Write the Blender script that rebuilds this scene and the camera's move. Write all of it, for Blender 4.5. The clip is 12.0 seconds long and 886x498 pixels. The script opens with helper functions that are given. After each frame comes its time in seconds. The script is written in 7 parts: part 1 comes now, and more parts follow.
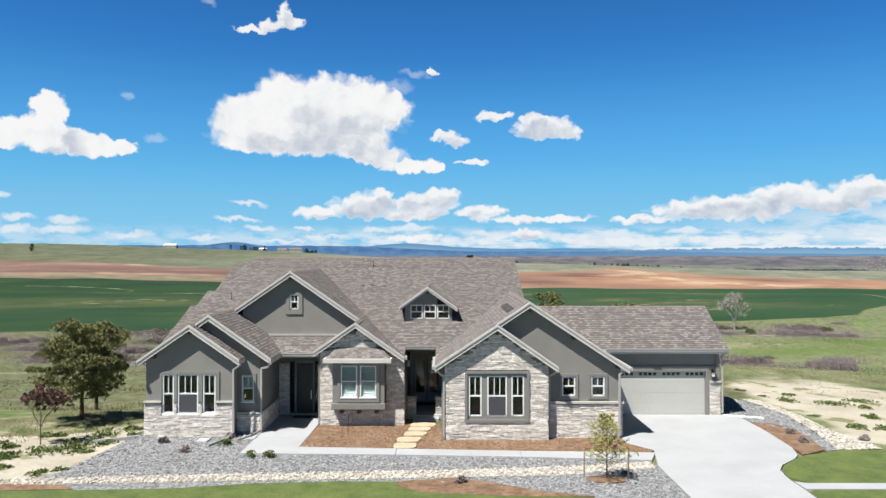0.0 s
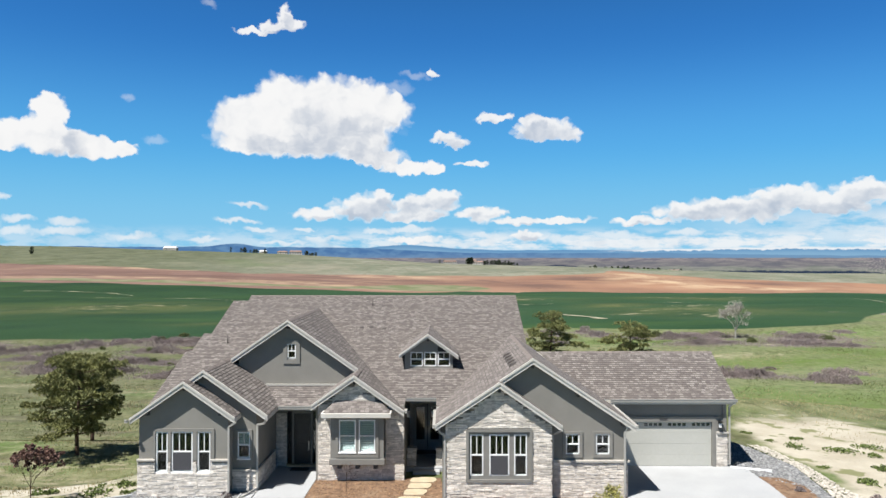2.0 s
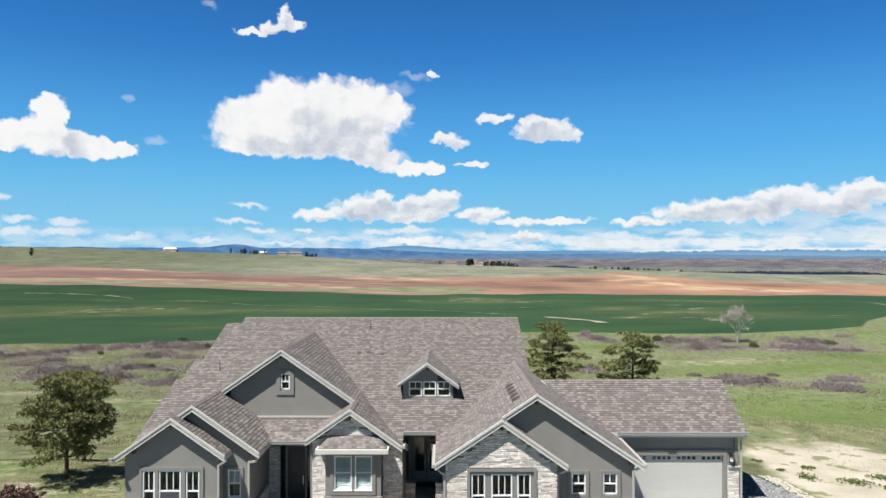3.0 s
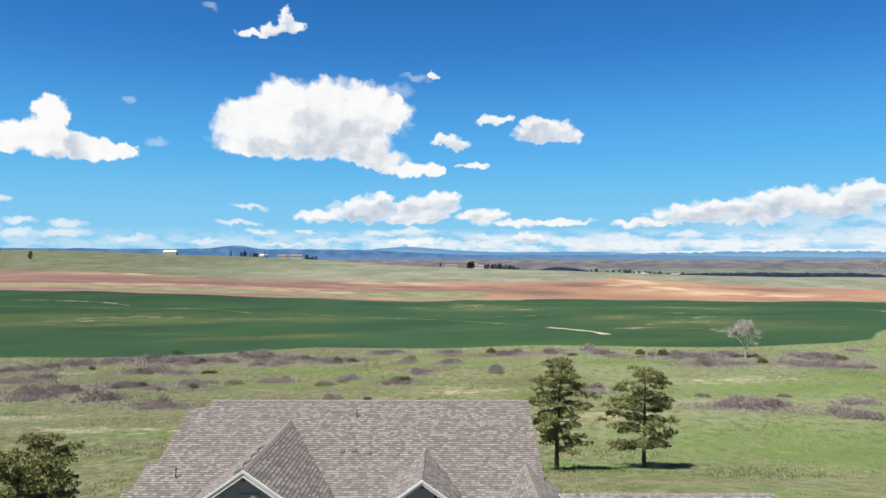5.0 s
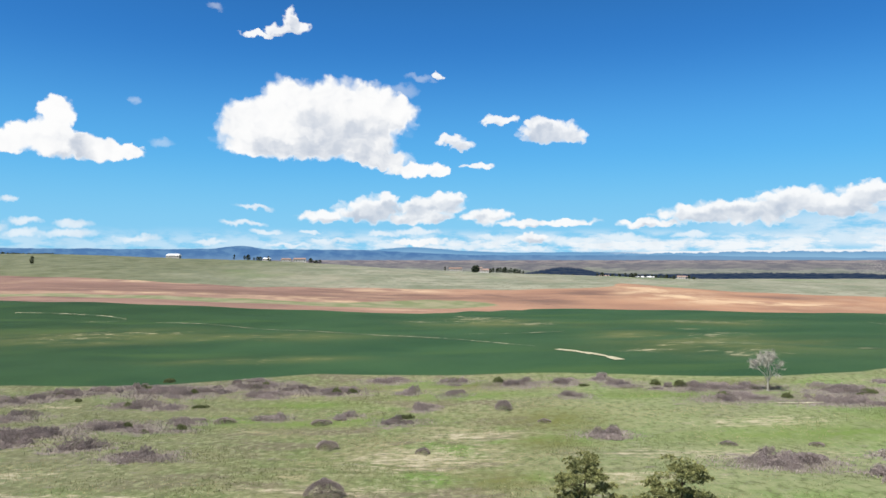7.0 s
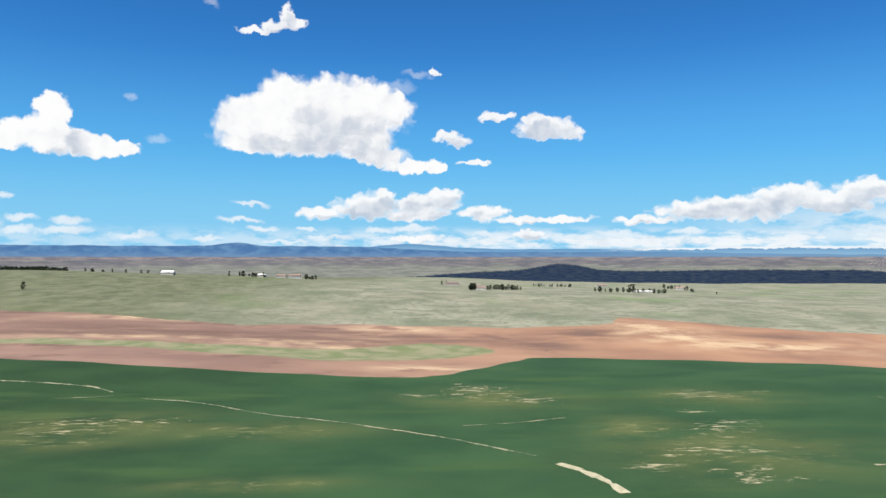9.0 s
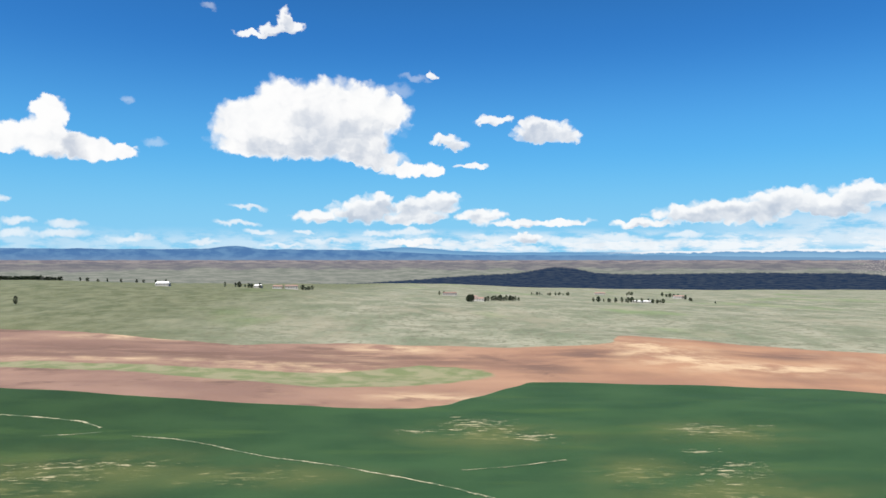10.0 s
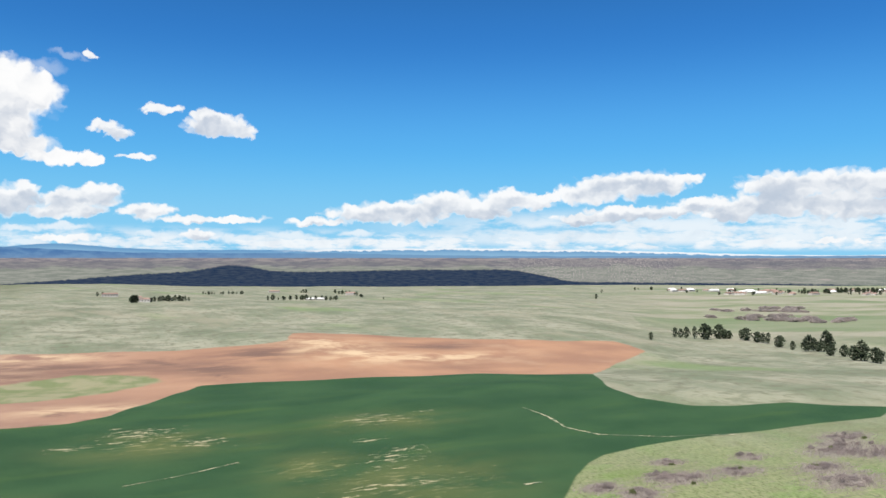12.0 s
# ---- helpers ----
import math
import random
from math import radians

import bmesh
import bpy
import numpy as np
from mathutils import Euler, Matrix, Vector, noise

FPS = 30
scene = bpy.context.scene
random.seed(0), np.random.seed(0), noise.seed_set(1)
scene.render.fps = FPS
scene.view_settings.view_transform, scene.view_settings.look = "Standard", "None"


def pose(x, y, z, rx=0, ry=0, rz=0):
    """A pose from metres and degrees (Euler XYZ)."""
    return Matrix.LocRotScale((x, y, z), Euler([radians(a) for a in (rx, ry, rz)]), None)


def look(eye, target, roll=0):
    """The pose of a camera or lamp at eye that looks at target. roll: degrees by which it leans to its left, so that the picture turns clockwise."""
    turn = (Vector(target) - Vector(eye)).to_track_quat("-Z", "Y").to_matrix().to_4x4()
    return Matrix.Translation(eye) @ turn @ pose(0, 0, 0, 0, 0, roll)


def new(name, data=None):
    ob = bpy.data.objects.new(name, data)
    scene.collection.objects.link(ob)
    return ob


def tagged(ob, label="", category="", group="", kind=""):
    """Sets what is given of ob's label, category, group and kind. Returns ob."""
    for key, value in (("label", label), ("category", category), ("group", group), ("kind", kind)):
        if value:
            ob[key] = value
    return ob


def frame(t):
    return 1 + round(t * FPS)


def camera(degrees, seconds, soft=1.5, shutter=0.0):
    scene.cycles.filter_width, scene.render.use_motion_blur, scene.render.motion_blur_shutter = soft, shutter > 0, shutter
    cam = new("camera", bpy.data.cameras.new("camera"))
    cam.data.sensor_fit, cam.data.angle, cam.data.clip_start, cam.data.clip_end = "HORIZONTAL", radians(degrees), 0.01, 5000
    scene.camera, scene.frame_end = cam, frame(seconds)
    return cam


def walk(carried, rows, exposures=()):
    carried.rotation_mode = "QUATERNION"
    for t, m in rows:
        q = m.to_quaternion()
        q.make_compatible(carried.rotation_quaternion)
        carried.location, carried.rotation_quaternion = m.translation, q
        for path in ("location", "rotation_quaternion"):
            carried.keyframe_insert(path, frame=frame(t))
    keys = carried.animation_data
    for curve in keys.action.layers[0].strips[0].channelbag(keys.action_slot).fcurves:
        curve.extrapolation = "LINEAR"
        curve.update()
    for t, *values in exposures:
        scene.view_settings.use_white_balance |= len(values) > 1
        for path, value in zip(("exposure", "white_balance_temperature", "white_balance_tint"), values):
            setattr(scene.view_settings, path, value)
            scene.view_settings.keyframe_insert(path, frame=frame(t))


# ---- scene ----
cam = camera(61.0, 12.0)
# seconds, x, y, z, tilt up, turn to the left
ROWS = [
    (0.0, 0.0, 0.0, 8.62, 0.61, 0.09),
    (0.5, 0.01, -0.02, 9.14, 0.67, 0.1),
    (1.0, -0.01, 0.1, 9.76, 0.65, 0.09),
    (1.5, -0.01, 0.34, 10.38, 0.68, 0.1),
    (2.0, -0.03, 0.83, 10.99, 0.73, 0.1),
    (2.5, -0.0, 1.49, 11.61, 0.78, 0.13),
    (3.0, -0.02, 2.32, 12.27, 0.78, 0.11),
    (5.0, 0.08, 8.85, 16.23, 0.88, 0.16),
    (5.5, -0.01, 11.62, 17.89, 0.89, 0.23),
    (6.0, 0.17, 15.88, 20.02, 0.9, 0.33),
    (6.5, 0.25, 19.48, 22.63, 0.89, 0.47),
    (7.0, 0.05, 22.64, 24.91, 0.9, 0.51),
    (7.2, 0.16, 23.85, 26.6, 0.9, 0.34),
    (7.5, 0.12, 25.8, 31.3, 0.84, 0.32),
    (8.0, 0.08, 29.2, 45.4, 0.74, 0.31),
    (8.5, 0.06, 33.2, 62.0, 0.67, 0.3),
    (8.8, 0.07, 35.9, 70.9, 0.65, 0.29),
    (9.0, 0.09, 37.87, 76.0, 0.65, 0.27),
    (9.5, -0.39, 46.97, 89.07, 0.74, 0.17),
    (10.0, -0.32, 50.81, 95.03, 0.9, 0.07),
    (10.5, -0.21, 50.73, 94.95, 0.88, -3.91),
    (11.0, -0.23, 50.76, 95.1, 0.8, -11.02),
    (11.5, -0.37, 50.76, 95.18, 0.77, -18.22),
    (12.0, -0.16, 50.84, 95.26, 0.74, -24.32),
]
walk(cam, [(t, pose(x, y, z, 90 + tilt, 0, turn)) for t, x, y, z, tilt, turn in ROWS], [(0.0, 0.90), (3.0, 0.91), (6.0, 0.98), (12.0, 0.99)])

# ---------------------------------------------------------------- node helpers
def node(tree, kind, **inputs):
    n = tree.nodes.new(kind)
    for key, value in inputs.items():
        if key in ("operation", "blend_type", "data_type", "noise_dimensions", "interpolation_type", "attribute_name", "feature", "sky_type", "use_clamp", "offset", "offset_frequency", "invert"):
            if key == "operation": n.operation = value
            elif key == "blend_type": n.blend_type = value
            elif key == "data_type": n.data_type = value
            elif key == "noise_dimensions": n.noise_dimensions = value
            elif key == "interpolation_type": n.interpolation_type = value
            elif key == "attribute_name": n.attribute_name = value
            elif key == "feature": n.feature = value
            elif key == "sky_type": n.sky_type = value
            elif key == "use_clamp": n.use_clamp = value
            elif key == "offset": n.offset = value
            elif key == "offset_frequency": n.offset_frequency = value
            elif key == "invert": n.invert = value
    return n


def put(tree, socket, value):
    """Set or link an input."""
    if isinstance(value, bpy.types.NodeSocket):
        tree.links.new(value, socket)
    elif isinstance(value, (tuple, list)) and len(value) == 3 and socket.type == "RGBA":
        socket.default_value = (*value, 1)
    else:
        socket.default_value = value


def calc(tree, op, a, b=0.0, c=0.0):
    n = node(tree, "ShaderNodeMath", operation=op)
    for s, v in zip(n.inputs, (a, b, c)):
        put(tree, s, v)
    return n.outputs[0]


def vec(tree, op, a, b=(0, 0, 0)):
    n = node(tree, "ShaderNodeVectorMath", operation=op)
    put(tree, n.inputs[0], a)
    put(tree, n.inputs[1], b)
    return n.outputs["Value"] if op in ("DOT_PRODUCT", "LENGTH") else n.outputs[0]


def join(tree, x, y, z=0.0):
    n = node(tree, "ShaderNodeCombineXYZ")
    for s, v in zip(n.inputs, (x, y, z)):
        put(tree, s, v)
    return n.outputs[0]


def grain(tree, at, scale, detail=3.0, rough=0.55, color=False):
    n = node(tree, "ShaderNodeTexNoise")
    put(tree, n.inputs["Vector"], at)
    n.inputs["Scale"].default_value, n.inputs["Detail"].default_value, n.inputs["Roughness"].default_value = scale, detail, rough
    return n.outputs["Color"] if color else n.outputs["Fac"]


def smooth(tree, q, a, b, lo=0.0, hi=1.0):
    n = node(tree, "ShaderNodeMapRange", interpolation_type="SMOOTHSTEP")
    for s, v in zip(n.inputs, (q, a, b, lo, hi)):
        put(tree, s, v)
    return n.outputs[0]


def blend(tree, k, a, b, how="MIX"):
    n = node(tree, "ShaderNodeMix", data_type="RGBA", blend_type=how)
    put(tree, n.inputs[0], k)
    put(tree, n.inputs[6], a)
    put(tree, n.inputs[7], b)
    return n.outputs[2]


# ---------------------------------------------------------------- light
SUN = Vector((-0.735 * math.cos(radians(61)), -0.678 * math.cos(radians(61)), math.sin(radians(61))))
lamp = bpy.data.lights.new("sun", "SUN")
lamp.energy, lamp.angle, lamp.color = 5.0, radians(0.53), (1.0, 0.972, 0.92)
sun = new("sun", lamp)
sun.matrix_world = look((0, 0, 60), Vector((0, 0, 60)) - SUN)

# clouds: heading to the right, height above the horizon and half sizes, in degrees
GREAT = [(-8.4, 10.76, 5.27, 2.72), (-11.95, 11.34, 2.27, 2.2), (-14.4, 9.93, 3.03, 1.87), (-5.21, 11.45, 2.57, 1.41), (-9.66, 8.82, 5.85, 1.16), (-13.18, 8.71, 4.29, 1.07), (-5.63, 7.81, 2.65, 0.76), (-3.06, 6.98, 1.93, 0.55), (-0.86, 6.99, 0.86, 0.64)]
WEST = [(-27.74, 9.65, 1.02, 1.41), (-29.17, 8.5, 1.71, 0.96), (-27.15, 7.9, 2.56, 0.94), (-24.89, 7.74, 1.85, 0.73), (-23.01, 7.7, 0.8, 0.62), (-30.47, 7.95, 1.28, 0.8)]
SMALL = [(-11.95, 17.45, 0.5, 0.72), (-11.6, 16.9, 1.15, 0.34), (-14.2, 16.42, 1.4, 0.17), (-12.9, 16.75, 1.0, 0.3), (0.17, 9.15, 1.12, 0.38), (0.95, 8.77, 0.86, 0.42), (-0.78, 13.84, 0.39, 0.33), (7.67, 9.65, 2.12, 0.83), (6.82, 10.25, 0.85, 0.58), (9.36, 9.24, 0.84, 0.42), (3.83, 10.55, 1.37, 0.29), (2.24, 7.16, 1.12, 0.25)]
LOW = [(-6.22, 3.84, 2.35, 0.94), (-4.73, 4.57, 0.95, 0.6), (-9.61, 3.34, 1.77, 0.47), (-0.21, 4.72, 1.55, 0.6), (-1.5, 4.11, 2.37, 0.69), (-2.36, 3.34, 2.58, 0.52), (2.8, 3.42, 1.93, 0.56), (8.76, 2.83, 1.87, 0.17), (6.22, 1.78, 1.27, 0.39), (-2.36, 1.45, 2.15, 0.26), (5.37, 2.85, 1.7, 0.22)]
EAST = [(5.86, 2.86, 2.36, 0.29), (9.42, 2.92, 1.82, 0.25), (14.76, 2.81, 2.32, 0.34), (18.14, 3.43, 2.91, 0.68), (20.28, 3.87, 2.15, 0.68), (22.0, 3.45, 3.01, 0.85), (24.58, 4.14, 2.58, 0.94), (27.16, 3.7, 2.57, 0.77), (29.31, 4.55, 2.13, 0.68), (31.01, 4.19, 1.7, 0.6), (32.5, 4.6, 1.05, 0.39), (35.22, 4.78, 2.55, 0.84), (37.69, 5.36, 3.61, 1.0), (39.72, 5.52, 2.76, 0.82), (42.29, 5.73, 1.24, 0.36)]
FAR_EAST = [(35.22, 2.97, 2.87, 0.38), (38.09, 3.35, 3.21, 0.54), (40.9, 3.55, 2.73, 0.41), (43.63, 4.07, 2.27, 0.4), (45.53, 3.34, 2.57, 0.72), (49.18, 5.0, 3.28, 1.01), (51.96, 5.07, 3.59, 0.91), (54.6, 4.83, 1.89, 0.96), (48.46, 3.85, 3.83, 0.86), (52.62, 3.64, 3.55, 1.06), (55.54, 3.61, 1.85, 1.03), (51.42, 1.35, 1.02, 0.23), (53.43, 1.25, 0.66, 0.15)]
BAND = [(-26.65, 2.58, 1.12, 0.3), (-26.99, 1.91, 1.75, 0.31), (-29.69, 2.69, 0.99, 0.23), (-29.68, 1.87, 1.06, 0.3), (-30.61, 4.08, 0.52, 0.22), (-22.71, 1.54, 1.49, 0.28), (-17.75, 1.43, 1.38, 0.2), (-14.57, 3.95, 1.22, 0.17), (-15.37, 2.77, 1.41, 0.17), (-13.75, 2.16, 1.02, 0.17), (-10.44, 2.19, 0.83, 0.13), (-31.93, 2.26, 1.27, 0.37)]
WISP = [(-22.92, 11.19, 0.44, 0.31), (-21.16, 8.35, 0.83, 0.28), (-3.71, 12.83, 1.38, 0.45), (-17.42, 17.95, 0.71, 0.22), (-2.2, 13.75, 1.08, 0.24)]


world = bpy.data.worlds.new("sky")
scene.world = world
world.use_nodes = True
w = world.node_tree
w.nodes.clear()
toward = node(w, "ShaderNodeTexCoord").outputs["Generated"]
split = node(w, "ShaderNodeSeparateXYZ")
put(w, split.inputs[0], toward)
dx, dy, dz = split.outputs
heading = calc(w, "MULTIPLY", calc(w, "ARCTAN2", dx, dy), 57.2958)
height = calc(w, "MULTIPLY", calc(w, "ARCSINE", dz), 57.2958)
here = join(w, heading, height)

sky = node(w, "ShaderNodeTexSky", sky_type="NISHITA")
sky.sun_disc = False
sky.sun_elevation, sky.sun_rotation = radians(61), radians(227)
sky.altitude, sky.air_density, sky.dust_density, sky.ozone_density = 1900, 1.0, 0.6, 2.5
blue = blend(w, 1.0, sky.outputs[0], (0.25, 0.87, 1.40), "MULTIPLY")
blue = vec(w, "SCALE", blue)
put(w, blue.node.inputs["Scale"], smooth(w, height, 16.0, 38.0, 0.1, 0.010))


def cloud_field(at, lobes):
    best = None
    for a, e, ra, re in lobes:
        off = vec(w, "MULTIPLY", vec(w, "SUBTRACT", at, (a, e, 0)), (1 / ra, 1 / re, 0))
        d = vec(w, "DOT_PRODUCT", off, off)
        best = d if best is None else calc(w, "SMOOTH_MIN", best, d, 0.35)
    return calc(w, "SUBTRACT", 1.0, best)


def ruffled(at, coarse, fine, flat=1.0):
    a = vec(w, "SUBTRACT", grain(w, at, 0.42, 3, color=True), (0.5, 0.5, 0.5))
    b = vec(w, "SUBTRACT", grain(w, at, 1.25, 6, 0.52, color=True), (0.5, 0.5, 0.5))
    return vec(w, "ADD", vec(w, "ADD", at, vec(w, "MULTIPLY", a, (coarse, coarse * flat, 0))), vec(w, "MULTIPLY", b, (fine, fine * flat, 0)))


def puffs(at, scale):
    """Rounded lumps, about zero."""
    n = node(w, "ShaderNodeTexVoronoi", feature="F1")
    n.voronoi_dimensions = "2D"
    put(w, n.inputs["Vector"], at)
    n.inputs["Scale"].default_value = scale
    return calc(w, "SUBTRACT", 0.52, n.outputs["Distance"])


def lit_side(at, step, scale):
    """How much the billows of the cloud face the sun."""
    here_n = grain(w, at, scale, 3, 0.42)
    there_n = grain(w, vec(w, "ADD", at, step), scale, 3, 0.42)
    return calc(w, "SUBTRACT", here_n, there_n)


bent = ruffled(here, 1.3, 1.05)
low_bent = ruffled(vec(w, "ADD", here, (7, 3, 0)), 1.1, 1.35, 0.7)
low_bent = vec(w, "SUBTRACT", low_bent, (7, 3, 0))
lumps = puffs(bent, 1.15)
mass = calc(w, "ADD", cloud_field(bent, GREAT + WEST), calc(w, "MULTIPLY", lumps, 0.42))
low_lumps = puffs(vec(w, "MULTIPLY", low_bent, (1.0, 1.5, 0)), 1.3)
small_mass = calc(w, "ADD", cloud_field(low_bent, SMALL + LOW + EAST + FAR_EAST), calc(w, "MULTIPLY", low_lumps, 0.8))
band_bent = ruffled(here, 0.7, 1.3, 0.75)
spots = random.Random(7)
ROWS_LOW = [(-12 + k * 2.3 + spots.uniform(-0.8, 0.8), spots.uniform(0.95, 2.3), spots.uniform(1.0, 2.6), spots.uniform(0.16, 0.34)) for k in range(14)]
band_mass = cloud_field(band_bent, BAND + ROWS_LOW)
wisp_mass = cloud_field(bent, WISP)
soft_edge = smooth(w, grain(w, here, 0.5, 3), 0.35, 0.65, 0.18, 0.55)
cover = smooth(w, mass, -0.2, soft_edge)
cover = calc(w, "MAXIMUM", cover, calc(w, "MULTIPLY", smooth(w, small_mass, -0.35, 0.55), 0.95))
cover = calc(w, "MAXIMUM", cover, calc(w, "MULTIPLY", smooth(w, band_mass, -0.9, 1.0), 0.7))
cover = calc(w, "MAXIMUM", cover, calc(w, "MULTIPLY", smooth(w, wisp_mass, -0.5, 1.2), 0.3))
# the long far bank of cloud above the mountains
long = vec(w, "MULTIPLY", here, (0.42, 1.35, 0))
bank = smooth(w, grain(w, vec(w, "ADD", long, (4, 0, 0)), 1.0, 7, 0.6), 0.36, 0.58)
bank_height = calc(w, "MULTIPLY", smooth(w, height, 0.4, 0.9), smooth(w, height, 1.3, 2.6, 1.0, 0.0))
bank_side = smooth(w, heading, -22.0, 6.0, 0.35, 0.85)
cover = calc(w, "MAXIMUM", cover, calc(w, "MULTIPLY", calc(w, "MULTIPLY", bank, bank_height), bank_side))
veil = calc(w, "MULTIPLY", smooth(w, heading, 14.0, 34.0), calc(w, "MULTIPLY", smooth(w, height, 0.6, 1.4), smooth(w, height, 2.4, 4.2, 0.75, 0.0)))
cover = calc(w, "MAXIMUM", cover, calc(w, "MULTIPLY", veil, smooth(w, grain(w, long, 0.8, 6, 0.6), 0.3, 0.55)))
haze = smooth(w, height, 1.0, 17.0, 0.95, 0.0)
low_haze = smooth(w, height, 0.0, 8.5, 0.75, 0.0)

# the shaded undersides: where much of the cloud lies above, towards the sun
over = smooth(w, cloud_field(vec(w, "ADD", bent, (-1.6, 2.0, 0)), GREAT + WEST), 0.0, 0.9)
over = calc(w, "MULTIPLY", over, smooth(w, mass, 0.0, 0.5))
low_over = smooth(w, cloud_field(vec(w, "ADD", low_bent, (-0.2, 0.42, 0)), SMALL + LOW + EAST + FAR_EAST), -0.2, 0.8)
low_over = calc(w, "MULTIPLY", low_over, smooth(w, small_mass, 0.0, 0.4))
gloom = calc(w, "MAXIMUM", over, low_over)
gloom = calc(w, "MULTIPLY", gloom, smooth(w, grain(w, vec(w, "MULTIPLY", bent, (0.6, 1.2, 0)), 0.5, 3), 0.3, 0.62, 0.35, 1.0))
billow = calc(w, "ADD", calc(w, "MULTIPLY", lit_side(bent, (-0.5, 0.7, 0), 0.38), 1.0), calc(w, "MULTIPLY", lit_side(bent, (-0.2, 0.3, 0), 1.1), 0.3))
gloom = calc(w, "SUBTRACT", calc(w, "ADD", calc(w, "MULTIPLY", gloom, 0.62), 0.10), calc(w, "ADD", calc(w, "MULTIPLY", billow, 1.15), calc(w, "MULTIPLY", lumps, 0.06)))
gloom = smooth(w, gloom, 0.0, 0.95)
white = blend(w, gloom, (0.99, 0.99, 0.99), (0.54, 0.60, 0.70))
skyward = blend(w, haze, blue, (0.145, 0.525, 0.86))
skyward = blend(w, low_haze, skyward, (0.31, 0.66, 0.91))
skyward = blend(w, cover, skyward, white)

# the distance: ranges of blue mountains, the tableland and the town plain before them
def ridge_line(base, size, scale, shift):
    at = join(w, calc(w, "ADD", heading, shift), 0.0)
    n = grain(w, at, scale, 6, 0.55)
    return calc(w, "ADD", base, calc(w, "MULTIPLY", calc(w, "SUBTRACT", n, 0.5), size))


def hump(center, half, size):
    q = calc(w, "DIVIDE", calc(w, "SUBTRACT", heading, center), half)
    return calc(w, "MULTIPLY", calc(w, "POWER", 2.718, calc(w, "MULTIPLY", calc(w, "MULTIPLY", q, q), -1.0)), size)


def under(line, soft=0.03):
    return smooth(w, calc(w, "SUBTRACT", line, height), -soft, soft)


far_line = calc(w, "ADD", ridge_line(0.64, 0.30, 0.30, 3.0), hump(24.0, 8.0, 0.14))
far_line = calc(w, "ADD", far_line, hump(-2.8, 3.4, 0.40))
far_line = calc(w, "SUBTRACT", far_line, smooth(w, heading, 33.0, 52.0, 0.0, 0.40))
crest = calc(w, "SUBTRACT", far_line, height)
snow_top = calc(w, "ADD", crest, calc(w, "MULTIPLY", calc(w, "SUBTRACT", grain(w, here, 2.2, 5), 0.5), 0.35))
snow = calc(w, "MULTIPLY", smooth(w, snow_top, 0.09, 0.17, 1.0, 0.0), smooth(w, heading, 11.0, 16.0))
# distance haze is painted into this range, thicker towards the foot
hazy_far_rock = blend(w, smooth(w, crest, 0.0, 0.5), (0.15, 0.34, 0.58), (0.26, 0.47, 0.68))
hazy_far_rock = blend(w, snow, hazy_far_rock, (0.88, 0.93, 0.97))
skyward = blend(w, under(far_line), skyward, hazy_far_rock)
near_line = calc(w, "ADD", ridge_line(0.84, 0.26, 0.40, 40.0), hump(-15.6, 1.5, 0.26))
near_line = calc(w, "SUBTRACT", near_line, smooth(w, heading, -9.0, 4.0, 0.0, 0.42))
near_line = calc(w, "SUBTRACT", near_line, smooth(w, heading, 14.0, 30.0, 0.0, 0.22))
folds = smooth(w, grain(w, vec(w, "MULTIPLY", here, (1, 2.5, 0)), 0.9, 5), 0.4, 0.65)
# near range: blue haze in its colours too, paler low down
hazy_near_rock = blend(w, folds, (0.085, 0.20, 0.42), (0.14, 0.285, 0.50))
hazy_near_rock = blend(w, smooth(w, heading, 2.0, 24.0), hazy_near_rock, (0.17, 0.35, 0.56))
hazy_near_rock = blend(w, smooth(w, height, 0.05, 0.5, 0.5, 0.0), hazy_near_rock, (0.21, 0.33, 0.50))
skyward = blend(w, under(near_line), skyward, hazy_near_rock)
# tableland: purple-grey scarps, pale flats before them, scattered houses
stretched = vec(w, "MULTIPLY", here, (0.6, 5.5, 0))
scrub = grain(w, stretched, 1.3, 8, 0.66)
scarp = grain(w, vec(w, "MULTIPLY", here, (0.45, 2.2, 0)), 1.0, 5, 0.55)
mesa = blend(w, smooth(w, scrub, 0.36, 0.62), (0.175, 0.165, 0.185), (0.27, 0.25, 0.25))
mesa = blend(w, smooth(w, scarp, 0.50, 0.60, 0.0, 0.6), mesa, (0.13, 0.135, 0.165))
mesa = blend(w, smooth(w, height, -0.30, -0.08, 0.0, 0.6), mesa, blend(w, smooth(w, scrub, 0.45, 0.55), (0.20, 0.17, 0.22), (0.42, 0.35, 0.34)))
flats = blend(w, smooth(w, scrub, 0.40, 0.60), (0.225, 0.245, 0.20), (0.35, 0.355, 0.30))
edge = calc(w, "ADD", height, calc(w, "MULTIPLY", calc(w, "SUBTRACT", grain(w, vec(w, "MULTIPLY", here, (0.5, 1.0, 0)), 0.9, 4), 0.5), 0.9))
mesa = blend(w, smooth(w, edge, -0.72, -0.52, 1.0, 0.0), mesa, flats)
town = calc(w, "MULTIPLY", smooth(w, heading, 27.0, 31.0, 0.06, 1.0), smooth(w, heading, 39.0, 46.0, 1.0, 0.25))
specks = grain(w, vec(w, "MULTIPLY", here, (1.0, 2.0, 0)), 9.0, 3)
streak = smooth(w, grain(w, vec(w, "MULTIPLY", here, (0.30, 6.0, 0)), 1.0, 4), 0.60, 0.68, 0.0, 0.7)
mesa = blend(w, streak, mesa, blend(w, smooth(w, heading, 36.0, 46.0), (0.36, 0.37, 0.31), (0.60, 0.50, 0.46)))
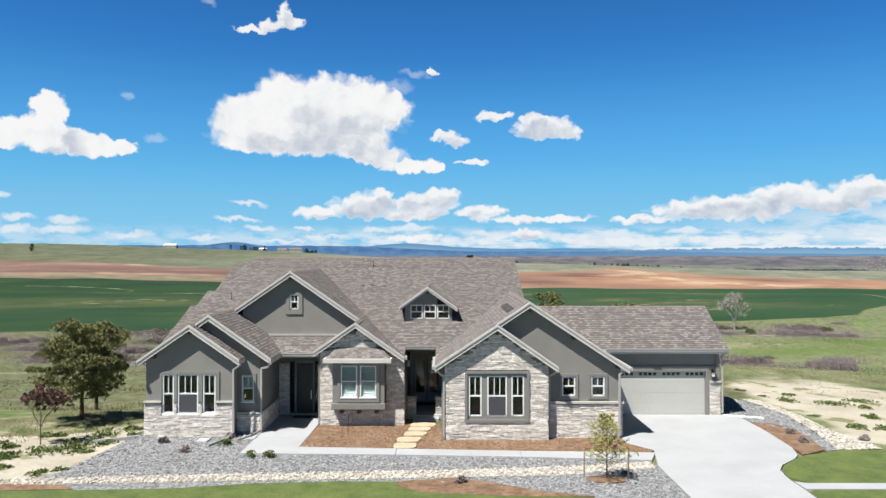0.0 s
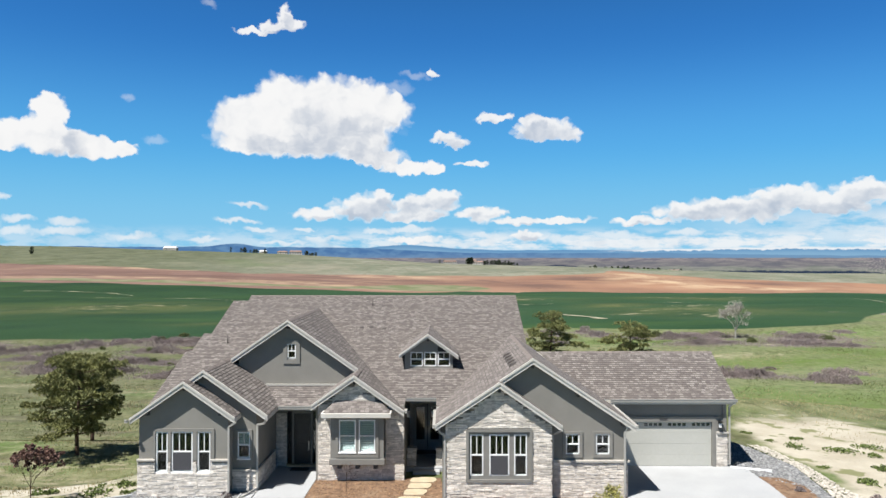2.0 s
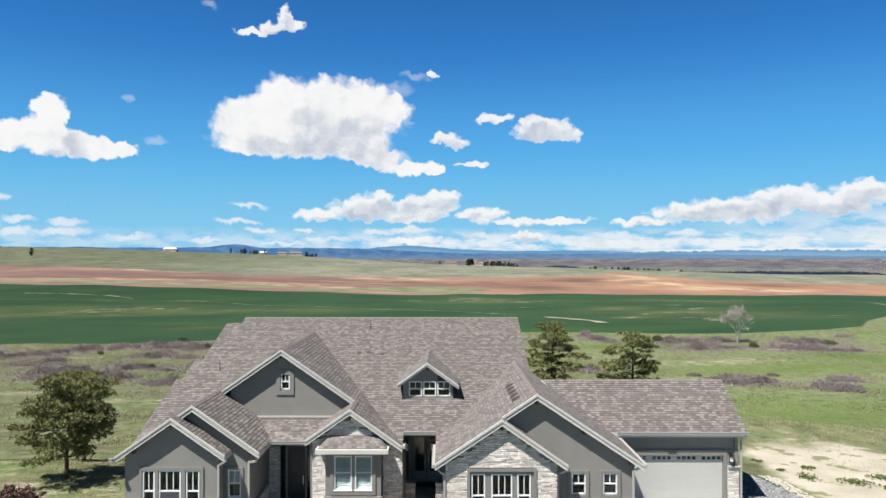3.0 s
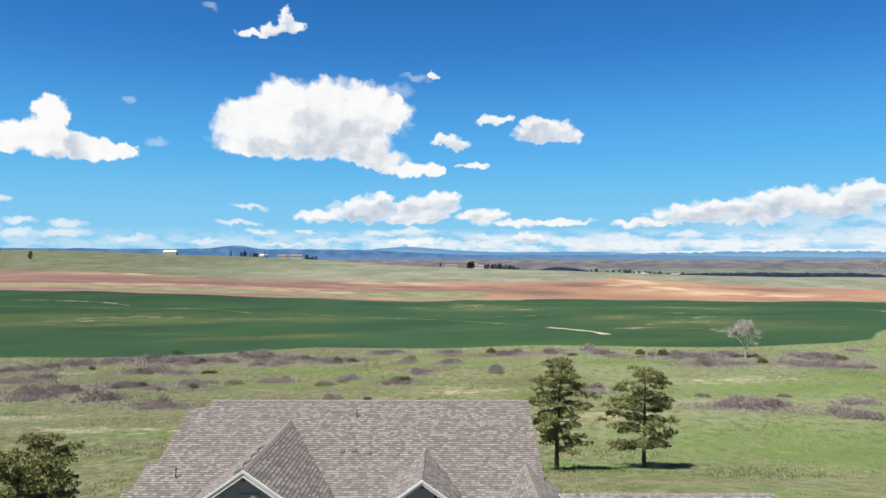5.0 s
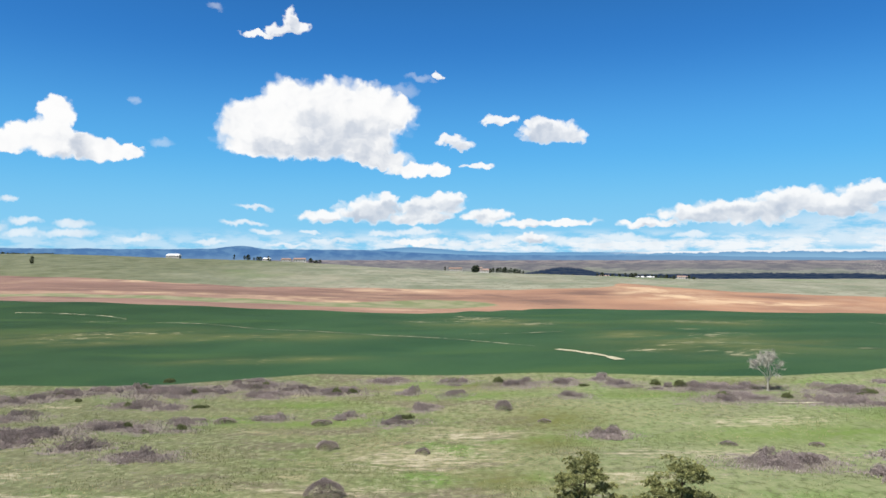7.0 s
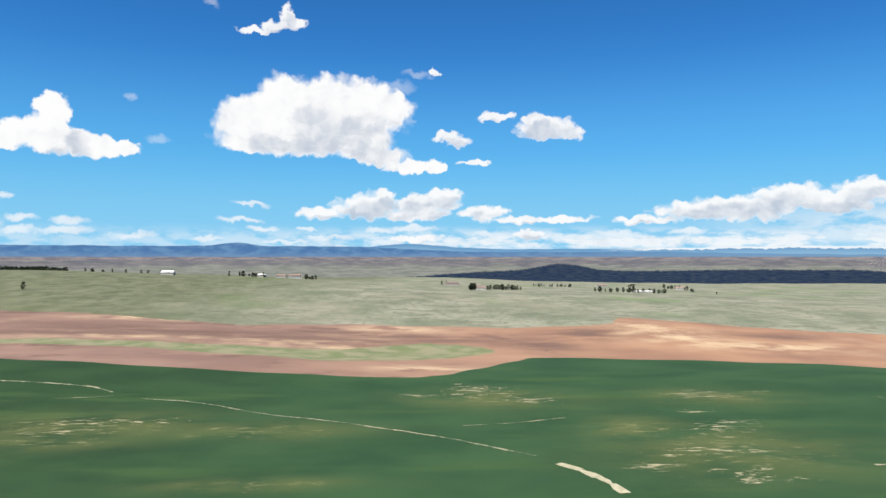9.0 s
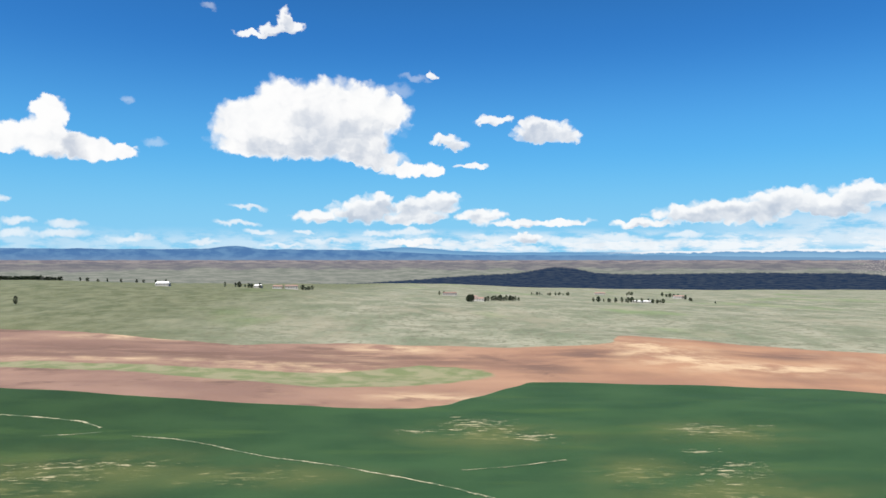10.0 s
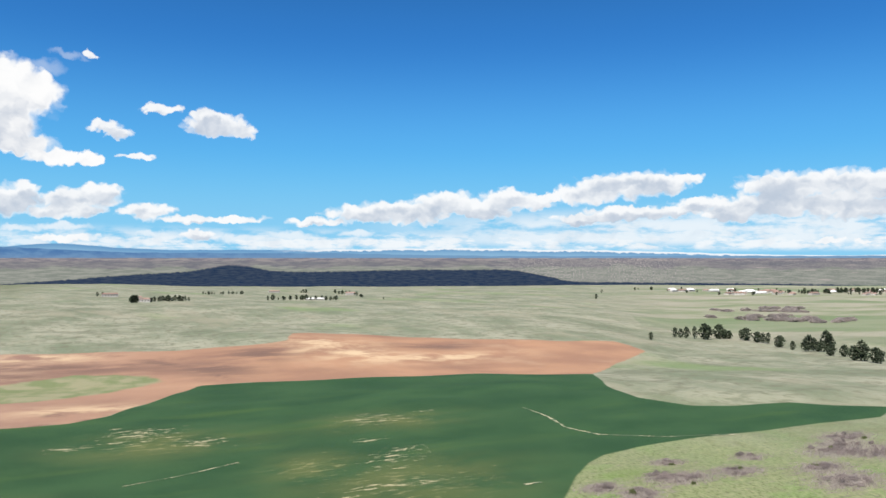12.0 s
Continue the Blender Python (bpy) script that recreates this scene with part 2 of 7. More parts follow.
mesa = blend(w, calc(w, "MULTIPLY", smooth(w, specks, 0.54, 0.62, 0.0, 0.9), town), mesa, (0.62, 0.55, 0.52))
mesa = blend(w, calc(w, "MULTIPLY", smooth(w, specks, 0.45, 0.36, 0.0, 0.7), town), mesa, (0.13, 0.125, 0.145))
# an even blue-grey haze mixed over the tableland colours
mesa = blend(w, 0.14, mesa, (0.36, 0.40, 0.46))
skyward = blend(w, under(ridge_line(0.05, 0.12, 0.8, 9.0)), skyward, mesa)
# dark wooded hill, the cloud shadow on it painted into its colours
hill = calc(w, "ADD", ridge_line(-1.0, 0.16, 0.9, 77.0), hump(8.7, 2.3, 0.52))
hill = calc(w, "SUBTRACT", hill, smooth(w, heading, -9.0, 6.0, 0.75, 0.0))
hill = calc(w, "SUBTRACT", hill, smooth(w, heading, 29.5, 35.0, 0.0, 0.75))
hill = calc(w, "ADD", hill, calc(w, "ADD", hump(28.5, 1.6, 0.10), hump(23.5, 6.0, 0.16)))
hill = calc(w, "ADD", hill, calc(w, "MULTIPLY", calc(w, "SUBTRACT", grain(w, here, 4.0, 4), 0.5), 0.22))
shaded_wood = blend(w, smooth(w, grain(w, stretched, 2.6, 6, 0.7), 0.36, 0.66), (0.016, 0.036, 0.085), (0.062, 0.085, 0.125))
skyward = blend(w, under(hill, 0.05), skyward, shaded_wood)

back = node(w, "ShaderNodeBackground")
put(w, back.inputs["Color"], skyward)
back.inputs["Strength"].default_value = 0.504
w.links.new(back.outputs[0], node(w, "ShaderNodeOutputWorld").inputs[0])

# ---------------------------------------------------------------- materials
def material(name, dark, light, scale=2.0, rough=0.85, bump=0.25, fine=9.0, metal=0.0, vary=0.0, stain=None, spread=(0.3, 0.7), depth=0.02, pieces=0.0):
    m = bpy.data.materials.new(name)
    m.use_nodes = True
    t = m.node_tree
    face = t.nodes["Principled BSDF"]
    at = node(t, "ShaderNodeNewGeometry").outputs["Position"]
    big, small = grain(t, at, scale, 4), grain(t, at, scale * fine, 3)
    mix = calc(t, "ADD", calc(t, "MULTIPLY", big, 0.55), calc(t, "MULTIPLY", small, 0.45))
    color = blend(t, smooth(t, mix, *spread), dark, light)
    if stain:
        color = blend(t, smooth(t, grain(t, at, scale * 0.35, 5), 0.5, 0.72, 0.0, 0.7), color, stain)
    if vary:
        tone = node(t, "ShaderNodeObjectInfo").outputs["Random"]
        hsv = node(t, "ShaderNodeHueSaturation")
        put(t, hsv.inputs["Value"], calc(t, "ADD", 1.0 - vary / 2, calc(t, "MULTIPLY", tone, vary)))
        put(t, hsv.inputs["Color"], color)
        color = hsv.outputs[0]
    if pieces:
        isle = node(t, "ShaderNodeNewGeometry").outputs["Random Per Island"]
        hsv = node(t, "ShaderNodeHueSaturation")
        put(t, hsv.inputs["Value"], calc(t, "ADD", 1.0 - pieces / 2, calc(t, "MULTIPLY", isle, pieces)))
        put(t, hsv.inputs["Color"], color)
        color = hsv.outputs[0]
    put(t, face.inputs["Base Color"], color)
    face.inputs["Roughness"].default_value, face.inputs["Metallic"].default_value = rough, metal
    if bump:
        b = node(t, "ShaderNodeBump")
        b.inputs["Strength"].default_value, b.inputs["Distance"].default_value = bump, depth
        put(t, b.inputs["Height"], mix)
        put(t, face.inputs["Normal"], b.outputs[0])
    return m


COURSE = 0.17  # exposed height of a shingle course


def shingle_material():
    """Shingle tabs of mixed greys, laid out on the slope in metres."""
    m = bpy.data.materials.new("shingle")
    m.use_nodes = True
    t = m.node_tree
    face = t.nodes["Principled BSDF"]
    uv = node(t, "ShaderNodeUVMap").outputs[0]
    at = node(t, "ShaderNodeNewGeometry").outputs["Position"]
    brick = node(t, "ShaderNodeTexBrick", offset=0.37, offset_frequency=3)
    put(t, brick.inputs["Vector"], uv)
    brick.inputs["Color1"].default_value, brick.inputs["Color2"].default_value, brick.inputs["Mortar"].default_value = (0, 0, 0, 1), (1, 1, 1, 1), (0.5, 0.5, 0.5, 1)
    brick.inputs["Scale"].default_value, brick.inputs["Mortar Size"].default_value = 1.0, 0.009
    brick.inputs["Brick Width"].default_value, brick.inputs["Row Height"].default_value = 0.21, COURSE
    tab = calc(t, "ADD", calc(t, "MULTIPLY", brick.outputs["Color"], 0.62), calc(t, "MULTIPLY", grain(t, at, 6.0, 4, 0.6), 0.5))
    color = blend(t, smooth(t, tab, 0.22, 0.80), (0.0909, 0.0785, 0.0739), (0.1733, 0.1525, 0.1424))
    color = blend(t, smooth(t, tab, 0.62, 0.9, 0.0, 0.8), color, (0.225, 0.205, 0.192))
    color = blend(t, smooth(t, grain(t, at, 0.35, 4), 0.35, 0.7, 0.0, 0.3), color, (0.127, 0.1101, 0.1016))
    color = blend(t, calc(t, "MULTIPLY", brick.outputs["Fac"], 0.45), color, (0.0385, 0.0339, 0.0323))
    put(t, face.inputs["Base Color"], color)
    face.inputs["Roughness"].default_value = 0.95
    b = node(t, "ShaderNodeBump")
    b.inputs["Strength"].default_value, b.inputs["Distance"].default_value = 0.6, 0.02
    put(t, b.inputs["Height"], calc(t, "SUBTRACT", tab, brick.outputs["Fac"]))
    put(t, face.inputs["Normal"], b.outputs[0])
    return m


def glass_material():
    m = bpy.data.materials.new("window_glass")
    m.use_nodes = True
    face = m.node_tree.nodes["Principled BSDF"]
    face.inputs["Base Color"].default_value = (0.75, 0.82, 0.82, 1)
    face.inputs["Roughness"].default_value, face.inputs["IOR"].default_value = 0.02, 1.45
    face.inputs["Transmission Weight"].default_value = 1.0
    return m


def ground_material():
    m = bpy.data.materials.new("open_country")
    m.use_nodes = True
    t = m.node_tree
    face = t.nodes["Principled BSDF"]
    at = node(t, "ShaderNodeNewGeometry").outputs["Position"]
    flat = vec(t, "MULTIPLY", at, (1, 1, 0))
    parts = node(t, "ShaderNodeSeparateXYZ")
    put(t, parts.inputs[0], at)
    px, py, pz = parts.outputs

    def told(name):
        return node(t, "ShaderNodeAttribute", attribute_name=name).outputs["Fac"]

    n_fine, n_mid, n_big, n_huge = grain(t, flat, 2.2, 4), grain(t, flat, 0.22, 5, 0.6), grain(t, flat, 0.035, 5), grain(t, flat, 0.006, 5)
    # meadow: green, grey-green sage and dry straw
    tone = calc(t, "ADD", calc(t, "MULTIPLY", n_big, 0.6), calc(t, "MULTIPLY", n_mid, 0.4))
    meadow = blend(t, smooth(t, tone, 0.38, 0.6), (0.0705, 0.1013, 0.0307), (0.1447, 0.138, 0.0735))
    meadow = blend(t, smooth(t, n_huge, 0.42, 0.62), meadow, blend(t, smooth(t, n_mid, 0.4, 0.6), (0.111, 0.123, 0.0615), (0.1785, 0.1628, 0.1013)))
    meadow = blend(t, smooth(t, n_fine, 0.35, 0.68, 0.0, 0.55), meadow, (0.1043, 0.114, 0.0525))
    meadow = blend(t, smooth(t, grain(t, vec(t, "MULTIPLY", flat, (0.5, 1, 0)), 0.06, 6, 0.65), 0.50, 0.62, 0.0, 0.85), meadow, (0.1013, 0.0833, 0.0615))
    meadow = blend(t, smooth(t, grain(t, vec(t, "ADD", flat, (90, 40, 0)), 0.03, 4), 0.54, 0.66, 0.0, 0.85), meadow, (0.0803, 0.138, 0.0307))
    meadow = blend(t, smooth(t, grain(t, vec(t, "MULTIPLY", flat, (0.4, 1, 0)), 0.11, 7, 0.7), 0.58, 0.70, 0.0, 0.9), meadow, (0.2828, 0.246, 0.1537))
    meadow = blend(t, smooth(t, px, 0, 60, 0.0, 0.5), meadow, blend(t, n_mid, (0.1013, 0.1477, 0.0555), (0.1845, 0.2093, 0.111)))
    meadow = blend(t, smooth(t, px, -10, -90, 0.0, 0.7), meadow, blend(t, n_mid, (0.0615, 0.0765, 0.0338), (0.114, 0.111, 0.0675)))
    tuft = grain(t, vec(t, "MULTIPLY", flat, (1, 0.6, 0)), 0.55, 6, 0.7)
    meadow = blend(t, smooth(t, tuft, 0.50, 0.62, 0.0, 0.8), meadow, (0.0615, 0.0705, 0.0307))
    meadow = blend(t, smooth(t, tuft, 0.48, 0.38, 0.0, 0.75), meadow, (0.1695, 0.1815, 0.0983))
    dry = grain(t, vec(t, "MULTIPLY", flat, (0.5, 1, 0)), 0.45, 8, 0.74)
    meadow = blend(t, smooth(t, calc(t, "ADD", dry, calc(t, "MULTIPLY", told("straw"), 0.22)), 0.64, 0.80, 0.0, 0.85), meadow, (0.3075, 0.2707, 0.1965))
    meadow = blend(t, smooth(t, calc(t, "ADD", grain(t, vec(t, "MULTIPLY", flat, (0.6, 1, 0)), 0.28, 7, 0.7), calc(t, "MULTIPLY", told("litter"), 0.34)), 0.56, 0.74, 0.0, 0.9), meadow, blend(t, n_fine, (0.1043, 0.0892, 0.0765), (0.1725, 0.1447, 0.135)))
    meadow = blend(t, calc(t, "MULTIPLY", told("lush"), smooth(t, n_mid, 0.35, 0.6, 0.35, 0.9)), meadow, (0.0788, 0.1237, 0.0263))
    meadow = blend(t, calc(t, "MULTIPLY", told("olive"), smooth(t, n_mid, 0.35, 0.6, 0.4, 0.9)), meadow, (0.0788, 0.0863, 0.0225))
    # the far prairie is paler, greyed and blued in its colours as by haze
    wide = vec(t, "MULTIPLY", flat, (1.0, 0.55, 0))
    prairie = blend(t, smooth(t, grain(t, wide, 0.010, 8, 0.68), 0.36, 0.64), (0.1072, 0.123, 0.0833), (0.2003, 0.2003, 0.1537))
    # relief shading of gullies, painted as thin dark lines
    gully_shade = calc(t, "ABSOLUTE", calc(t, "SUBTRACT", grain(t, vec(t, "MULTIPLY", flat, (0.6, 1.2, 0)), 0.007, 7, 0.6), 0.5))
    prairie = blend(t, smooth(t, gully_shade, 0.0, 0.03, 0.6, 0.0), prairie, (0.0922, 0.0953, 0.0675))
    prairie = blend(t, smooth(t, grain(t, wide, 0.085, 6, 0.68), 0.50, 0.64, 0.0, 0.75), prairie, (0.0953, 0.0922, 0.0645))
    prairie = blend(t, smooth(t, grain(t, wide, 0.0035, 3), 0.56, 0.68, 0.0, 0.6), prairie, (0.1043, 0.1537, 0.0615))
    prairie = blend(t, smooth(t, grain(t, wide, 0.33, 4, 0.7), 0.60, 0.70, 0.0, 0.7), prairie, (0.0638, 0.0675, 0.045))
    prairie = blend(t, smooth(t, grain(t, vec(t, "ADD", wide, (700, 20, 0)), 0.0065, 6, 0.6), 0.52, 0.66, 0.0, 0.55), prairie, (0.2025, 0.1875, 0.1425))
    prairie = blend(t, smooth(t, px, -100, -560, 0.0, 0.85), prairie, blend(t, smooth(t, grain(t, wide, 0.03, 7, 0.7), 0.36, 0.64), (0.048, 0.06, 0.028), (0.11, 0.115, 0.07)))
    color = blend(t, smooth(t, calc(t, "ADD", py, calc(t, "MULTIPLY", px, 0.6)), 420, 900), meadow, prairie)
    # far plain
    plots = node(t, "ShaderNodeTexVoronoi")
    put(t, plots.inputs["Vector"], vec(t, "MULTIPLY", flat, (0.7, 1.3, 0)))
    plots.inputs["Scale"].default_value = 0.0028
    plot_tone = node(t, "ShaderNodeSeparateColor")
    put(t, plot_tone.inputs[0], plots.outputs["Color"])
    plain_n = grain(t, vec(t, "MULTIPLY", flat, (0.6, 1.5, 0)), 0.004, 7, 0.65)
    plain = blend(t, smooth(t, plain_n, 0.4, 0.6), (0.117, 0.138, 0.0803), (0.2033, 0.1935, 0.1507))
    plain = blend(t, smooth(t, plot_tone.outputs[0], 0.70, 0.73, 0.0, 0.6), plain, (0.09, 0.1237, 0.0638))
    plain = blend(t, smooth(t, plot_tone.outputs[1], 0.78, 0.80, 0.0, 0.5), plain, (0.225, 0.2025, 0.1688))
    color = blend(t, told("plain"), color, plain)
    # sandy lot and its weeds
    sand = blend(t, smooth(t, n_mid, 0.35, 0.65), (0.305, 0.275, 0.215), (0.395, 0.365, 0.30))
    weeds = smooth(t, grain(t, flat, 0.5, 4), 0.56, 0.63)
    sand = blend(t, calc(t, "MULTIPLY", weeds, 0.8), sand, (0.123, 0.135, 0.0495))
    color = blend(t, smooth(t, calc(t, "ADD", told("lot"), calc(t, "MULTIPLY", calc(t, "SUBTRACT", n_mid, 0.5), 1.4)), 0.3, 0.75), color, sand)
    # ploughed soil
    drift = vec(t, "MULTIPLY", flat, (0.75, 1.0, 0))
    soil = blend(t, smooth(t, grain(t, drift, 0.010, 5), 0.36, 0.64), blend(t, smooth(t, px, -250, 250), (0.1447, 0.0892, 0.0735), (0.1905, 0.1072, 0.0735)), blend(t, smooth(t, px, -250, 250), (0.1905, 0.12, 0.0953), (0.252, 0.1447, 0.0922)))
    soil = blend(t, smooth(t, grain(t, drift, 0.0075, 6, 0.6), 0.55, 0.75, 0.0, 0.55), soil, (0.3195, 0.2273, 0.1537))
    soil = blend(t, calc(t, "MULTIPLY", smooth(t, grain(t, vec(t, "ADD", drift, (310, 50, 0)), 0.011, 6, 0.62), 0.54, 0.66), smooth(t, px, -60, 160, 0.9, 0.15)), soil, (0.0892, 0.0555, 0.0457))
    soil = blend(t, calc(t, "MULTIPLY", told("pale_soil"), smooth(t, grain(t, drift, 0.03, 6, 0.65), 0.38, 0.62)), soil, (0.381, 0.2828, 0.1845))
    soil = blend(t, calc(t, "MULTIPLY", told("dark_soil"), smooth(t, grain(t, vec(t, "MULTIPLY", drift, (0.5, 1.6, 0)), 0.03, 7, 0.7), 0.34, 0.54)), soil, (0.1043, 0.0645, 0.0525))
    wobble = calc(t, "MULTIPLY", calc(t, "SUBTRACT", grain(t, flat, 0.05, 4), 0.5), 8.0)
    inside = smooth(t, calc(t, "ADD", told("soil"), wobble), -1.5, 1.5)
    color = blend(t, inside, color, soil)
    isle = smooth(t, calc(t, "ADD", told("isle"), calc(t, "MULTIPLY", wobble, 2.0)), -4.0, 4.0)
    color = blend(t, isle, color, blend(t, smooth(t, n_big, 0.4, 0.6), (0.1072, 0.126, 0.0615), (0.1695, 0.1628, 0.1013)))
    # winter wheat
    wheat = blend(t, smooth(t, grain(t, drift, 0.02, 5), 0.3, 0.7), blend(t, smooth(t, px, 0, -260), (0.014, 0.0405, 0.017), (0.0105, 0.030, 0.0115)), blend(t, smooth(t, px, 0, -260), (0.0235, 0.056, 0.0225), (0.0175, 0.0425, 0.0155)))
    wheat = blend(t, smooth(t, grain(t, vec(t, "MULTIPLY", flat, (0.2, 1, 0)), 0.025, 4), 0.55, 0.7, 0.0, 0.6), wheat, (0.0338, 0.066, 0.0203))
    streaks = grain(t, vec(t, "MULTIPLY", flat, (0.38, 1, 0)), 0.22, 9, 0.78)
    wheat = blend(t, calc(t, "MULTIPLY", told("thin"), smooth(t, grain(t, drift, 0.03, 5), 0.35, 0.6, 0.15, 0.7)), wheat, (0.0765, 0.0863, 0.0307))
    wheat = blend(t, smooth(t, calc(t, "ADD", streaks, calc(t, "MULTIPLY", told("thin"), 0.15)), 0.64, 0.78, 0.0, 0.6), wheat, (0.1845, 0.1725, 0.0863))
    wheat = blend(t, smooth(t, calc(t, "ADD", streaks, calc(t, "MULTIPLY", told("bare"), 0.165)), 0.655, 0.74, 0.0, 0.85), wheat, (0.2955, 0.258, 0.1725))
    crop = smooth(t, calc(t, "ADD", told("crop"), calc(t, "MULTIPLY", wobble, 0.25)), -1.0, 1.0)
    color = blend(t, crop, color, wheat)
    put(t, face.inputs["Base Color"], color)
    face.inputs["Roughness"].default_value = 0.95
    face.inputs["Specular IOR Level"].default_value = 0.15
    b = node(t, "ShaderNodeBump")
    b.inputs["Strength"].default_value, b.inputs["Distance"].default_value = 0.5, 0.25
    put(t, b.inputs["Height"], calc(t, "ADD", n_fine, n_mid))
    put(t, face.inputs["Normal"], b.outputs[0])
    return m


SHINGLE = shingle_material()
GLASS = glass_material()
COUNTRY = ground_material()
STUCCO = material("stucco", (0.1864, 0.1784, 0.16), (0.2192, 0.2104, 0.1896), 1.2, 0.92, 0.35, 30)
TRIM_GREY = material("grey_trim_paint", (0.1784, 0.1712, 0.1544), (0.208, 0.2008, 0.1824), 3, 0.7, 0.1)
FASCIA = material("pale_fascia_paint", (0.476, 0.4536, 0.4128), (0.536, 0.5136, 0.4728), 2, 0.6, 0.1)
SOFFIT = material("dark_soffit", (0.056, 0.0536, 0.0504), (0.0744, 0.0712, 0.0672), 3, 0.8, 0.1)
STONE = material("ledgestone", (0.452, 0.4068, 0.3571), (0.7232, 0.6735, 0.6102), 5, 0.92, 0.6, 5, vary=0.5, depth=0.03)
STONE_BED = material("ledgestone_course", (0.452, 0.4068, 0.3571), (0.7232, 0.6735, 0.6102), 5, 0.92, 0.6, 5, pieces=0.5, depth=0.03)
RIDGE = material("ridge_shingle", (0.0922, 0.0765, 0.0705), (0.2033, 0.1755, 0.1628), 5, 0.95, 0.4, 4)
JOINT = material("stone_joint", (0.18, 0.1575, 0.135), (0.2475, 0.2175, 0.1875), 8, 0.95, 0.4)
CAP = material("stone_cap", (0.3872, 0.3568, 0.32), (0.4912, 0.4616, 0.4168), 4, 0.85, 0.3)
WHITE = material("white_vinyl", (0.6512, 0.66, 0.66), (0.7216, 0.7216, 0.7128), 5, 0.45, 0.05)
BLIND = material("pale_blind", (0.44, 0.528, 0.528), (0.56, 0.624, 0.616), 6, 0.6, 0.1)
DARK_DOOR = material("black_door_paint", (0.012, 0.012, 0.012), (0.025, 0.024, 0.023), 4, 0.4, 0.1)
GREY_DOOR = material("grey_door_paint", (0.4048, 0.396, 0.3696), (0.4576, 0.4488, 0.4224), 4, 0.5, 0.1)
GARAGE_PAINT = material("garage_door_paint", (0.4128, 0.4089, 0.368), (0.4538, 0.449, 0.4089), 0.8, 0.55, 0.05)
SCREEN = material("insect_screen", (0.045, 0.045, 0.051), (0.06, 0.06, 0.066), 30, 0.8, 0.0)
# painted dark, for the dimness behind windows and doors
ROOM = material("dim_room_backing", (0.075, 0.0713, 0.0675), (0.105, 0.1013, 0.0975), 2, 0.9, 0.0)
BLACK_METAL = material("black_metal", (0.015, 0.015, 0.015), (0.03, 0.03, 0.03), 8, 0.45, 0.1, metal=0.6)
BRASS = material("satin_nickel", (0.45, 0.43, 0.40), (0.6, 0.58, 0.54), 8, 0.3, 0.05, metal=1.0)
GUTTER = material("gutter_metal", (0.3272, 0.316, 0.2904), (0.372, 0.3608, 0.3352), 3, 0.5, 0.05)
CONCRETE = material("concrete", (0.2999, 0.3087, 0.3181), (0.3481, 0.354, 0.3628), 0.7, 0.9, 0.2, 25, stain=(0.2758, 0.2816, 0.2881))
GRAVEL = material("grey_gravel", (0.0615, 0.0645, 0.0675), (0.2888, 0.2918, 0.2955), 7, 0.95, 1.0, 2.2, depth=0.08, spread=(0.36, 0.64))
PEBBLE = material("grey_pebble", (0.123, 0.126, 0.129), (0.3075, 0.3075, 0.3075), 9, 0.9, 0.3, pieces=0.9)
COBBLE = material("cream_cobble", (0.3, 0.2737, 0.2325), (0.4725, 0.4425, 0.39), 6, 0.9, 0.4, pieces=0.5)
COBBLE_BED = material("cobble_bed", (0.1845, 0.1598, 0.123), (0.381, 0.3382, 0.2707), 6, 0.95, 0.8, 3, depth=0.08)
MULCH = material("bark_mulch", (0.0735, 0.0398, 0.0218), (0.2213, 0.135, 0.0803), 3.5, 0.95, 0.8, 5, stain=(0.246, 0.1725, 0.111), depth=0.05)
FLAG = material("sandstone_flag", (0.3382, 0.2767, 0.1845), (0.4425, 0.375, 0.2647), 2.5, 0.9, 0.4)
LAWN = material("lawn_turf", (0.0404, 0.0695, 0.0119), (0.1013, 0.1304, 0.029), 1.3, 0.95, 0.8, 9, depth=0.04)
NEEDLES = material("pine_needles", (0.0680, 0.0799, 0.0256), (0.2159, 0.2159, 0.0720), 1.5, 0.8, 0.0, pieces=0.7)
DEEP_NEEDLES = material("dark_needles", (0.0112, 0.0195, 0.0083), (0.0307, 0.0442, 0.0173), 0.3, 0.85, 0.0, pieces=0.7)
BARK = material("pine_bark", (0.0428, 0.0255, 0.0173), (0.117, 0.0705, 0.0457), 6, 0.95, 0.6)
PALE_BARK = material("pale_bark", (0.2213, 0.2033, 0.1725), (0.357, 0.3382, 0.3015), 3, 0.9, 0.3)
RED_LEAF = material("red_leaf", (0.0922, 0.0457, 0.0368), (0.1965, 0.114, 0.0892), 6, 0.75, 0.0, pieces=0.6)
YOUNG_LEAF = material("young_leaf", (0.1845, 0.1905, 0.0457), (0.3443, 0.3075, 0.0983), 6, 0.75, 0.0, pieces=0.6)
BRUSH_TWIG = material("brush_twigs", (0.1658, 0.138, 0.129), (0.2828, 0.243, 0.2273), 0.1, 0.95, 0.0, pieces=0.4)
TWIG = material("scrub_twigs", (0.1447, 0.117, 0.111), (0.2707, 0.2243, 0.2122), 2.5, 0.95, 0.0, pieces=0.6, vary=0.5)
SAGE_LEAF = material("scrub_leaf", (0.0555, 0.0735, 0.0218), (0.123, 0.135, 0.0495), 2, 0.9, 0.0, pieces=0.6)
WEED = material("weed_leaf", (0.0675, 0.1043, 0.0218), (0.135, 0.1658, 0.0457), 3, 0.85, 0.0, pieces=0.6)
STRAW = material("dry_grass", (0.2213, 0.1845, 0.0922), (0.3443, 0.3015, 0.1785), 2, 0.9, 0.0, pieces=0.5)
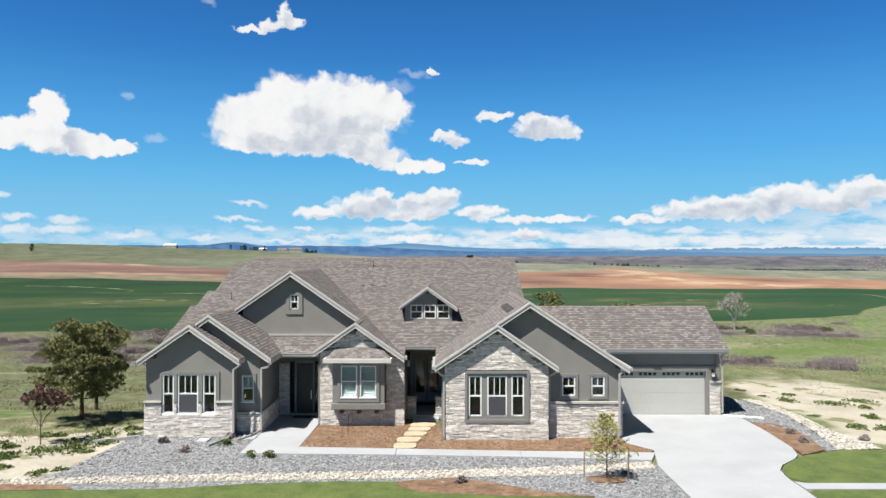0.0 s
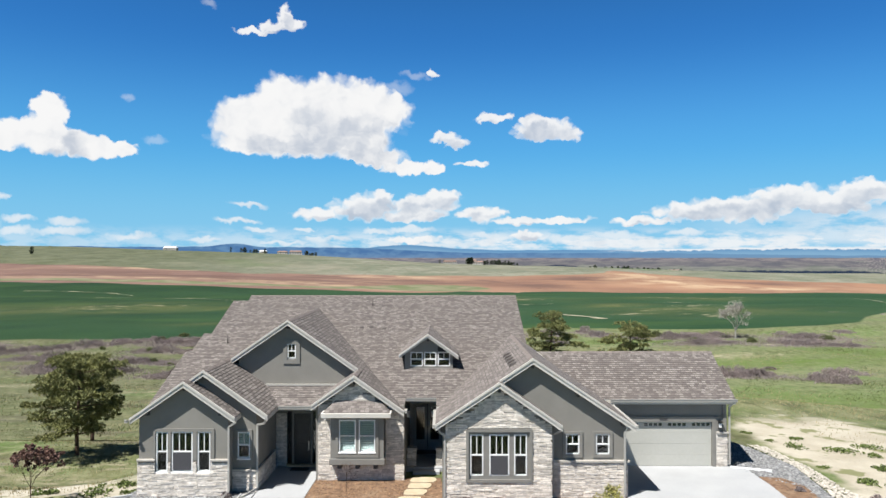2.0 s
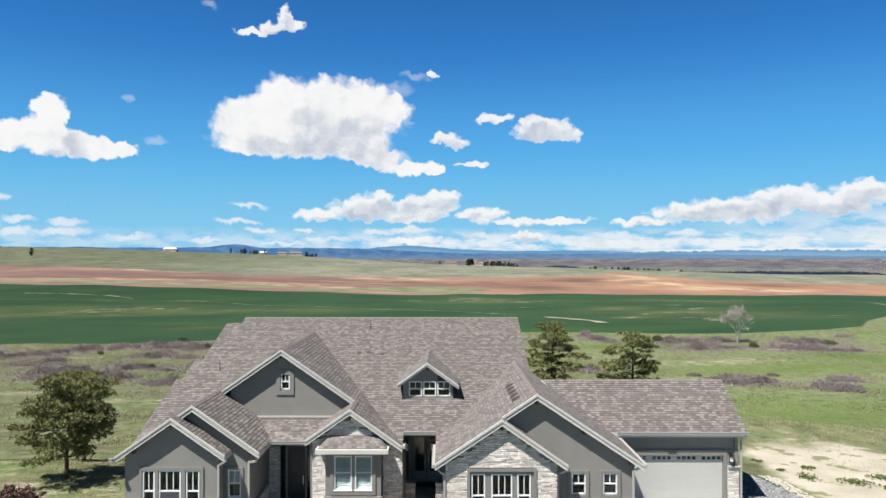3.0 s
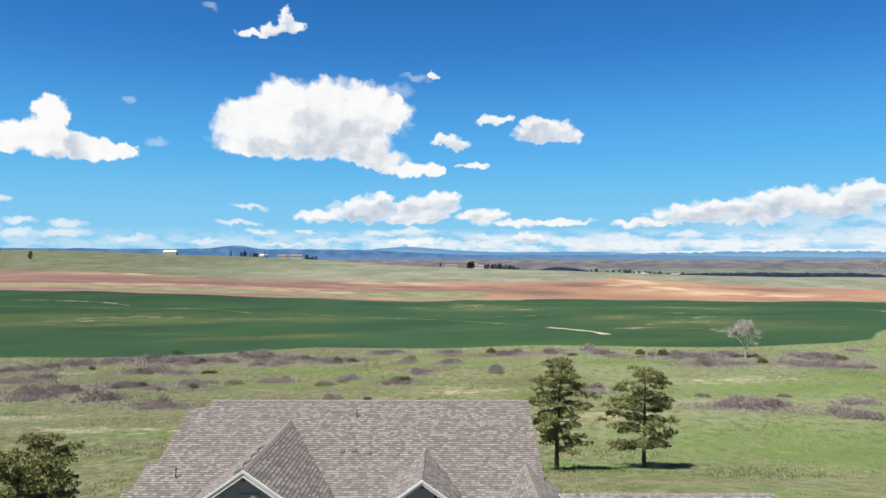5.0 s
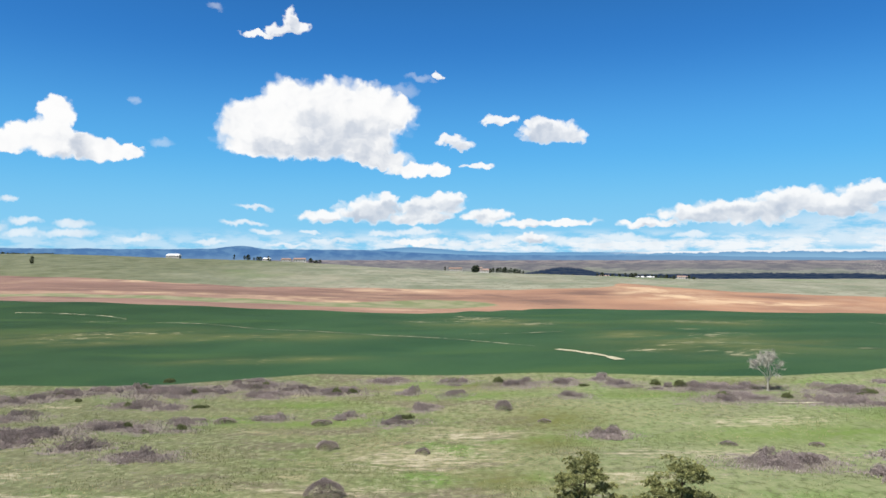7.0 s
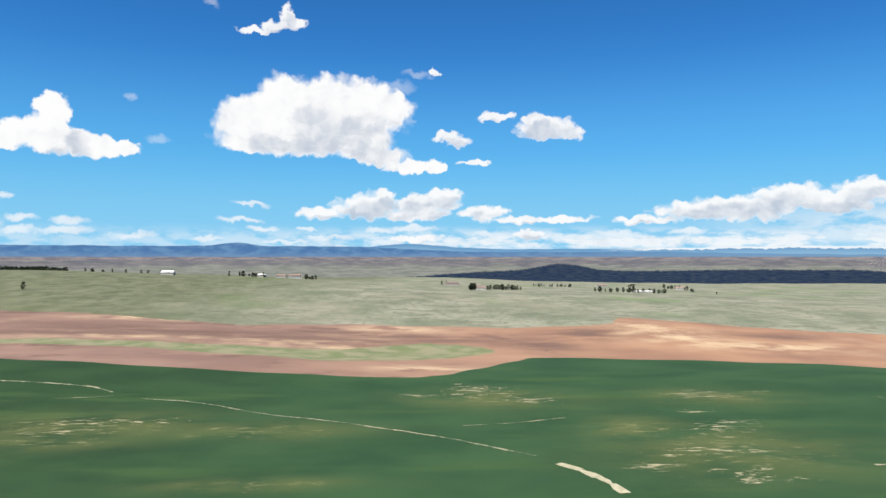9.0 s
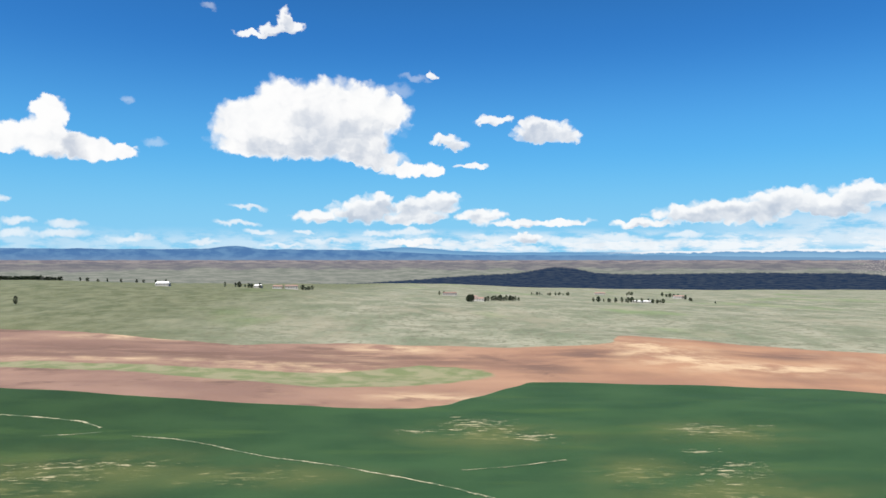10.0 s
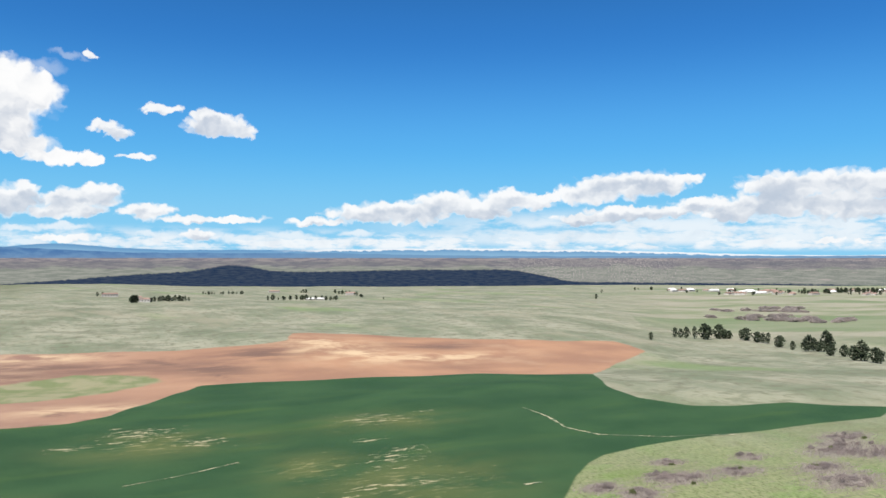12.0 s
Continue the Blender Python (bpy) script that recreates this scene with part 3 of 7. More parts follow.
STAKE = material("stake_wood", (0.2213, 0.1725, 0.111), (0.3075, 0.246, 0.1658), 5, 0.9, 0.2)
FAR_WALL = material("far_house_wall", (0.3382, 0.3135, 0.2828), (0.4425, 0.4245, 0.3938), 0.2, 0.9, 0.0, vary=0.4)
FAR_ROOF = material("far_house_roof", (0.1477, 0.0922, 0.0735), (0.2213, 0.1537, 0.129), 0.2, 0.9, 0.0, vary=0.6)
WHITE_ROOF = material("white_metal_roof", (0.585, 0.585, 0.585), (0.645, 0.645, 0.645), 0.3, 0.5, 0.0)
PIPE = material("vent_pipe_paint", (0.0615, 0.0525, 0.0495), (0.0922, 0.0803, 0.0735), 5, 0.7, 0.1)
NUMBER_BAR = material("dark_number_plate", (0.03, 0.03, 0.03), (0.05, 0.05, 0.05), 5, 0.5, 0.0)


# ---------------------------------------------------------------- mesh helpers
def thing(name, label, category, at=(0, 0, 0), group="", kind=""):
    ob = new(name)
    ob.location = at
    ob.empty_display_size = 0.2
    return tagged(ob, label, category, group, kind)


def mesh_of(name, bm, mat, smooth_faces=False):
    me = bpy.data.meshes.new(name)
    bmesh.ops.recalc_face_normals(bm, faces=bm.faces)
    if smooth_faces:
        for f in bm.faces:
            f.smooth = True
    bm.to_mesh(me)
    bm.free()
    for one in (mat if isinstance(mat, (list, tuple)) else [mat]):
        me.materials.append(one)
    return me


def part(name, bm, mat, parent=None, label="", smooth_faces=False):
    ob = new(name, bm if isinstance(bm, bpy.types.Mesh) else mesh_of(name, bm, mat, smooth_faces))
    if parent:
        ob.parent = parent
    return tagged(ob, label)


def hexa(bm, corners):
    """A block from 4 lower and 4 upper corners, both in the same turn."""
    v = [bm.verts.new(c) for c in corners]
    for f in ((3, 2, 1, 0), (4, 5, 6, 7), (0, 1, 5, 4), (1, 2, 6, 5), (2, 3, 7, 6), (3, 0, 4, 7)):
        bm.faces.new([v[i] for i in f])
    return v


def block(x0, x1, y0, y1, z0, z1, bm=None, bevel=0.0):
    bm = bm or bmesh.new()
    hexa(bm, [(x0, y0, z0), (x1, y0, z0), (x1, y1, z0), (x0, y1, z0), (x0, y0, z1), (x1, y0, z1), (x1, y1, z1), (x0, y1, z1)])
    if bevel:
        bmesh.ops.bevel(bm, geom=bm.edges[:], offset=bevel, segments=1, affect="EDGES")
    return bm


def beam(a, b, wide, bm=None, deep=None, up=(0, 0, 1)):
    """A square bar from a to b."""
    bm = bm or bmesh.new()
    a, b = Vector(a), Vector(b)
    run = (b - a).normalized()
    side = run.cross(Vector(up))
    side = side.normalized() if side.length > 1e-4 else Vector((1, 0, 0))
    top = side.cross(run).normalized()
    s, u = side * wide / 2, top * (deep or wide) / 2
    hexa(bm, [a - s - u, a + s - u, b + s - u, b - s - u, a - s + u, a + s + u, b + s + u, b - s + u])
    return bm


def tube(bm, a, b, ra, rb, sides=7):
    a, b = Vector(a), Vector(b)
    run = (b - a).normalized()
    side = run.orthogonal().normalized()
    other = run.cross(side)
    ring = []
    for c, r in ((a, ra), (b, rb)):
        ring.append([bm.verts.new(c + (side * math.cos(k * math.tau / sides) + other * math.sin(k * math.tau / sides)) * r) for k in range(sides)])
    for k in range(sides):
        bm.faces.new((ring[0][k], ring[0][(k + 1) % sides], ring[1][(k + 1) % sides], ring[1][k]))
    bm.faces.new(ring[1])
    bm.faces.new(ring[0][::-1])


def slab(outline, top, thick, bm=None):
    """A plate under the surface z = top(x, y), over an outline in x and y."""
    bm = bm or bmesh.new()
    up = [bm.verts.new((x, y, top(x, y))) for x, y in outline]
    low = [bm.verts.new((x, y, top(x, y) - thick)) for x, y in outline]
    n = len(outline)
    bm.faces.new(up)
    bm.faces.new(low[::-1])
    for k in range(n):
        bm.faces.new((up[k], low[k], low[(k + 1) % n], up[(k + 1) % n]))
    return bm


def inside(px, py, outline):
    hit, n = False, len(outline)
    for k in range(n):
        (x0, y0), (x1, y1) = outline[k], outline[(k + 1) % n]
        if (y0 > py) != (y1 > py) and px < (x1 - x0) * (py - y0) / (y1 - y0) + x0:
            hit = not hit
    return hit


# ---------------------------------------------------------------- ground form
def hermite(q, xs, ys):
    """A smooth curve through the knots, without overshoot."""
    xs, ys = np.asarray(xs, float), np.asarray(ys, float)
    step = np.diff(ys) / np.diff(xs)
    slope = np.zeros(len(xs))
    for i in range(1, len(xs) - 1):
        a, b = step[i - 1], step[i]
        slope[i] = 0 if a * b <= 0 else 2 * a * b / (a + b)
    q = np.clip(q, xs[0], xs[-1])
    k = np.clip(np.searchsorted(xs, q) - 1, 0, len(xs) - 2)
    w = xs[k + 1] - xs[k]
    u = (q - xs[k]) / w
    return ((1 + 2 * u) * (1 - u) ** 2 * ys[k] + u * (1 - u) ** 2 * w * slope[k]
            + u * u * (3 - 2 * u) * ys[k + 1] - u * u * (1 - u) * w * slope[k + 1])


def ease(a, b, q):
    u = np.clip((q - a) / (b - a), 0, 1)
    return u * u * (3 - 2 * u)


def ground_height(x, y):
    x, y = np.asarray(x, float), np.asarray(y, float)
    mid = hermite(y, [-5000, 24, 58, 82, 124, 160, 200, 262, 330, 450, 643, 700, 790, 900, 990, 1160, 1450, 1800, 2160, 2500, 2900, 3600, 5000],
                  [0.3, 0.3, 0.1, -5, -14.0, -16.2, -19.3, -20.5, -18.2, -17.5, -16.8, -19.3, -22.5, -17.5, -12.8, -9.5, -5, 0.5, -6, -15, -20, -30, -52])
    left = hermite(y, [0, 100, 350, 470, 569, 660, 760, 1020, 1372, 1888, 2311, 2700, 3000], [0, 0, -0.01, -0.007, 0.004, 0.019, 0.021, 0.026, 0.040, 0.055, 0.057, 0.043, 0.0])
    right = hermite(y, [0, 500, 740, 1000, 1300, 1500, 1850, 2300, 3600, 5000], [0, 0, -0.012, -0.018, -0.02, -0.022, -0.042, -0.038, -0.04, -0.045])
    shoulder = hermite(y, [0, 90, 296, 500, 5000], [0, 0, 0.042, 0.0, 0.0])
    west, east = 900 * np.tanh(np.maximum(-x, 0) / 900), 900 * np.tanh(np.maximum(x, 0) / 900)
    z = mid + left * west + right * east + shoulder * 90 * np.tanh(np.maximum(x, 0) / 90)
    z = z + 7.5 * np.exp(-((x - 225) / 110) ** 2 - ((y - 1060) / 120) ** 2)
    # the lot: the bank on its west side, the sandy fall on its east side
    z = z - 3.9 * ease(13, 20, -x) * ease(33, 52, y) * (1 - ease(75, 124, y))
    z = z - 1.2 * ease(20, 40, x) * ease(32, 60, y) * (1 - ease(75, 124, y))
    # the river plain to the east
    plain = ease(0.55, 0.95, x / np.maximum(y, 300)) * ease(700, 1500, np.hypot(x, y))
    z = z * (1 - plain) + plain * (-38 - 0.008 * np.hypot(x, y))
    rough = ease(75, 150, y)
    z = z + rough * (0.35 * np.sin(x / 17 + 1.3 * np.sin(y / 31)) + 0.3 * np.sin(y / 13 + x / 41))
    return z + ease(250, 900, y) * (1.3 * np.sin(x / 95 + y / 160) + 1.0 * np.sin(y / 110 - x / 210))



# ---------------------------------------------------------------- ground sheet
CROP = [(-420, 240), (-240, 285), (-160, 297), (-102, 295), (-79, 302), (-52, 315), (-8, 314), (43, 306), (117, 292), (149, 297), (171, 310), (188, 338), (222, 375), (241, 392),
        (260, 404), (291, 411), (354, 412), (417, 411), (500, 408), (540, 425), (510, 451), (493, 477), (438, 482), (411, 500), (393, 540), (410, 604), (460, 696),
        (366, 763), (236, 775), (82, 790), (40, 710), (5, 643), (-21, 625), (-81, 618), (-218, 639), (-375, 679), (-736, 777), (-800, 215)]
SOIL = [(-736, 777), (-375, 679), (-218, 639), (-81, 618), (-21, 625), (5, 643), (40, 710), (82, 790), (236, 775), (366, 763), (460, 696), (573, 805), (694, 894),
        (709, 985), (610, 974), (453, 1035), (328, 1107), (235, 1072), (211, 998), (148, 984), (78, 980), (8, 995), (-138, 1017), (-257, 975), (-352, 1005),
        (-482, 1050), (-608, 1064), (-862, 1104)]
ISLE = [(-515, 837), (-440, 850), (-288, 833), (-167, 817), (-109, 820), (-24, 872), (37, 852), (56, 823), (6, 780), (-46, 744), (-121, 724), (-190, 753), (-333, 801), (-518, 817)]
TRACKS = [[(42, 390), (25, 405), (3, 424), (-28, 447), (-55, 465), (-97, 482), (-139, 511), (-168, 525), (-201, 535)], [(-328, 589), (-279, 578), (-250, 570), (-229, 555)], [(-258, 533), (-240, 538), (-224, 545)],
          [(9, 456), (35, 464), (69, 479)], [(291, 547), (289, 509), (283, 478), (290, 450), (321, 422), (365, 410)], [(188, 371), (198, 372)]]
# thickets of scrub: the middle, and how broad they are
THICKETS_WEST = [(-146, 274, 17), (-133, 282, 13), (-99, 282, 20), (-87, 278, 12), (-79, 284, 9), (-62, 277, 11), (-52, 283, 13), (-39, 284, 15), (-99, 261, 12), (-87, 258, 7), (-90, 226, 15), (-80, 220, 6), (-75, 235, 9), (-72, 222, 5), (-52, 243, 8), (-107, 216, 17), (-107, 204, 8), (-87, 199, 9), (-68, 189, 10), (-30, 244, 5), (-122, 286, 8), (-23, 302, 11), (-110, 292, 16), (-68, 292, 16), (-160, 265, 18), (-175, 280, 18), (-130, 240, 14), (-150, 225, 14)]
THICKETS_EAST = [(384, 352, 26), (400, 362, 24), (407, 341, 30), (265, 346, 22), (219, 350, 14), (338, 310, 26), (420, 375, 22), (40, 213, 9), (95, 276, 18), (128, 267, 20), (71, 182, 14), (-8, 251, 5), (-14, 234, 9), (-14, 279, 6), (23, 289, 14), (41, 289, 8), (54, 294, 5), (40, 267, 7), (72, 279, 6), (83, 277, 12), (90, 258, 18), (118, 250, 20), (129, 246, 10), (67, 176, 13), (76, 183, 7), (98, 188, 7), (83, 168, 4), (84, 162, 3), (1, 273, 7), (59, 287, 8), (2, 297, 8), (148, 282, 4), (230, 335, 14), (255, 350, 12), (300, 345, 18), (345, 330, 20), (390, 345, 18), (430, 335, 18), (280, 375, 12), (205, 310, 10), (330, 365, 12)]


def side_distance(x, y, outline):
    """Metres to the outline, positive inside."""
    best, hit, n = np.full(x.shape, 1e9), np.zeros(x.shape, bool), len(outline)
    for k in range(n):
        (x0, y0), (x1, y1) = outline[k], outline[(k + 1) % n]
        best = np.minimum(best, line_distance(x, y, (x0, y0), (x1, y1)))
        if y0 != y1:
            hit ^= ((y0 > y) != (y1 > y)) & (x < (x1 - x0) * (y - y0) / (y1 - y0) + x0)
    return np.where(hit, best, -best)


def line_distance(x, y, a, b):
    ex, ey = b[0] - a[0], b[1] - a[1]
    u = np.clip(((x - a[0]) * ex + (y - a[1]) * ey) / (ex * ex + ey * ey), 0, 1)
    return np.hypot(x - a[0] - u * ex, y - a[1] - u * ey)


def steps(*runs):
    return np.unique(np.concatenate([np.arange(a, b, s) for a, b, s in runs]))


def build_ground():
    half = steps((0, 60, 2.5), (60, 240, 5), (240, 800, 10), (800, 1800, 40), (1800, 4901, 155))
    xs = np.unique(np.concatenate([-half, half]))
    ys = steps((-4900, -200, 235), (-200, 20, 20), (20, 130, 2.5), (130, 420, 4), (420, 820, 7), (820, 1300, 10), (1300, 3000, 25), (3000, 4901, 95))
    gx, gy = np.meshgrid(xs, ys)
    gz = ground_height(gx, gy)
    co = np.stack([gx, gy, gz], -1).reshape(-1, 3).astype(np.float32)
    cols, rows = len(xs), len(ys)
    i = (np.arange(rows - 1)[:, None] * cols + np.arange(cols - 1)).ravel()
    quads = np.stack([i, i + 1, i + cols + 1, i + cols], 1).astype(np.int32)
    me = bpy.data.meshes.new("ground")
    me.vertices.add(len(co))
    me.vertices.foreach_set("co", co.ravel())
    me.loops.add(quads.size)
    me.loops.foreach_set("vertex_index", quads.ravel())
    me.polygons.add(len(quads))
    me.polygons.foreach_set("loop_start", np.arange(0, quads.size, 4, dtype=np.int32))
    me.update(calc_edges=True)
    me.polygons.foreach_set("use_smooth", np.ones(len(quads), bool))
    x, y = co[:, 0].astype(float), co[:, 1].astype(float)
    def blots(rows):
        out = np.zeros(x.shape)
        for cx, cy, rx, ry, turn in rows:
            ux, uy = (x - cx) + turn * (y - cy), (y - cy) - turn * (x - cx)
            out = np.maximum(out, np.exp(-(ux / rx) ** 2 - (uy / ry) ** 2))
        return out

    thin = blots(((-203, 461, 80, 34, 0), (-103, 447, 60, 20, 0), (-205, 425, 45, 18, 0), (-82, 352, 45, 9, 0), (-294, 442, 80, 40, 0), (33, 537, 55, 35, 0), (140, 400, 60, 50, 0), (181, 548, 50, 30, 0), (104, 450, 30, 30, 0)))
    bare = blots(((24, 569, 35, 33, 0), (56, 537, 24, 22, 0), (175, 559, 35, 30, 0.2), (152, 500, 18, 9, 0), (165, 470, 23, 9, 0), (154, 454, 30, 14, 0), (140, 435, 14, 8, 0), (131, 397, 46, 12, 0),
                  (92, 371, 20, 12, 0), (130, 361, 22, 8, 0), (128, 349, 32, 8, 0), (222, 570, 19, 6, 0), (-19, 552, 24, 10, 0), (-196, 470, 68, 9, 0), (-216, 448, 40, 8, 0)))
    straw = blots(((-66, 150, 24, 6, 0), (-22, 159, 24, 5, 0), (-128, 261, 22, 6, 0), (9, 214, 22, 9, 0.2), (105, 247, 12, 3, 0), (85, 225, 30, 8, 0), (75, 110, 25, 14, 0), (-95, 170, 30, 8, 0), (35, 165, 20, 7, 0), (-6, 188, 24, 20, 0), (5, 214, 16, 8, 0), (-30, 53, 14, 5, 0), (-24, 45, 8, 6, 0), (-45, 66, 20, 6, 0), (60, 190, 40, 10, 0)))
    lush = blots(((-3, 292, 22, 5, 0), (5, 272, 30, 6, 0), (70, 268, 35, 6, 0), (95, 211, 40, 9, 0), (-60, 240, 16, 7, 0), (-45, 262, 20, 5, 0), (130, 225, 25, 14, 0), (245, 365, 14, 8, 0), (-35, 235, 30, 6, 0.1), (60, 130, 30, 18, 0)))
    olive = blots(((30, 233, 14, 16, 0), (24, 205, 9, 10, 0), (10, 165, 8, 7, 0), (100, 284, 20, 4, 0), (-30, 288, 14, 4, 0), (12, 290, 10, 4, 0)))
    litter = blots([(cx, cy, 0.85 * wide, 3.0 + 0.38 * wide, 0) for cx, cy, wide in THICKETS_WEST + THICKETS_EAST])
    pale_soil = blots(((-12, 676, 45, 30, 0), (277, 913, 70, 60, -0.5), (369, 883, 110, 30, 0.1), (260, 981, 60, 50, 0), (-181, 846, 160, 22, -0.2), (-392, 1016, 90, 20, 0), (-64, 971, 60, 35, 0), (-310, 866, 190, 9, 0), (-160, 862, 80, 10, 0), (232, 946, 40, 14, 0.5), (293, 890, 60, 14, 0)))
    dark_soil = blots(((-303, 907, 260, 40, -0.15), (-55, 913, 160, 25, -0.3), (106, 865, 60, 45, -0.6), (404, 961, 60, 25, 0), (165, 930, 60, 40, 0.4), (-300, 975, 110, 12, 0), (-170, 940, 90, 14, -0.3), (-95, 880, 50, 12, -0.5), (-430, 885, 160, 12, 0), (60, 905, 45, 12, -0.9), (105, 830, 40, 10, -1.6)))
    east = ease(17.5, 19, x) * (1 - ease(26, 36, x + 0.15 * (y - 40))) * ease(28, 36, y) * (1 - ease(47, 60, y))
    west = ease(14, 15.5, -x) * (1 - ease(19, 26, -x)) * ease(24, 28, y) * (1 - ease(36, 42, y))
    plain = ease(0.62, 0.95, x / np.maximum(y, 300)) * ease(1300, 1900, np.hypot(x, y))
    for name, values in (("crop", side_distance(x, y, CROP)), ("soil", side_distance(x, y, SOIL)), ("isle", side_distance(x, y, ISLE)),
                         ("thin", thin), ("bare", bare), ("lush", lush), ("olive", olive), ("straw", straw), ("litter", litter), ("pale_soil", pale_soil), ("dark_soil", dark_soil), ("lot", np.maximum(east, west)), ("plain", plain)):
        me.attributes.new(name, "FLOAT", "POINT").data.foreach_set("value", values.astype(np.float32))
    me.materials.append(COUNTRY)
    return tagged(new("ground", me), "rolling green and tan prairie with ploughed and sown fields", "ground", kind="structure")


build_ground()


# ---------------------------------------------------------------- the lot
YARD = 0.33


def yard_piece(name, outline, mat, label, category, top=YARD, thick=0.15):
    ob = part(name, slab(outline, lambda x, y: top, thick), mat)
    return tagged(ob, label, category, kind="structure")


LAWN_EDGE = [(-30, 25.6), (-15.6, 26.6), (-12.7, 26.7), (-9.8, 26.9), (-6.9, 27.5), (-3.9, 27.75), (-1.5, 27.7), (-0.7, 26.9), (2.8, 26.3), (5.1, 25.9), (8.2, 25.3)]
yard_piece("gravel_bed", [(-30, 25.2), (8.4, 25.2), (8.45, 30.2), (7.8, 31.5), (-8.4, 31.75), (-8.5, 36.5), (-14.2, 36.5), (-14.4, 33), (-14.8, 29), (-16, 27.4), (-30, 26.4)], GRAVEL, "bed of loose grey gravel before the house", "gravel", YARD + 0.01)
yard_piece("lawn", [(-30, 5), (8.3, 5)] + LAWN_EDGE[::-1], LAWN, "mown green front lawn beside the gravel", "lawn", YARD + 0.04)
yard_piece("lawn", [(13.3, 27.55), (40, 27.5), (40, 32.4), (17, 32.3), (15, 31.4), (14.3, 30.8), (13.45, 29.9), (13.05, 29.2), (12.9, 28.4)], LAWN, "mown green side lawn beside the driveway", "lawn", YARD + 0.04)
yard_piece("lawn", [(12.8, 5), (40, 5), (40, 26.75), (13.1, 26.75), (12.8, 26.4)], LAWN, "mown green lawn beyond the side path", "lawn", YARD + 0.04)
yard_piece("mulch_bed", [(-6.3, 32.75), (-6.2, 37.2), (-0.2, 37.4), (0.0, 34.3), (4.8, 34.6), (8.1, 34.6), (8.15, 33.3), (8.75, 32.8), (8.95, 32.2), (8.6, 31.75), (-2.1, 32.45)], MULCH, "brown bark mulch planting bed along the house", "mulch", YARD + 0.035)
yard_piece("mulch_bed", [(-1.55, 27.75), (0.3, 28.2), (1.6, 27.7), (3.2, 26.7), (5.2, 26), (2.8, 26), (-0.7, 26.4), (-1.8, 27.2)], MULCH, "small brown mulch bed at the lawn edge", "mulch", YARD + 0.05)
yard_piece("mulch_bed", [(-30, 26.9), (-16, 27.4), (-13.7, 27.25), (-13.2, 26.8), (-15.6, 26.62), (-30, 25.62)], MULCH, "brown mulch strip between lawn and cobbles", "mulch", YARD + 0.05)
yard_piece("mulch_bed", [(15.3, 37.6), (16.3, 37.4), (16.8, 36.1), (16.6, 34), (16.3, 32.3), (15, 31.5), (15.1, 33)], MULCH, "brown mulch bed beside the driveway", "mulch", YARD + 0.045)
yard_piece("gravel_bed", [(14.3, 39.6), (14.4, 46), (16.2, 46), (17.2, 43.2), (17.9, 39.6), (17.5, 36), (17, 32.4), (16.2, 32.2), (16.7, 36), (15.4, 37.4), (15.25, 39.1)], GRAVEL, "strip of grey gravel beside the garage", "gravel", YARD + 0.02)

# driveway, path slabs with joints, side path
DRIVE = [(8.05, 39.45), (13.6, 39.45), (14.5, 39.5), (15.2, 39.1), (15.25, 36.3), (15.05, 32.6), (14.7, 31.4), (14.3, 30.8), (13.4, 29.9), (13.0, 29.2), (12.85, 28.4), (12.8, 27.9), (12.75, 26), (12.8, 5), (8.45, 5), (8.45, 29.8), (8.95, 32.2), (8.1, 33.4)]
yard_piece("driveway", DRIVE, CONCRETE, "pale concrete driveway up to the garage", "driveway", YARD + 0.055, 0.2)
PATH = [[(-8.6, 31.65), (-2.05, 31.42), (-2.05, 32.42), (-6.3, 32.72), (-6.25, 34.3), (-8.55, 34.3)], [(-8.55, 34.32), (-6.25, 34.32), (-6.2, 37.2), (-5.9, 39.6), (-8.55, 39.6)],
        [(-2.03, 31.42), (3.2, 31.1), (3.2, 32.05), (-2.03, 32.42)], [(3.22, 31.1), (8.42, 30.6), (8.9, 31.8), (3.22, 32.05)]]
for outline in PATH:
    yard_piece("path_slab", outline, CONCRETE, "pale concrete front path slab", "path", YARD + 0.06, 0.2)
yard_piece("side_path", [(12.85, 26.8), (40, 26.8), (40, 27.5), (13.25, 27.5), (12.85, 27.7)], CONCRETE, "pale concrete side path across the lawn", "path", YARD + 0.06, 0.2)

# sandstone stepping flags
rng = random.Random(4)
for x, y, wide, deep in ((-1.7, 32.85, 1.0, 0.98), (-1.6, 33.95, 1.05, 0.95), (-1.35, 35.05, 1.02, 0.85), (-1.18, 36.02, 1.1, 0.8), (-1.04, 36.95, 1.25, 0.82)):
    ring = []
    for q in range(16):
        a = q * math.tau / 16
        c, d = math.cos(a), math.sin(a)
        r = 1 / (abs(c) ** 5 + abs(d) ** 5) ** 0.2 * rng.uniform(0.93, 1.04)
        ring.append((x + wide / 2 * r * c + 0.06 * d, y + deep / 2 * r * d))
    flag = part("stepping_stone", slab(ring, lambda x, y: YARD + 0.09, 0.09), FLAG)
    tagged(flag, "flat tan sandstone stepping flag set in mulch", "stepping stone", "stepping stones")


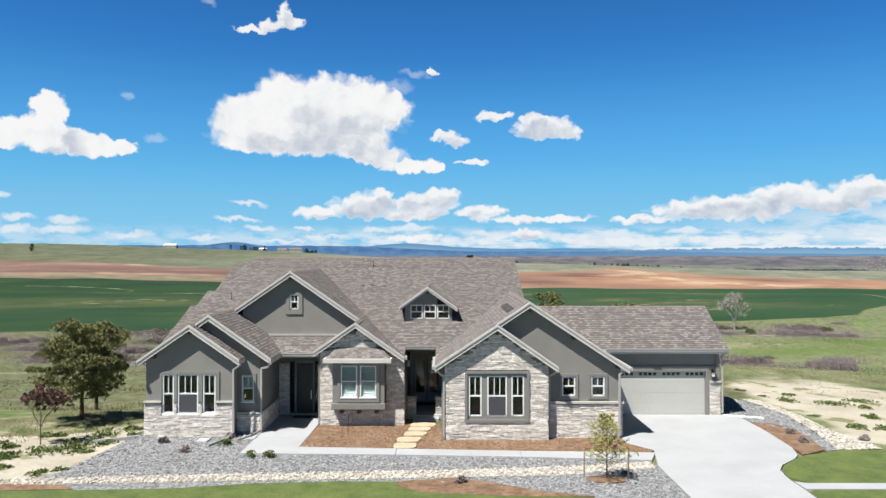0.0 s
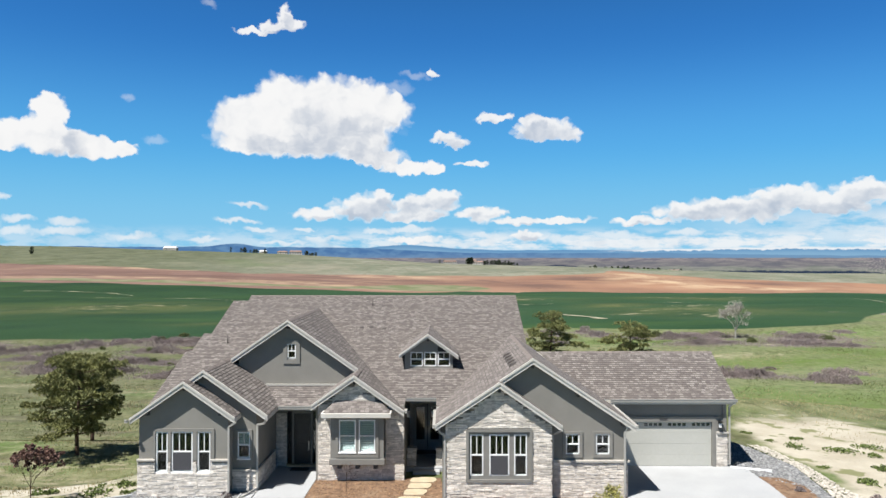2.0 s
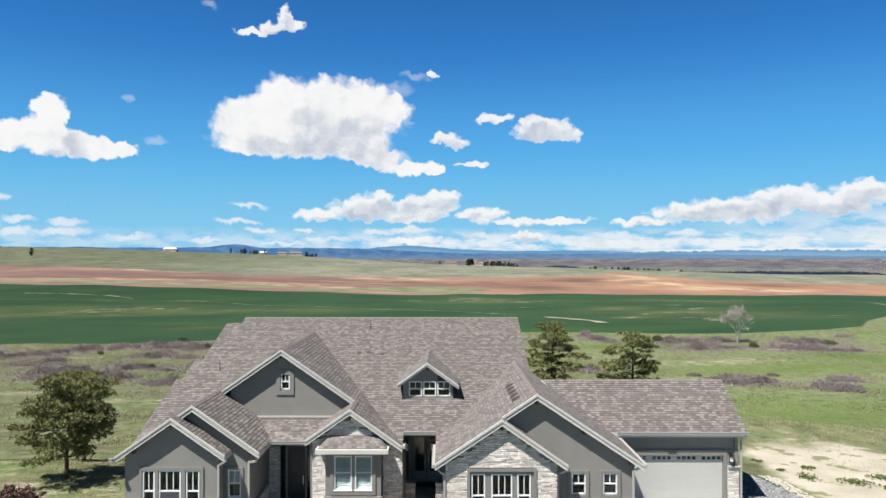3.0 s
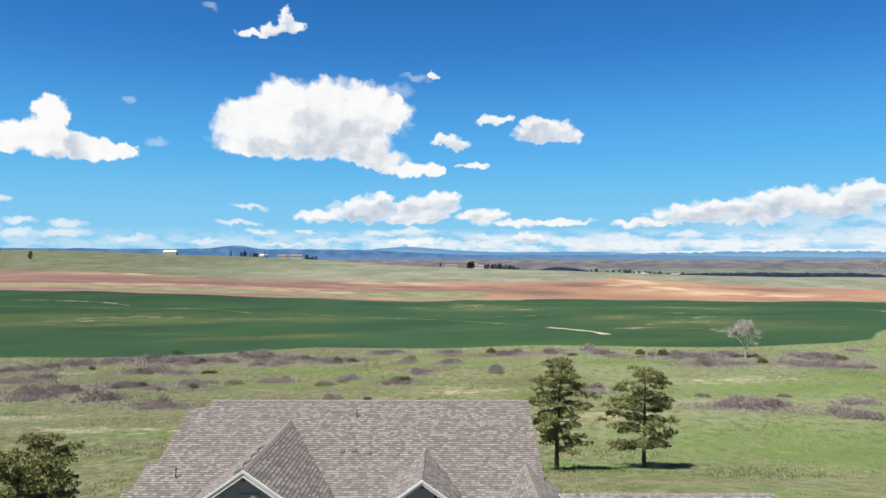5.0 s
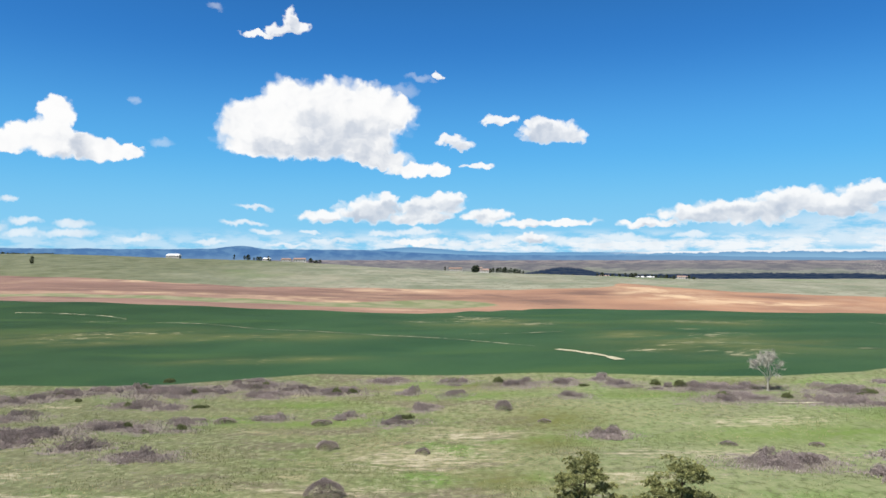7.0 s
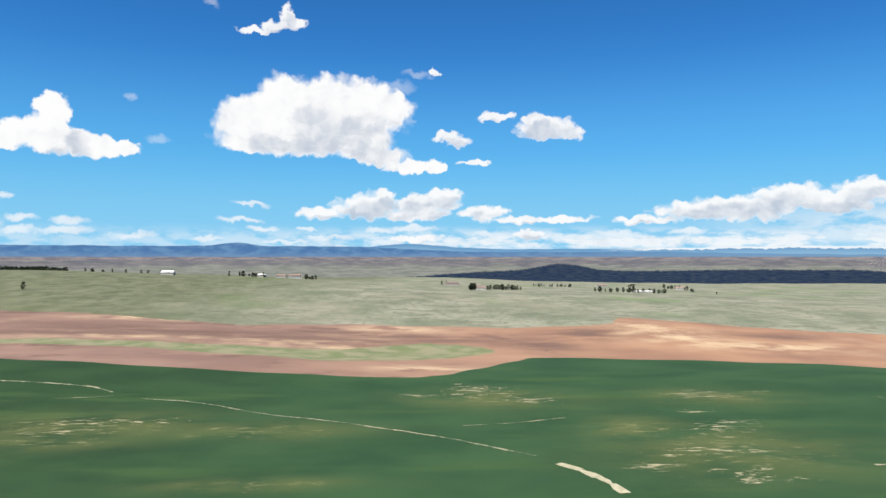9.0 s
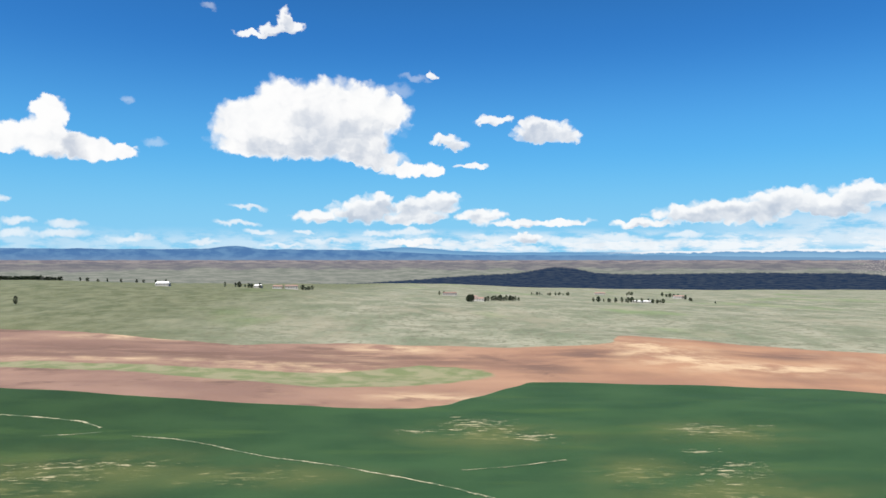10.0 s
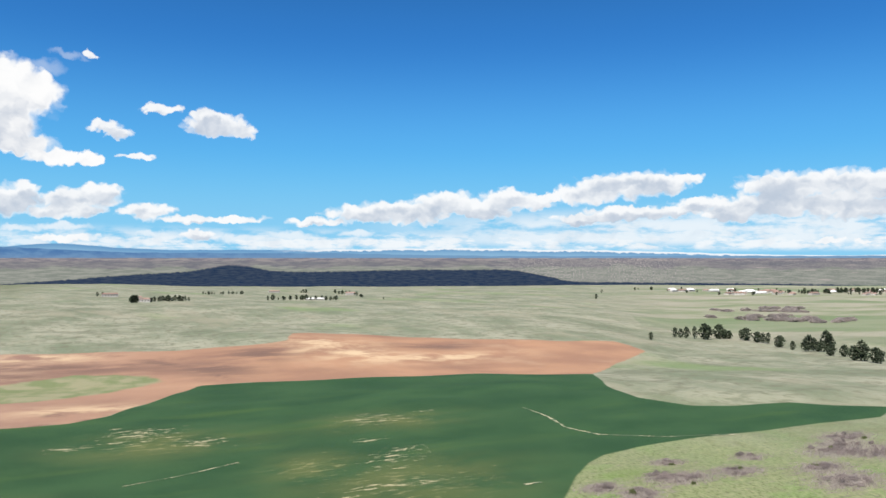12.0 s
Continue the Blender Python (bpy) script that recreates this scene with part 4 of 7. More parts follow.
def scattered_stones(name, count, outline, size, mat, label, seed, z):
    rng = random.Random(seed)
    base = bmesh.new()
    bmesh.ops.create_icosphere(base, subdivisions=1, radius=1.0)
    vs, fs = np.array([v.co[:] for v in base.verts]), [[v.index for v in f.verts] for f in base.faces]
    base.free()
    x0, x1 = min(p[0] for p in outline), max(p[0] for p in outline)
    y0, y1 = min(p[1] for p in outline), max(p[1] for p in outline)
    verts, faces = [], []
    made = 0
    while made < count:
        x, y = rng.uniform(x0, x1), rng.uniform(y0, y1)
        if not inside(x, y, outline):
            continue
        r = size * rng.uniform(0.55, 1.25)
        a = rng.uniform(0, 6.3)
        s = np.array([r * rng.uniform(0.8, 1.3), r * rng.uniform(0.7, 1.1), r * rng.uniform(0.45, 0.75)])
        q = vs * s * (1 + 0.12 * np.sin(vs[:, [1, 2, 0]] * 5 + a))
        c, d = math.cos(a), math.sin(a)
        q = np.stack([q[:, 0] * c - q[:, 1] * d + x, q[:, 0] * d + q[:, 1] * c + y, q[:, 2] + z + s[2] * 0.3], 1)
        faces += [[k + len(verts) for k in f] for f in fs]
        verts += q.tolist()
        made += 1
    me = bpy.data.meshes.new(name)
    me.from_pydata(verts, [], faces)
    me.materials.append(mat)
    return tagged(new(name, me), label, "stones", kind="stuff")


BAND_N = [(-30, 27.6), (-14.3, 28.15), (-12.3, 28.4), (-6.1, 28.85), (0.3, 29.3), (4.7, 29.75), (8.2, 30.5)]
BAND_S = [(8.3, 29.6), (4.7, 28.65), (0.3, 28.3), (-6.1, 27.95), (-12.3, 27.6), (-14.3, 27.4), (-30, 26.9)]
yard_piece("cobble_bed", BAND_N + BAND_S, COBBLE_BED, "band of cream river cobbles through the gravel", "cobbles", YARD + 0.02)
scattered_stones("cobbles", 3000, BAND_N + BAND_S, 0.066, COBBLE, "cream river cobbles in a band through the gravel", 1, YARD + 0.02)
EAST_BAND = [(17.3, 44), (18.2, 43.7), (18.6, 39), (18.5, 35.7), (19, 32.6), (16.9, 32.4), (17.6, 36), (17.95, 39.6)]
scattered_stones("cobbles", 1500, EAST_BAND, 0.06, COBBLE, "cream river cobbles beside the gravel strip", 2, YARD)
scattered_stones("pebbles", 4200, [(-15, 27.5), (-1.5, 27.8), (8.3, 25.8), (8.4, 30.4), (7.6, 31), (-8.7, 31.6), (-8.7, 36), (-14.2, 36), (-14.7, 29.5)], 0.055, PEBBLE, "loose grey gravel stones before the house", 3, YARD + 0.01)
scattered_stones("pebbles", 900, [(14.6, 39.7), (14.8, 45), (16.2, 46), (17.2, 43.2), (17.9, 39.6), (17.5, 36), (17, 32.4), (16.2, 32.2), (16.7, 36), (15.4, 37.4)], 0.06, PEBBLE, "loose grey gravel stones beside the garage", 5, YARD + 0.02)
scattered_stones("bark_chips", 2200, [(-6.2, 32.8), (-6.1, 37.0), (-0.4, 37.2), (0.0, 34.0), (8.0, 34.2), (8.6, 32.2), (-2.1, 32.5)], 0.045, material("bark_chip", (0.09, 0.045, 0.0225), (0.315, 0.2025, 0.12), 5, 0.95, 0.0, pieces=0.9), "scattered brown bark chips in the bed", 6, YARD + 0.03)

# ---------------------------------------------------------------- the house
house = thing("house", "single-storey house in grey stucco and pale ledgestone under brown shingle gables", "house", (0, 40, YARD))


def hpart(name, bm, mat, parent=None, label="", smooth_faces=False):
    """A part of the house; places are given in the world."""
    bmesh.ops.transform(bm, matrix=Matrix.Translation(-Vector((0, 40, YARD))), verts=bm.verts)
    return part(name, bm, mat, parent or house, label, smooth_faces)


def pieced_wall(x0, x1, z0, top, y0, y1, holes, breaks=()):
    """A wall along x with openings cut through; top(x) is its upper edge."""
    bm = bmesh.new()
    cuts = sorted({x0, x1, *[b for b in breaks if x0 < b < x1], *[h[0] for h in holes], *[h[1] for h in holes]})
    levels = sorted({z for h in holes for z in h[2:4]})
    for a, b in zip(cuts, cuts[1:]):
        lip = min(top(a), top(b))
        zs = [z0] + [z for z in levels if z0 + 0.01 < z < lip - 0.01]
        for zl, zh in zip(zs, zs[1:] + [None]):
            mid = (zl + (lip if zh is None else zh)) / 2
            if any(h[0] < (a + b) / 2 < h[1] and h[2] < mid < h[3] for h in holes):
                continue
            za, zb = (top(a), top(b)) if zh is None else (zh, zh)
            hexa(bm, [(a, y0, zl), (b, y0, zl), (b, y1, zl), (a, y1, zl), (a, y0, za), (b, y0, zb), (b, y1, zb), (a, y1, za)])
    # weld the cells and drop the faces between them
    bmesh.ops.remove_doubles(bm, verts=bm.verts, dist=1e-4)
    seen = {}
    for f in bm.faces:
        seen.setdefault(tuple(round(q, 3) for q in f.calc_center_median()), []).append(f)
    bmesh.ops.delete(bm, geom=[f for same in seen.values() if len(same) > 1 for f in same], context="FACES_ONLY")
    return bm


def roof(outline, top, along, label="", thick=0.2):
    """One slope of the roof; along names the level direction of its courses."""
    bm = slab(outline, top, thick)
    bmesh.ops.recalc_face_normals(bm, faces=bm.faces)
    uv = bm.loops.layers.uv.new("UVMap")
    for f in bm.faces:
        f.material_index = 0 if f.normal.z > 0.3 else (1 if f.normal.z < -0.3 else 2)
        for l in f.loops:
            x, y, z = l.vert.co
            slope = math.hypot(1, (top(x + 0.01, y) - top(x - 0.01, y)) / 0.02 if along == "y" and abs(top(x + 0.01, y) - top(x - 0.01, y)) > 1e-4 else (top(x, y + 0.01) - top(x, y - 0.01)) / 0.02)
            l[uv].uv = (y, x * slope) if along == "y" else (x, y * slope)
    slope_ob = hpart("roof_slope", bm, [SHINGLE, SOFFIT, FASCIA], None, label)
    courses(outline, top, along, slope_ob)
    return slope_ob


def courses(outline, top, along, parent):
    """Overlapping courses of shingles, each with its raised lower edge."""
    k = 0 if along == "y" else 1
    mid = [sum(p[j] for p in outline) / len(outline) for j in (0, 1)]
    pitch = (top(mid[0] + 0.01, mid[1]) - top(mid[0] - 0.01, mid[1])) / 0.02 if k == 0 else (top(mid[0], mid[1] + 0.01) - top(mid[0], mid[1] - 0.01)) / 0.02
    run = COURSE / math.hypot(1, pitch)
    lo, hi = min(p[k] for p in outline), max(p[k] for p in outline)
    axis = Vector((1, 0, 0)) if k == 0 else Vector((0, 1, 0))
    verts, faces, uvs = [], [], []
    for n in range(math.floor(lo / run), math.ceil(hi / run)):
        a, b = n * run, (n + 1) * run
        bm = bmesh.new()
        bm.faces.new([bm.verts.new((x, y, 0)) for x, y in outline])
        for at, way in ((a, -1), (b, 1)):
            bmesh.ops.bisect_plane(bm, geom=bm.verts[:] + bm.edges[:] + bm.faces[:], dist=1e-5, plane_co=axis * at, plane_no=axis * way, clear_outer=True)
        butt = a if pitch > 0 else b
        for f in bm.faces:
            ring = [(v.co.x, v.co.y) for v in f.verts]
            m = len(ring)
            base = len(verts)
            for x, y in ring:
                away = abs((x, y)[k] - butt) / run
                verts.append((x, y - 40, top(x, y) + 0.006 + 0.017 * (1 - min(away, 1)) - YARD))
            for x, y in ring:
                verts.append((x, y - 40, top(x, y) - 0.01 - YARD))
            faces.append(list(range(base, base + m)))
            for q in range(m):
                r = (q + 1) % m
                faces.append([base + q, base + m + q, base + m + r, base + r])
        bm.free()
    me = bpy.data.meshes.new("shingle_layer")
    me.from_pydata(verts, [], faces)
    me.materials.append(SHINGLE)
    uv = me.uv_layers.new(name="UVMap")
    slope = math.hypot(1, pitch)
    for loop in me.loops:
        x, y, z = me.vertices[loop.vertex_index].co
        y += 40
        uv.data[loop.index].uv = (y, x * slope) if k == 0 else (x, y * slope)
    work = bmesh.new()
    work.from_mesh(me)
    bmesh.ops.recalc_face_normals(work, faces=work.faces)
    work.to_mesh(me)
    work.free()
    ob = new("shingle_layer", me)
    ob.parent = parent
    return tagged(ob, "overlapping grey-brown shingle courses", kind="stuff")


def window(x0, x1, z0, z1, y, lites=2, rail=0.5, blind=False, sill=True, screen=False):
    """A sash window in an opening of a wall whose face is at y."""
    ob = hpart("window", block(x0, x1, y + 0.02, y + 0.09, z0, z0 + 0.05), WHITE)
    fw = 0.055
    frame_bm = block(x0, x0 + fw, y - 0.015, y + 0.085, z0 + 0.05, z1)
    block(x1 - fw, x1, y - 0.015, y + 0.085, z0 + 0.05, z1, frame_bm)
    block(x0 + fw, x1 - fw, y - 0.015, y + 0.085, z1 - fw, z1, frame_bm)
    hpart("frame", frame_bm, WHITE, ob)
    zr = z0 + (z1 - z0) * rail
    hpart("meeting_rail", block(x0 + fw, x1 - fw, y, y + 0.07, zr - 0.03, zr + 0.03), WHITE, ob)
    for k in range(1, lites):
        xm = x0 + fw + (x1 - x0 - 2 * fw) * k / lites
        hpart("mullion", block(xm - 0.018, xm + 0.018, y + 0.01, y + 0.05, zr + 0.03, z1 - fw), WHITE, ob)
    for za, zb in ((z0 + 0.05, zr - 0.03), (zr + 0.03, z1 - fw)):
        pane = hpart("pane", block(x0 + fw, x1 - fw, y + 0.03, y + 0.04, za, zb), GLASS, ob)
        pane.visible_shadow = False
    if sill:
        hpart("sill", block(x0 - 0.03, x1 + 0.03, y - 0.06, y + 0.02, z0 - 0.07, z0, bevel=0.008), WHITE, ob)
    if screen:
        hpart("screen", block(x0 + fw, x1 - fw, y + 0.004, y + 0.010, z0 + 0.05, zr - 0.03), SCREEN, ob, "grey insect screen")
    if blind:
        bm = bmesh.new()
        n = int((z1 - z0) / 0.11)
        for k in range(n // 2 if blind == "upper" else 0, n):
            z = z0 + 0.06 + (z1 - z0 - 0.12) * k / n
            hexa(bm, [(x0 + 0.06, y + 0.10, z), (x1 - 0.06, y + 0.10, z), (x1 - 0.06, y + 0.12, z + 0.02), (x0 + 0.06, y + 0.12, z + 0.02),
                      (x0 + 0.06, y + 0.11, z + 0.085), (x1 - 0.06, y + 0.11, z + 0.085), (x1 - 0.06, y + 0.13, z + 0.095), (x0 + 0.06, y + 0.13, z + 0.095)])
        hpart("blind", bm, BLIND, ob, "pale slatted blind")
    return ob


def surround(x0, x1, z0, z1, y, wide=0.13, proud=0.05):
    bm = block(x0, x0 + wide, y - proud, y - 0.002, z0, z1)
    block(x1 - wide, x1, y - proud, y - 0.002, z0, z1, bm)
    block(x0 + wide, x1 - wide, y - proud, y - 0.002, z1 - wide, z1, bm)
    block(x0 + wide, x1 - wide, y - proud, y - 0.002, z0, z0 + wide, bm)
    return hpart("window_surround", bm, TRIM_GREY)


def rake(xa, za, xb, zb, y, high=0.26):
    """The two stacked boards along the edge of a gable."""
    bm = bmesh.new()
    for dy, lo, hi in ((0.0, -high, -0.07), (-0.035, -0.085, 0.02)):
        hexa(bm, [(xa, y - 0.05 + dy, za + lo), (xb, y - 0.05 + dy, zb + lo), (xb, y - 0.002, zb + lo), (xa, y - 0.002, za + lo),
                  (xa, y - 0.05 + dy, za + hi), (xb, y - 0.05 + dy, zb + hi), (xb, y - 0.002, zb + hi), (xa, y - 0.002, za + hi)])
    return hpart("rake_board", bm, FASCIA)


def corbel(x, y, z):
    return hpart("roof_bracket", block(x - 0.06, x + 0.06, y, y + 0.29, z - 0.18, z, bevel=0.01), SOFFIT)


def gutter(x0, x1, y, z):
    bm = block(x0, x1, y - 0.13, y - 0.002, z - 0.14, z - 0.02)
    block(x0, x1, y - 0.15, y - 0.11, z - 0.04, z, bm)
    return hpart("gutter", bm, GUTTER)


def downspout(points):
    bm = bmesh.new()
    for a, b in zip(points, points[1:]):
        beam(a, b, 0.085, bm, 0.07, (0, 1, 0.01))
    return hpart("downspout", bm, GUTTER)


# stones that share a few meshes
stone_meshes = []
rng = random.Random(11)
for k in range(14):
    bm = bmesh.new()
    d = [rng.uniform(-0.06, 0.06) for _ in range(12)]
    f = [rng.uniform(0.0, 0.2) for _ in range(4)]
    hexa(bm, [(-0.5, -0.6 - f[0], -0.5 + d[0]), (0.5, -0.6 - f[1], -0.5 + d[1]), (0.5, 0.5, -0.5), (-0.5, 0.5, -0.5),
              (-0.5, -0.6 - f[2], 0.5 + d[2]), (0.5, -0.6 - f[3], 0.5 + d[3]), (0.5, 0.5, 0.5), (-0.5, 0.5, 0.5)])
    bmesh.ops.bevel(bm, geom=[e for e in bm.edges if all(v.co.y < 0 for v in e.verts)], offset=0.09, segments=1, affect="EDGES")
    stone_meshes.append(mesh_of("stone", bm, STONE))

stone_jobs = []


def cladding(x0, x1, z0, top, y, holes=(), breaks=(), row=0.078, long=0.34, axis="x"):
    """A bed of ledgestone; its stones are laid at the end of the file."""
    if axis == "x":
        bm = pieced_wall(x0, x1, z0, top, y - 0.03, y, holes, breaks)
    else:
        bm = block(y, y + 0.03, x0, x1, z0, top(x0))
    bed = hpart("stone_cladding", bm, JOINT, None, "pale grey-tan ledgestone cladding")
    stone_jobs.append((bed, x0, x1, z0, top, y, holes, row, long, axis))
    return bed


def main_top(x, y):
    return 3.85 + 0.3615 * (y - 37.3)


def tent(ridge, crest, pitch):
    return lambda x, y=0: crest - pitch * abs(x - ridge)


EAVE = 3.85
WIDE = 0.16
# roof slopes
roof([(-14.4, 37.3), (-1.95, 37.3), (-1.95, 38.05), (-0.42, 38.05), (-0.42, 37.3), (4.65, 37.3), (4.65, 50.3), (-12.7, 50.3), (-12.7, 49.5), (-13.65, 49.5), (-13.65, 44.9), (-14.1, 44.9), (-14.1, 42.8), (-14.4, 42.8)], main_top, "x")
roof([(-12.7, 50.3), (4.65, 50.3), (4.65, 61), (-12.7, 61)], lambda x, y: 8.55 - 0.3615 * (y - 50.3), "x")
A, B, C, D, E_, F_ = tent(-11.67, 5.5, 0.69), tent(-11.0, 5.9, 0.697), tent(-7.96, 7.87, 0.69), tent(-4.35, 5.40, 0.69), tent(2.39, 5.573, 0.69), tent(3.9, 6.57, 0.66)
roof([(-14.05, 34.4), (-11.67, 34.4), (-11.67, 41.9), (-14.05, 41.9)], A, "y")
roof([(-11.67, 34.4), (-9.35, 34.4), (-9.35, 38), (-11.67, 38)], A, "y")
roof([(-12.4, 35.1), (-11.0, 35.1), (-11.0, 43), (-12.4, 43)], B, "y")
roof([(-11.0, 35.1), (-8.06, 35.1), (-8.06, 41), (-11.0, 43)], B, "y")
roof([(-10.8, 38.9), (-7.96, 38.9), (-7.96, 48.6), (-10.8, 43.5)], C, "y")
roof([(-7.96, 38.9), (-4.35, 38.9), (-4.35, 36.8), (-1.95, 36.8), (-1.95, 40), (-7.96, 48.6)], C, "y")
roof([(-6.4, 36.8), (-4.35, 36.8), (-4.35, 40.5), (-6.4, 39.5)], D, "y")
roof([(-0.42, 33.8), (2.39, 33.8), (2.39, 34.2), (3.9, 34.2), (3.9, 45), (-0.42, 40)], F_, "y")
roof([(2.39, 33.8), (5.14, 33.8), (5.14, 34.45), (2.39, 34.45)], E_, "y")
roof([(3.9, 34.2), (8.43, 34.2), (8.43, 41.5), (3.9, 45.2)], F_, "y")
roof([(7.2, 39.1), (14.75, 39.1), (14.75, 42.6), (5.2, 42.6)], lambda x, y: EAVE + 0.566 * (y - 39.1), "x")
roof([(4.2, 42.6), (14.75, 42.6), (14.75, 46.6), (4.2, 46.6)], lambda x, y: 5.83 - 0.521 * (y - 42.6), "x")

# ridge caps
def ridge_cap(a, b, pitch, wide=0.15):
    bm = bmesh.new()
    (x0, y0, z0), (x1, y1, z1) = a, b
    sx, sy = (wide, 0) if abs(x1 - x0) < 0.01 else (0, wide)
    for q in (-1, 1):
        low = [(x0 + q * sx, y0 + q * sy, z0 - wide * pitch), (x0, y0, z0), (x1, y1, z1), (x1 + q * sx, y1 + q * sy, z1 - wide * pitch)]
        hexa(bm, low + [(x, y, z + 0.03) for x, y, z in low])
    return hpart("ridge_cap", bm, RIDGE)


for a, b, pitch in (((-12.7, 50.3, 8.55), (4.65, 50.3, 8.55), 0.3615), ((-11.67, 34.4, 5.5), (-11.67, 38, 5.5), 0.69), ((-11, 35.1, 5.9), (-11, 43, 5.9), 0.697), ((-7.96, 38.9, 7.87), (-7.96, 48.3, 7.87), 0.69),
                    ((3.9, 34.2, 6.57), (3.9, 44.7, 6.57), 0.66), ((2.39, 33.8, 5.573), (2.39, 34.45, 5.573), 0.69), ((-4.35, 36.8, 5.40), (-4.35, 38.9, 5.40), 0.69), ((6.5, 42.6, 5.83), (14.75, 42.6, 5.83), 0.54)):
    ridge_cap(a, b, pitch)

# rake boards at the gable fronts
rake(-14.05, A(-14.05), -11.67, 5.5, 34.4), rake(-11.67, 5.5, -9.35, A(-9.35), 34.4)
rake(-11.66, B(-11.66), -11.0, 5.9, 35.1), rake(-11.0, 5.9, -8.06, B(-8.06), 35.1)
rake(-10.8, C(-10.8), -7.96, 7.87, 38.9), rake(-7.96, 7.87, -4.3, C(-4.3), 38.9)
rake(-6.4, D(-6.4), -4.35, 5.40, 36.8), rake(-4.35, 5.40, -1.95, C(-1.95), 36.8)
rake(-0.42, F_(-0.42), 2.39, 5.573, 33.8), rake(2.39, 5.573, 5.14, E_(5.14), 33.8)
rake(2.39, 5.573, 3.9, 6.57, 34.2), rake(3.9, 6.57, 8.43, F_(8.43), 34.2)

hpart("wall", pieced_wall(-12.2, -9.73, 3.7, lambda x: B(x) - 0.21, 35.4, 35.52, (), (-11.0,)), STUCCO)

# ---- west gable (A)
wins = [(-12.97, -12.45, 1.43, 3.21), (-12.27, -11.33, 1.43, 3.21), (-11.11, -10.53, 1.43, 3.21)]
hpart("wall", pieced_wall(-13.74, -9.73, YARD - 0.3, lambda x: min(A(x) - 0.2, 9), 34.7, 34.7 + WIDE, wins, (-11.67,)), STUCCO)
for a, b, c, d in wins:
    window(a, b, c, d, 34.7, 3 if b - a > 0.8 else 2, screen=b - a > 0.8)
bm = block(-13.1, -10.35, 34.65, 34.698, 3.22, 3.36)
block(-13.1, -12.99, 34.65, 34.698, 1.95, 3.22, bm), block(-10.5, -10.35, 34.65, 34.698, 1.95, 3.22, bm)
block(-12.43, -12.29, 34.65, 34.698, 1.95, 3.22, bm), block(-11.31, -11.13, 34.65, 34.698, 1.95, 3.22, bm)
hpart("window_surround", bm, TRIM_GREY)
hpart("stone_cap_course", block(-13.8, -13.0, 34.55, 34.70, 1.92, 2.0), CAP), hpart("stone_cap_course", block(-10.5, -9.68, 34.55, 34.70, 1.92, 2.0), CAP)
cladding(-13.8, -9.68, YARD - 0.2, lambda x: 1.92, 34.7, [(a - 0.03, b + 0.03, 1.36, 2.0) for a, b, c, d in wins])
for x in (-13.3, -11.67, -10.05):
    corbel(x, 34.41, A(x) - 0.22)
hpart("wall", block(-13.74, -13.58, 34.86, 60, YARD - 3, 3.75), STUCCO)
hpart("wall", block(-9.89, -9.73, 34.86, 35.4, YARD - 0.3, 3.85), STUCCO)
downspout([(-9.3, 34.35, 3.72), (-9.68, 34.55, 3.45), (-9.68, 34.6, 0.6), (-9.85, 34.0, 0.42), (-10.3, 32.9, 0.4)])
gutter(-14.2, -14.05, 34.3, 3.85)

# ---- second gable (B)
hpart("wall", pieced_wall(-9.73, -8.64, YARD - 0.3, lambda x: B(x) - 0.2, 35.4, 35.4 + WIDE, [(-9.5, -8.93, 1.85, 3.05)]), STUCCO)
window(-9.5, -8.93, 1.85, 3.05, 35.4, 2, blind="upper")
surround(-9.6, -8.83, 1.7, 3.16, 35.4, 0.1)
cladding(-9.73, -8.58, YARD - 0.2, lambda x: 1.27, 35.4)
hpart("stone_cap_course", block(-9.72, -8.55, 35.27, 35.40, 1.27, 1.35), CAP)
hpart("wall", block(-8.80, -8.64, 35.56, 39.6, YARD - 0.3, 3.85), STUCCO)
cladding(35.42, 39.0, YARD - 0.2, lambda x: 1.27, -8.64, axis="y")
hpart("stone_cap_course", block(-8.63, -8.52, 35.40, 39.0, 1.27, 1.35), CAP)
downspout([(-8.1, 34.9, 3.75), (-8.2, 35.1, 3.5), (-8.58, 35.32, 3.4), (-8.58, 35.32, 0.5), (-8.9, 34.6, 0.42), (-9.3, 33.8, 0.4)])
gutter(-8.1, -6.35, 37.3, 3.87)

# ---- the west entry
ob = hpart("door", block(-7.72, -6.87, 39.5, 39.56, 0.5, 3.05, bevel=0.01), DARK_DOOR, None, "black panelled front door")
for za, zb in ((0.7, 1.5), (1.62, 2.85)):
    hpart("door_panel", block(-7.57, -7.02, 39.48, 39.5, za, zb, bevel=0.008), DARK_DOOR, ob)
hpart("handle", beam((-6.96, 39.42, 1.2), (-6.96, 39.42, 1.65), 0.03), BRASS, ob)
bm = block(-7.82, -7.73, 39.40, 39.6, 0.4, 3.2)
block(-6.86, -6.77, 39.40, 39.6, 0.4, 3.2, bm), block(-7.73, -6.86, 39.44, 39.6, 3.06, 3.2, bm)
hpart("door_frame", bm, TRIM_GREY)
for x0, x1 in ((-8.08, -7.83), (-6.76, -6.42)):
    hpart("sidelight", block(x0, x1, 39.52, 39.56, 0.5, 3.05), GLASS)
    hpart("sidelight_frame", block(x0, x1, 39.48, 39.58, 0.4, 0.5), SOFFIT)
hpart("wall", block(-8.64, -8.09, 39.5, 39.66, YARD - 0.3, 3.85), STUCCO), hpart("wall", block(-8.16, -6.2, 39.5, 39.66, 3.15, 3.85), STUCCO)
cladding(-8.64, -8.09, YARD - 0.2, lambda x: 3.1, 39.5)
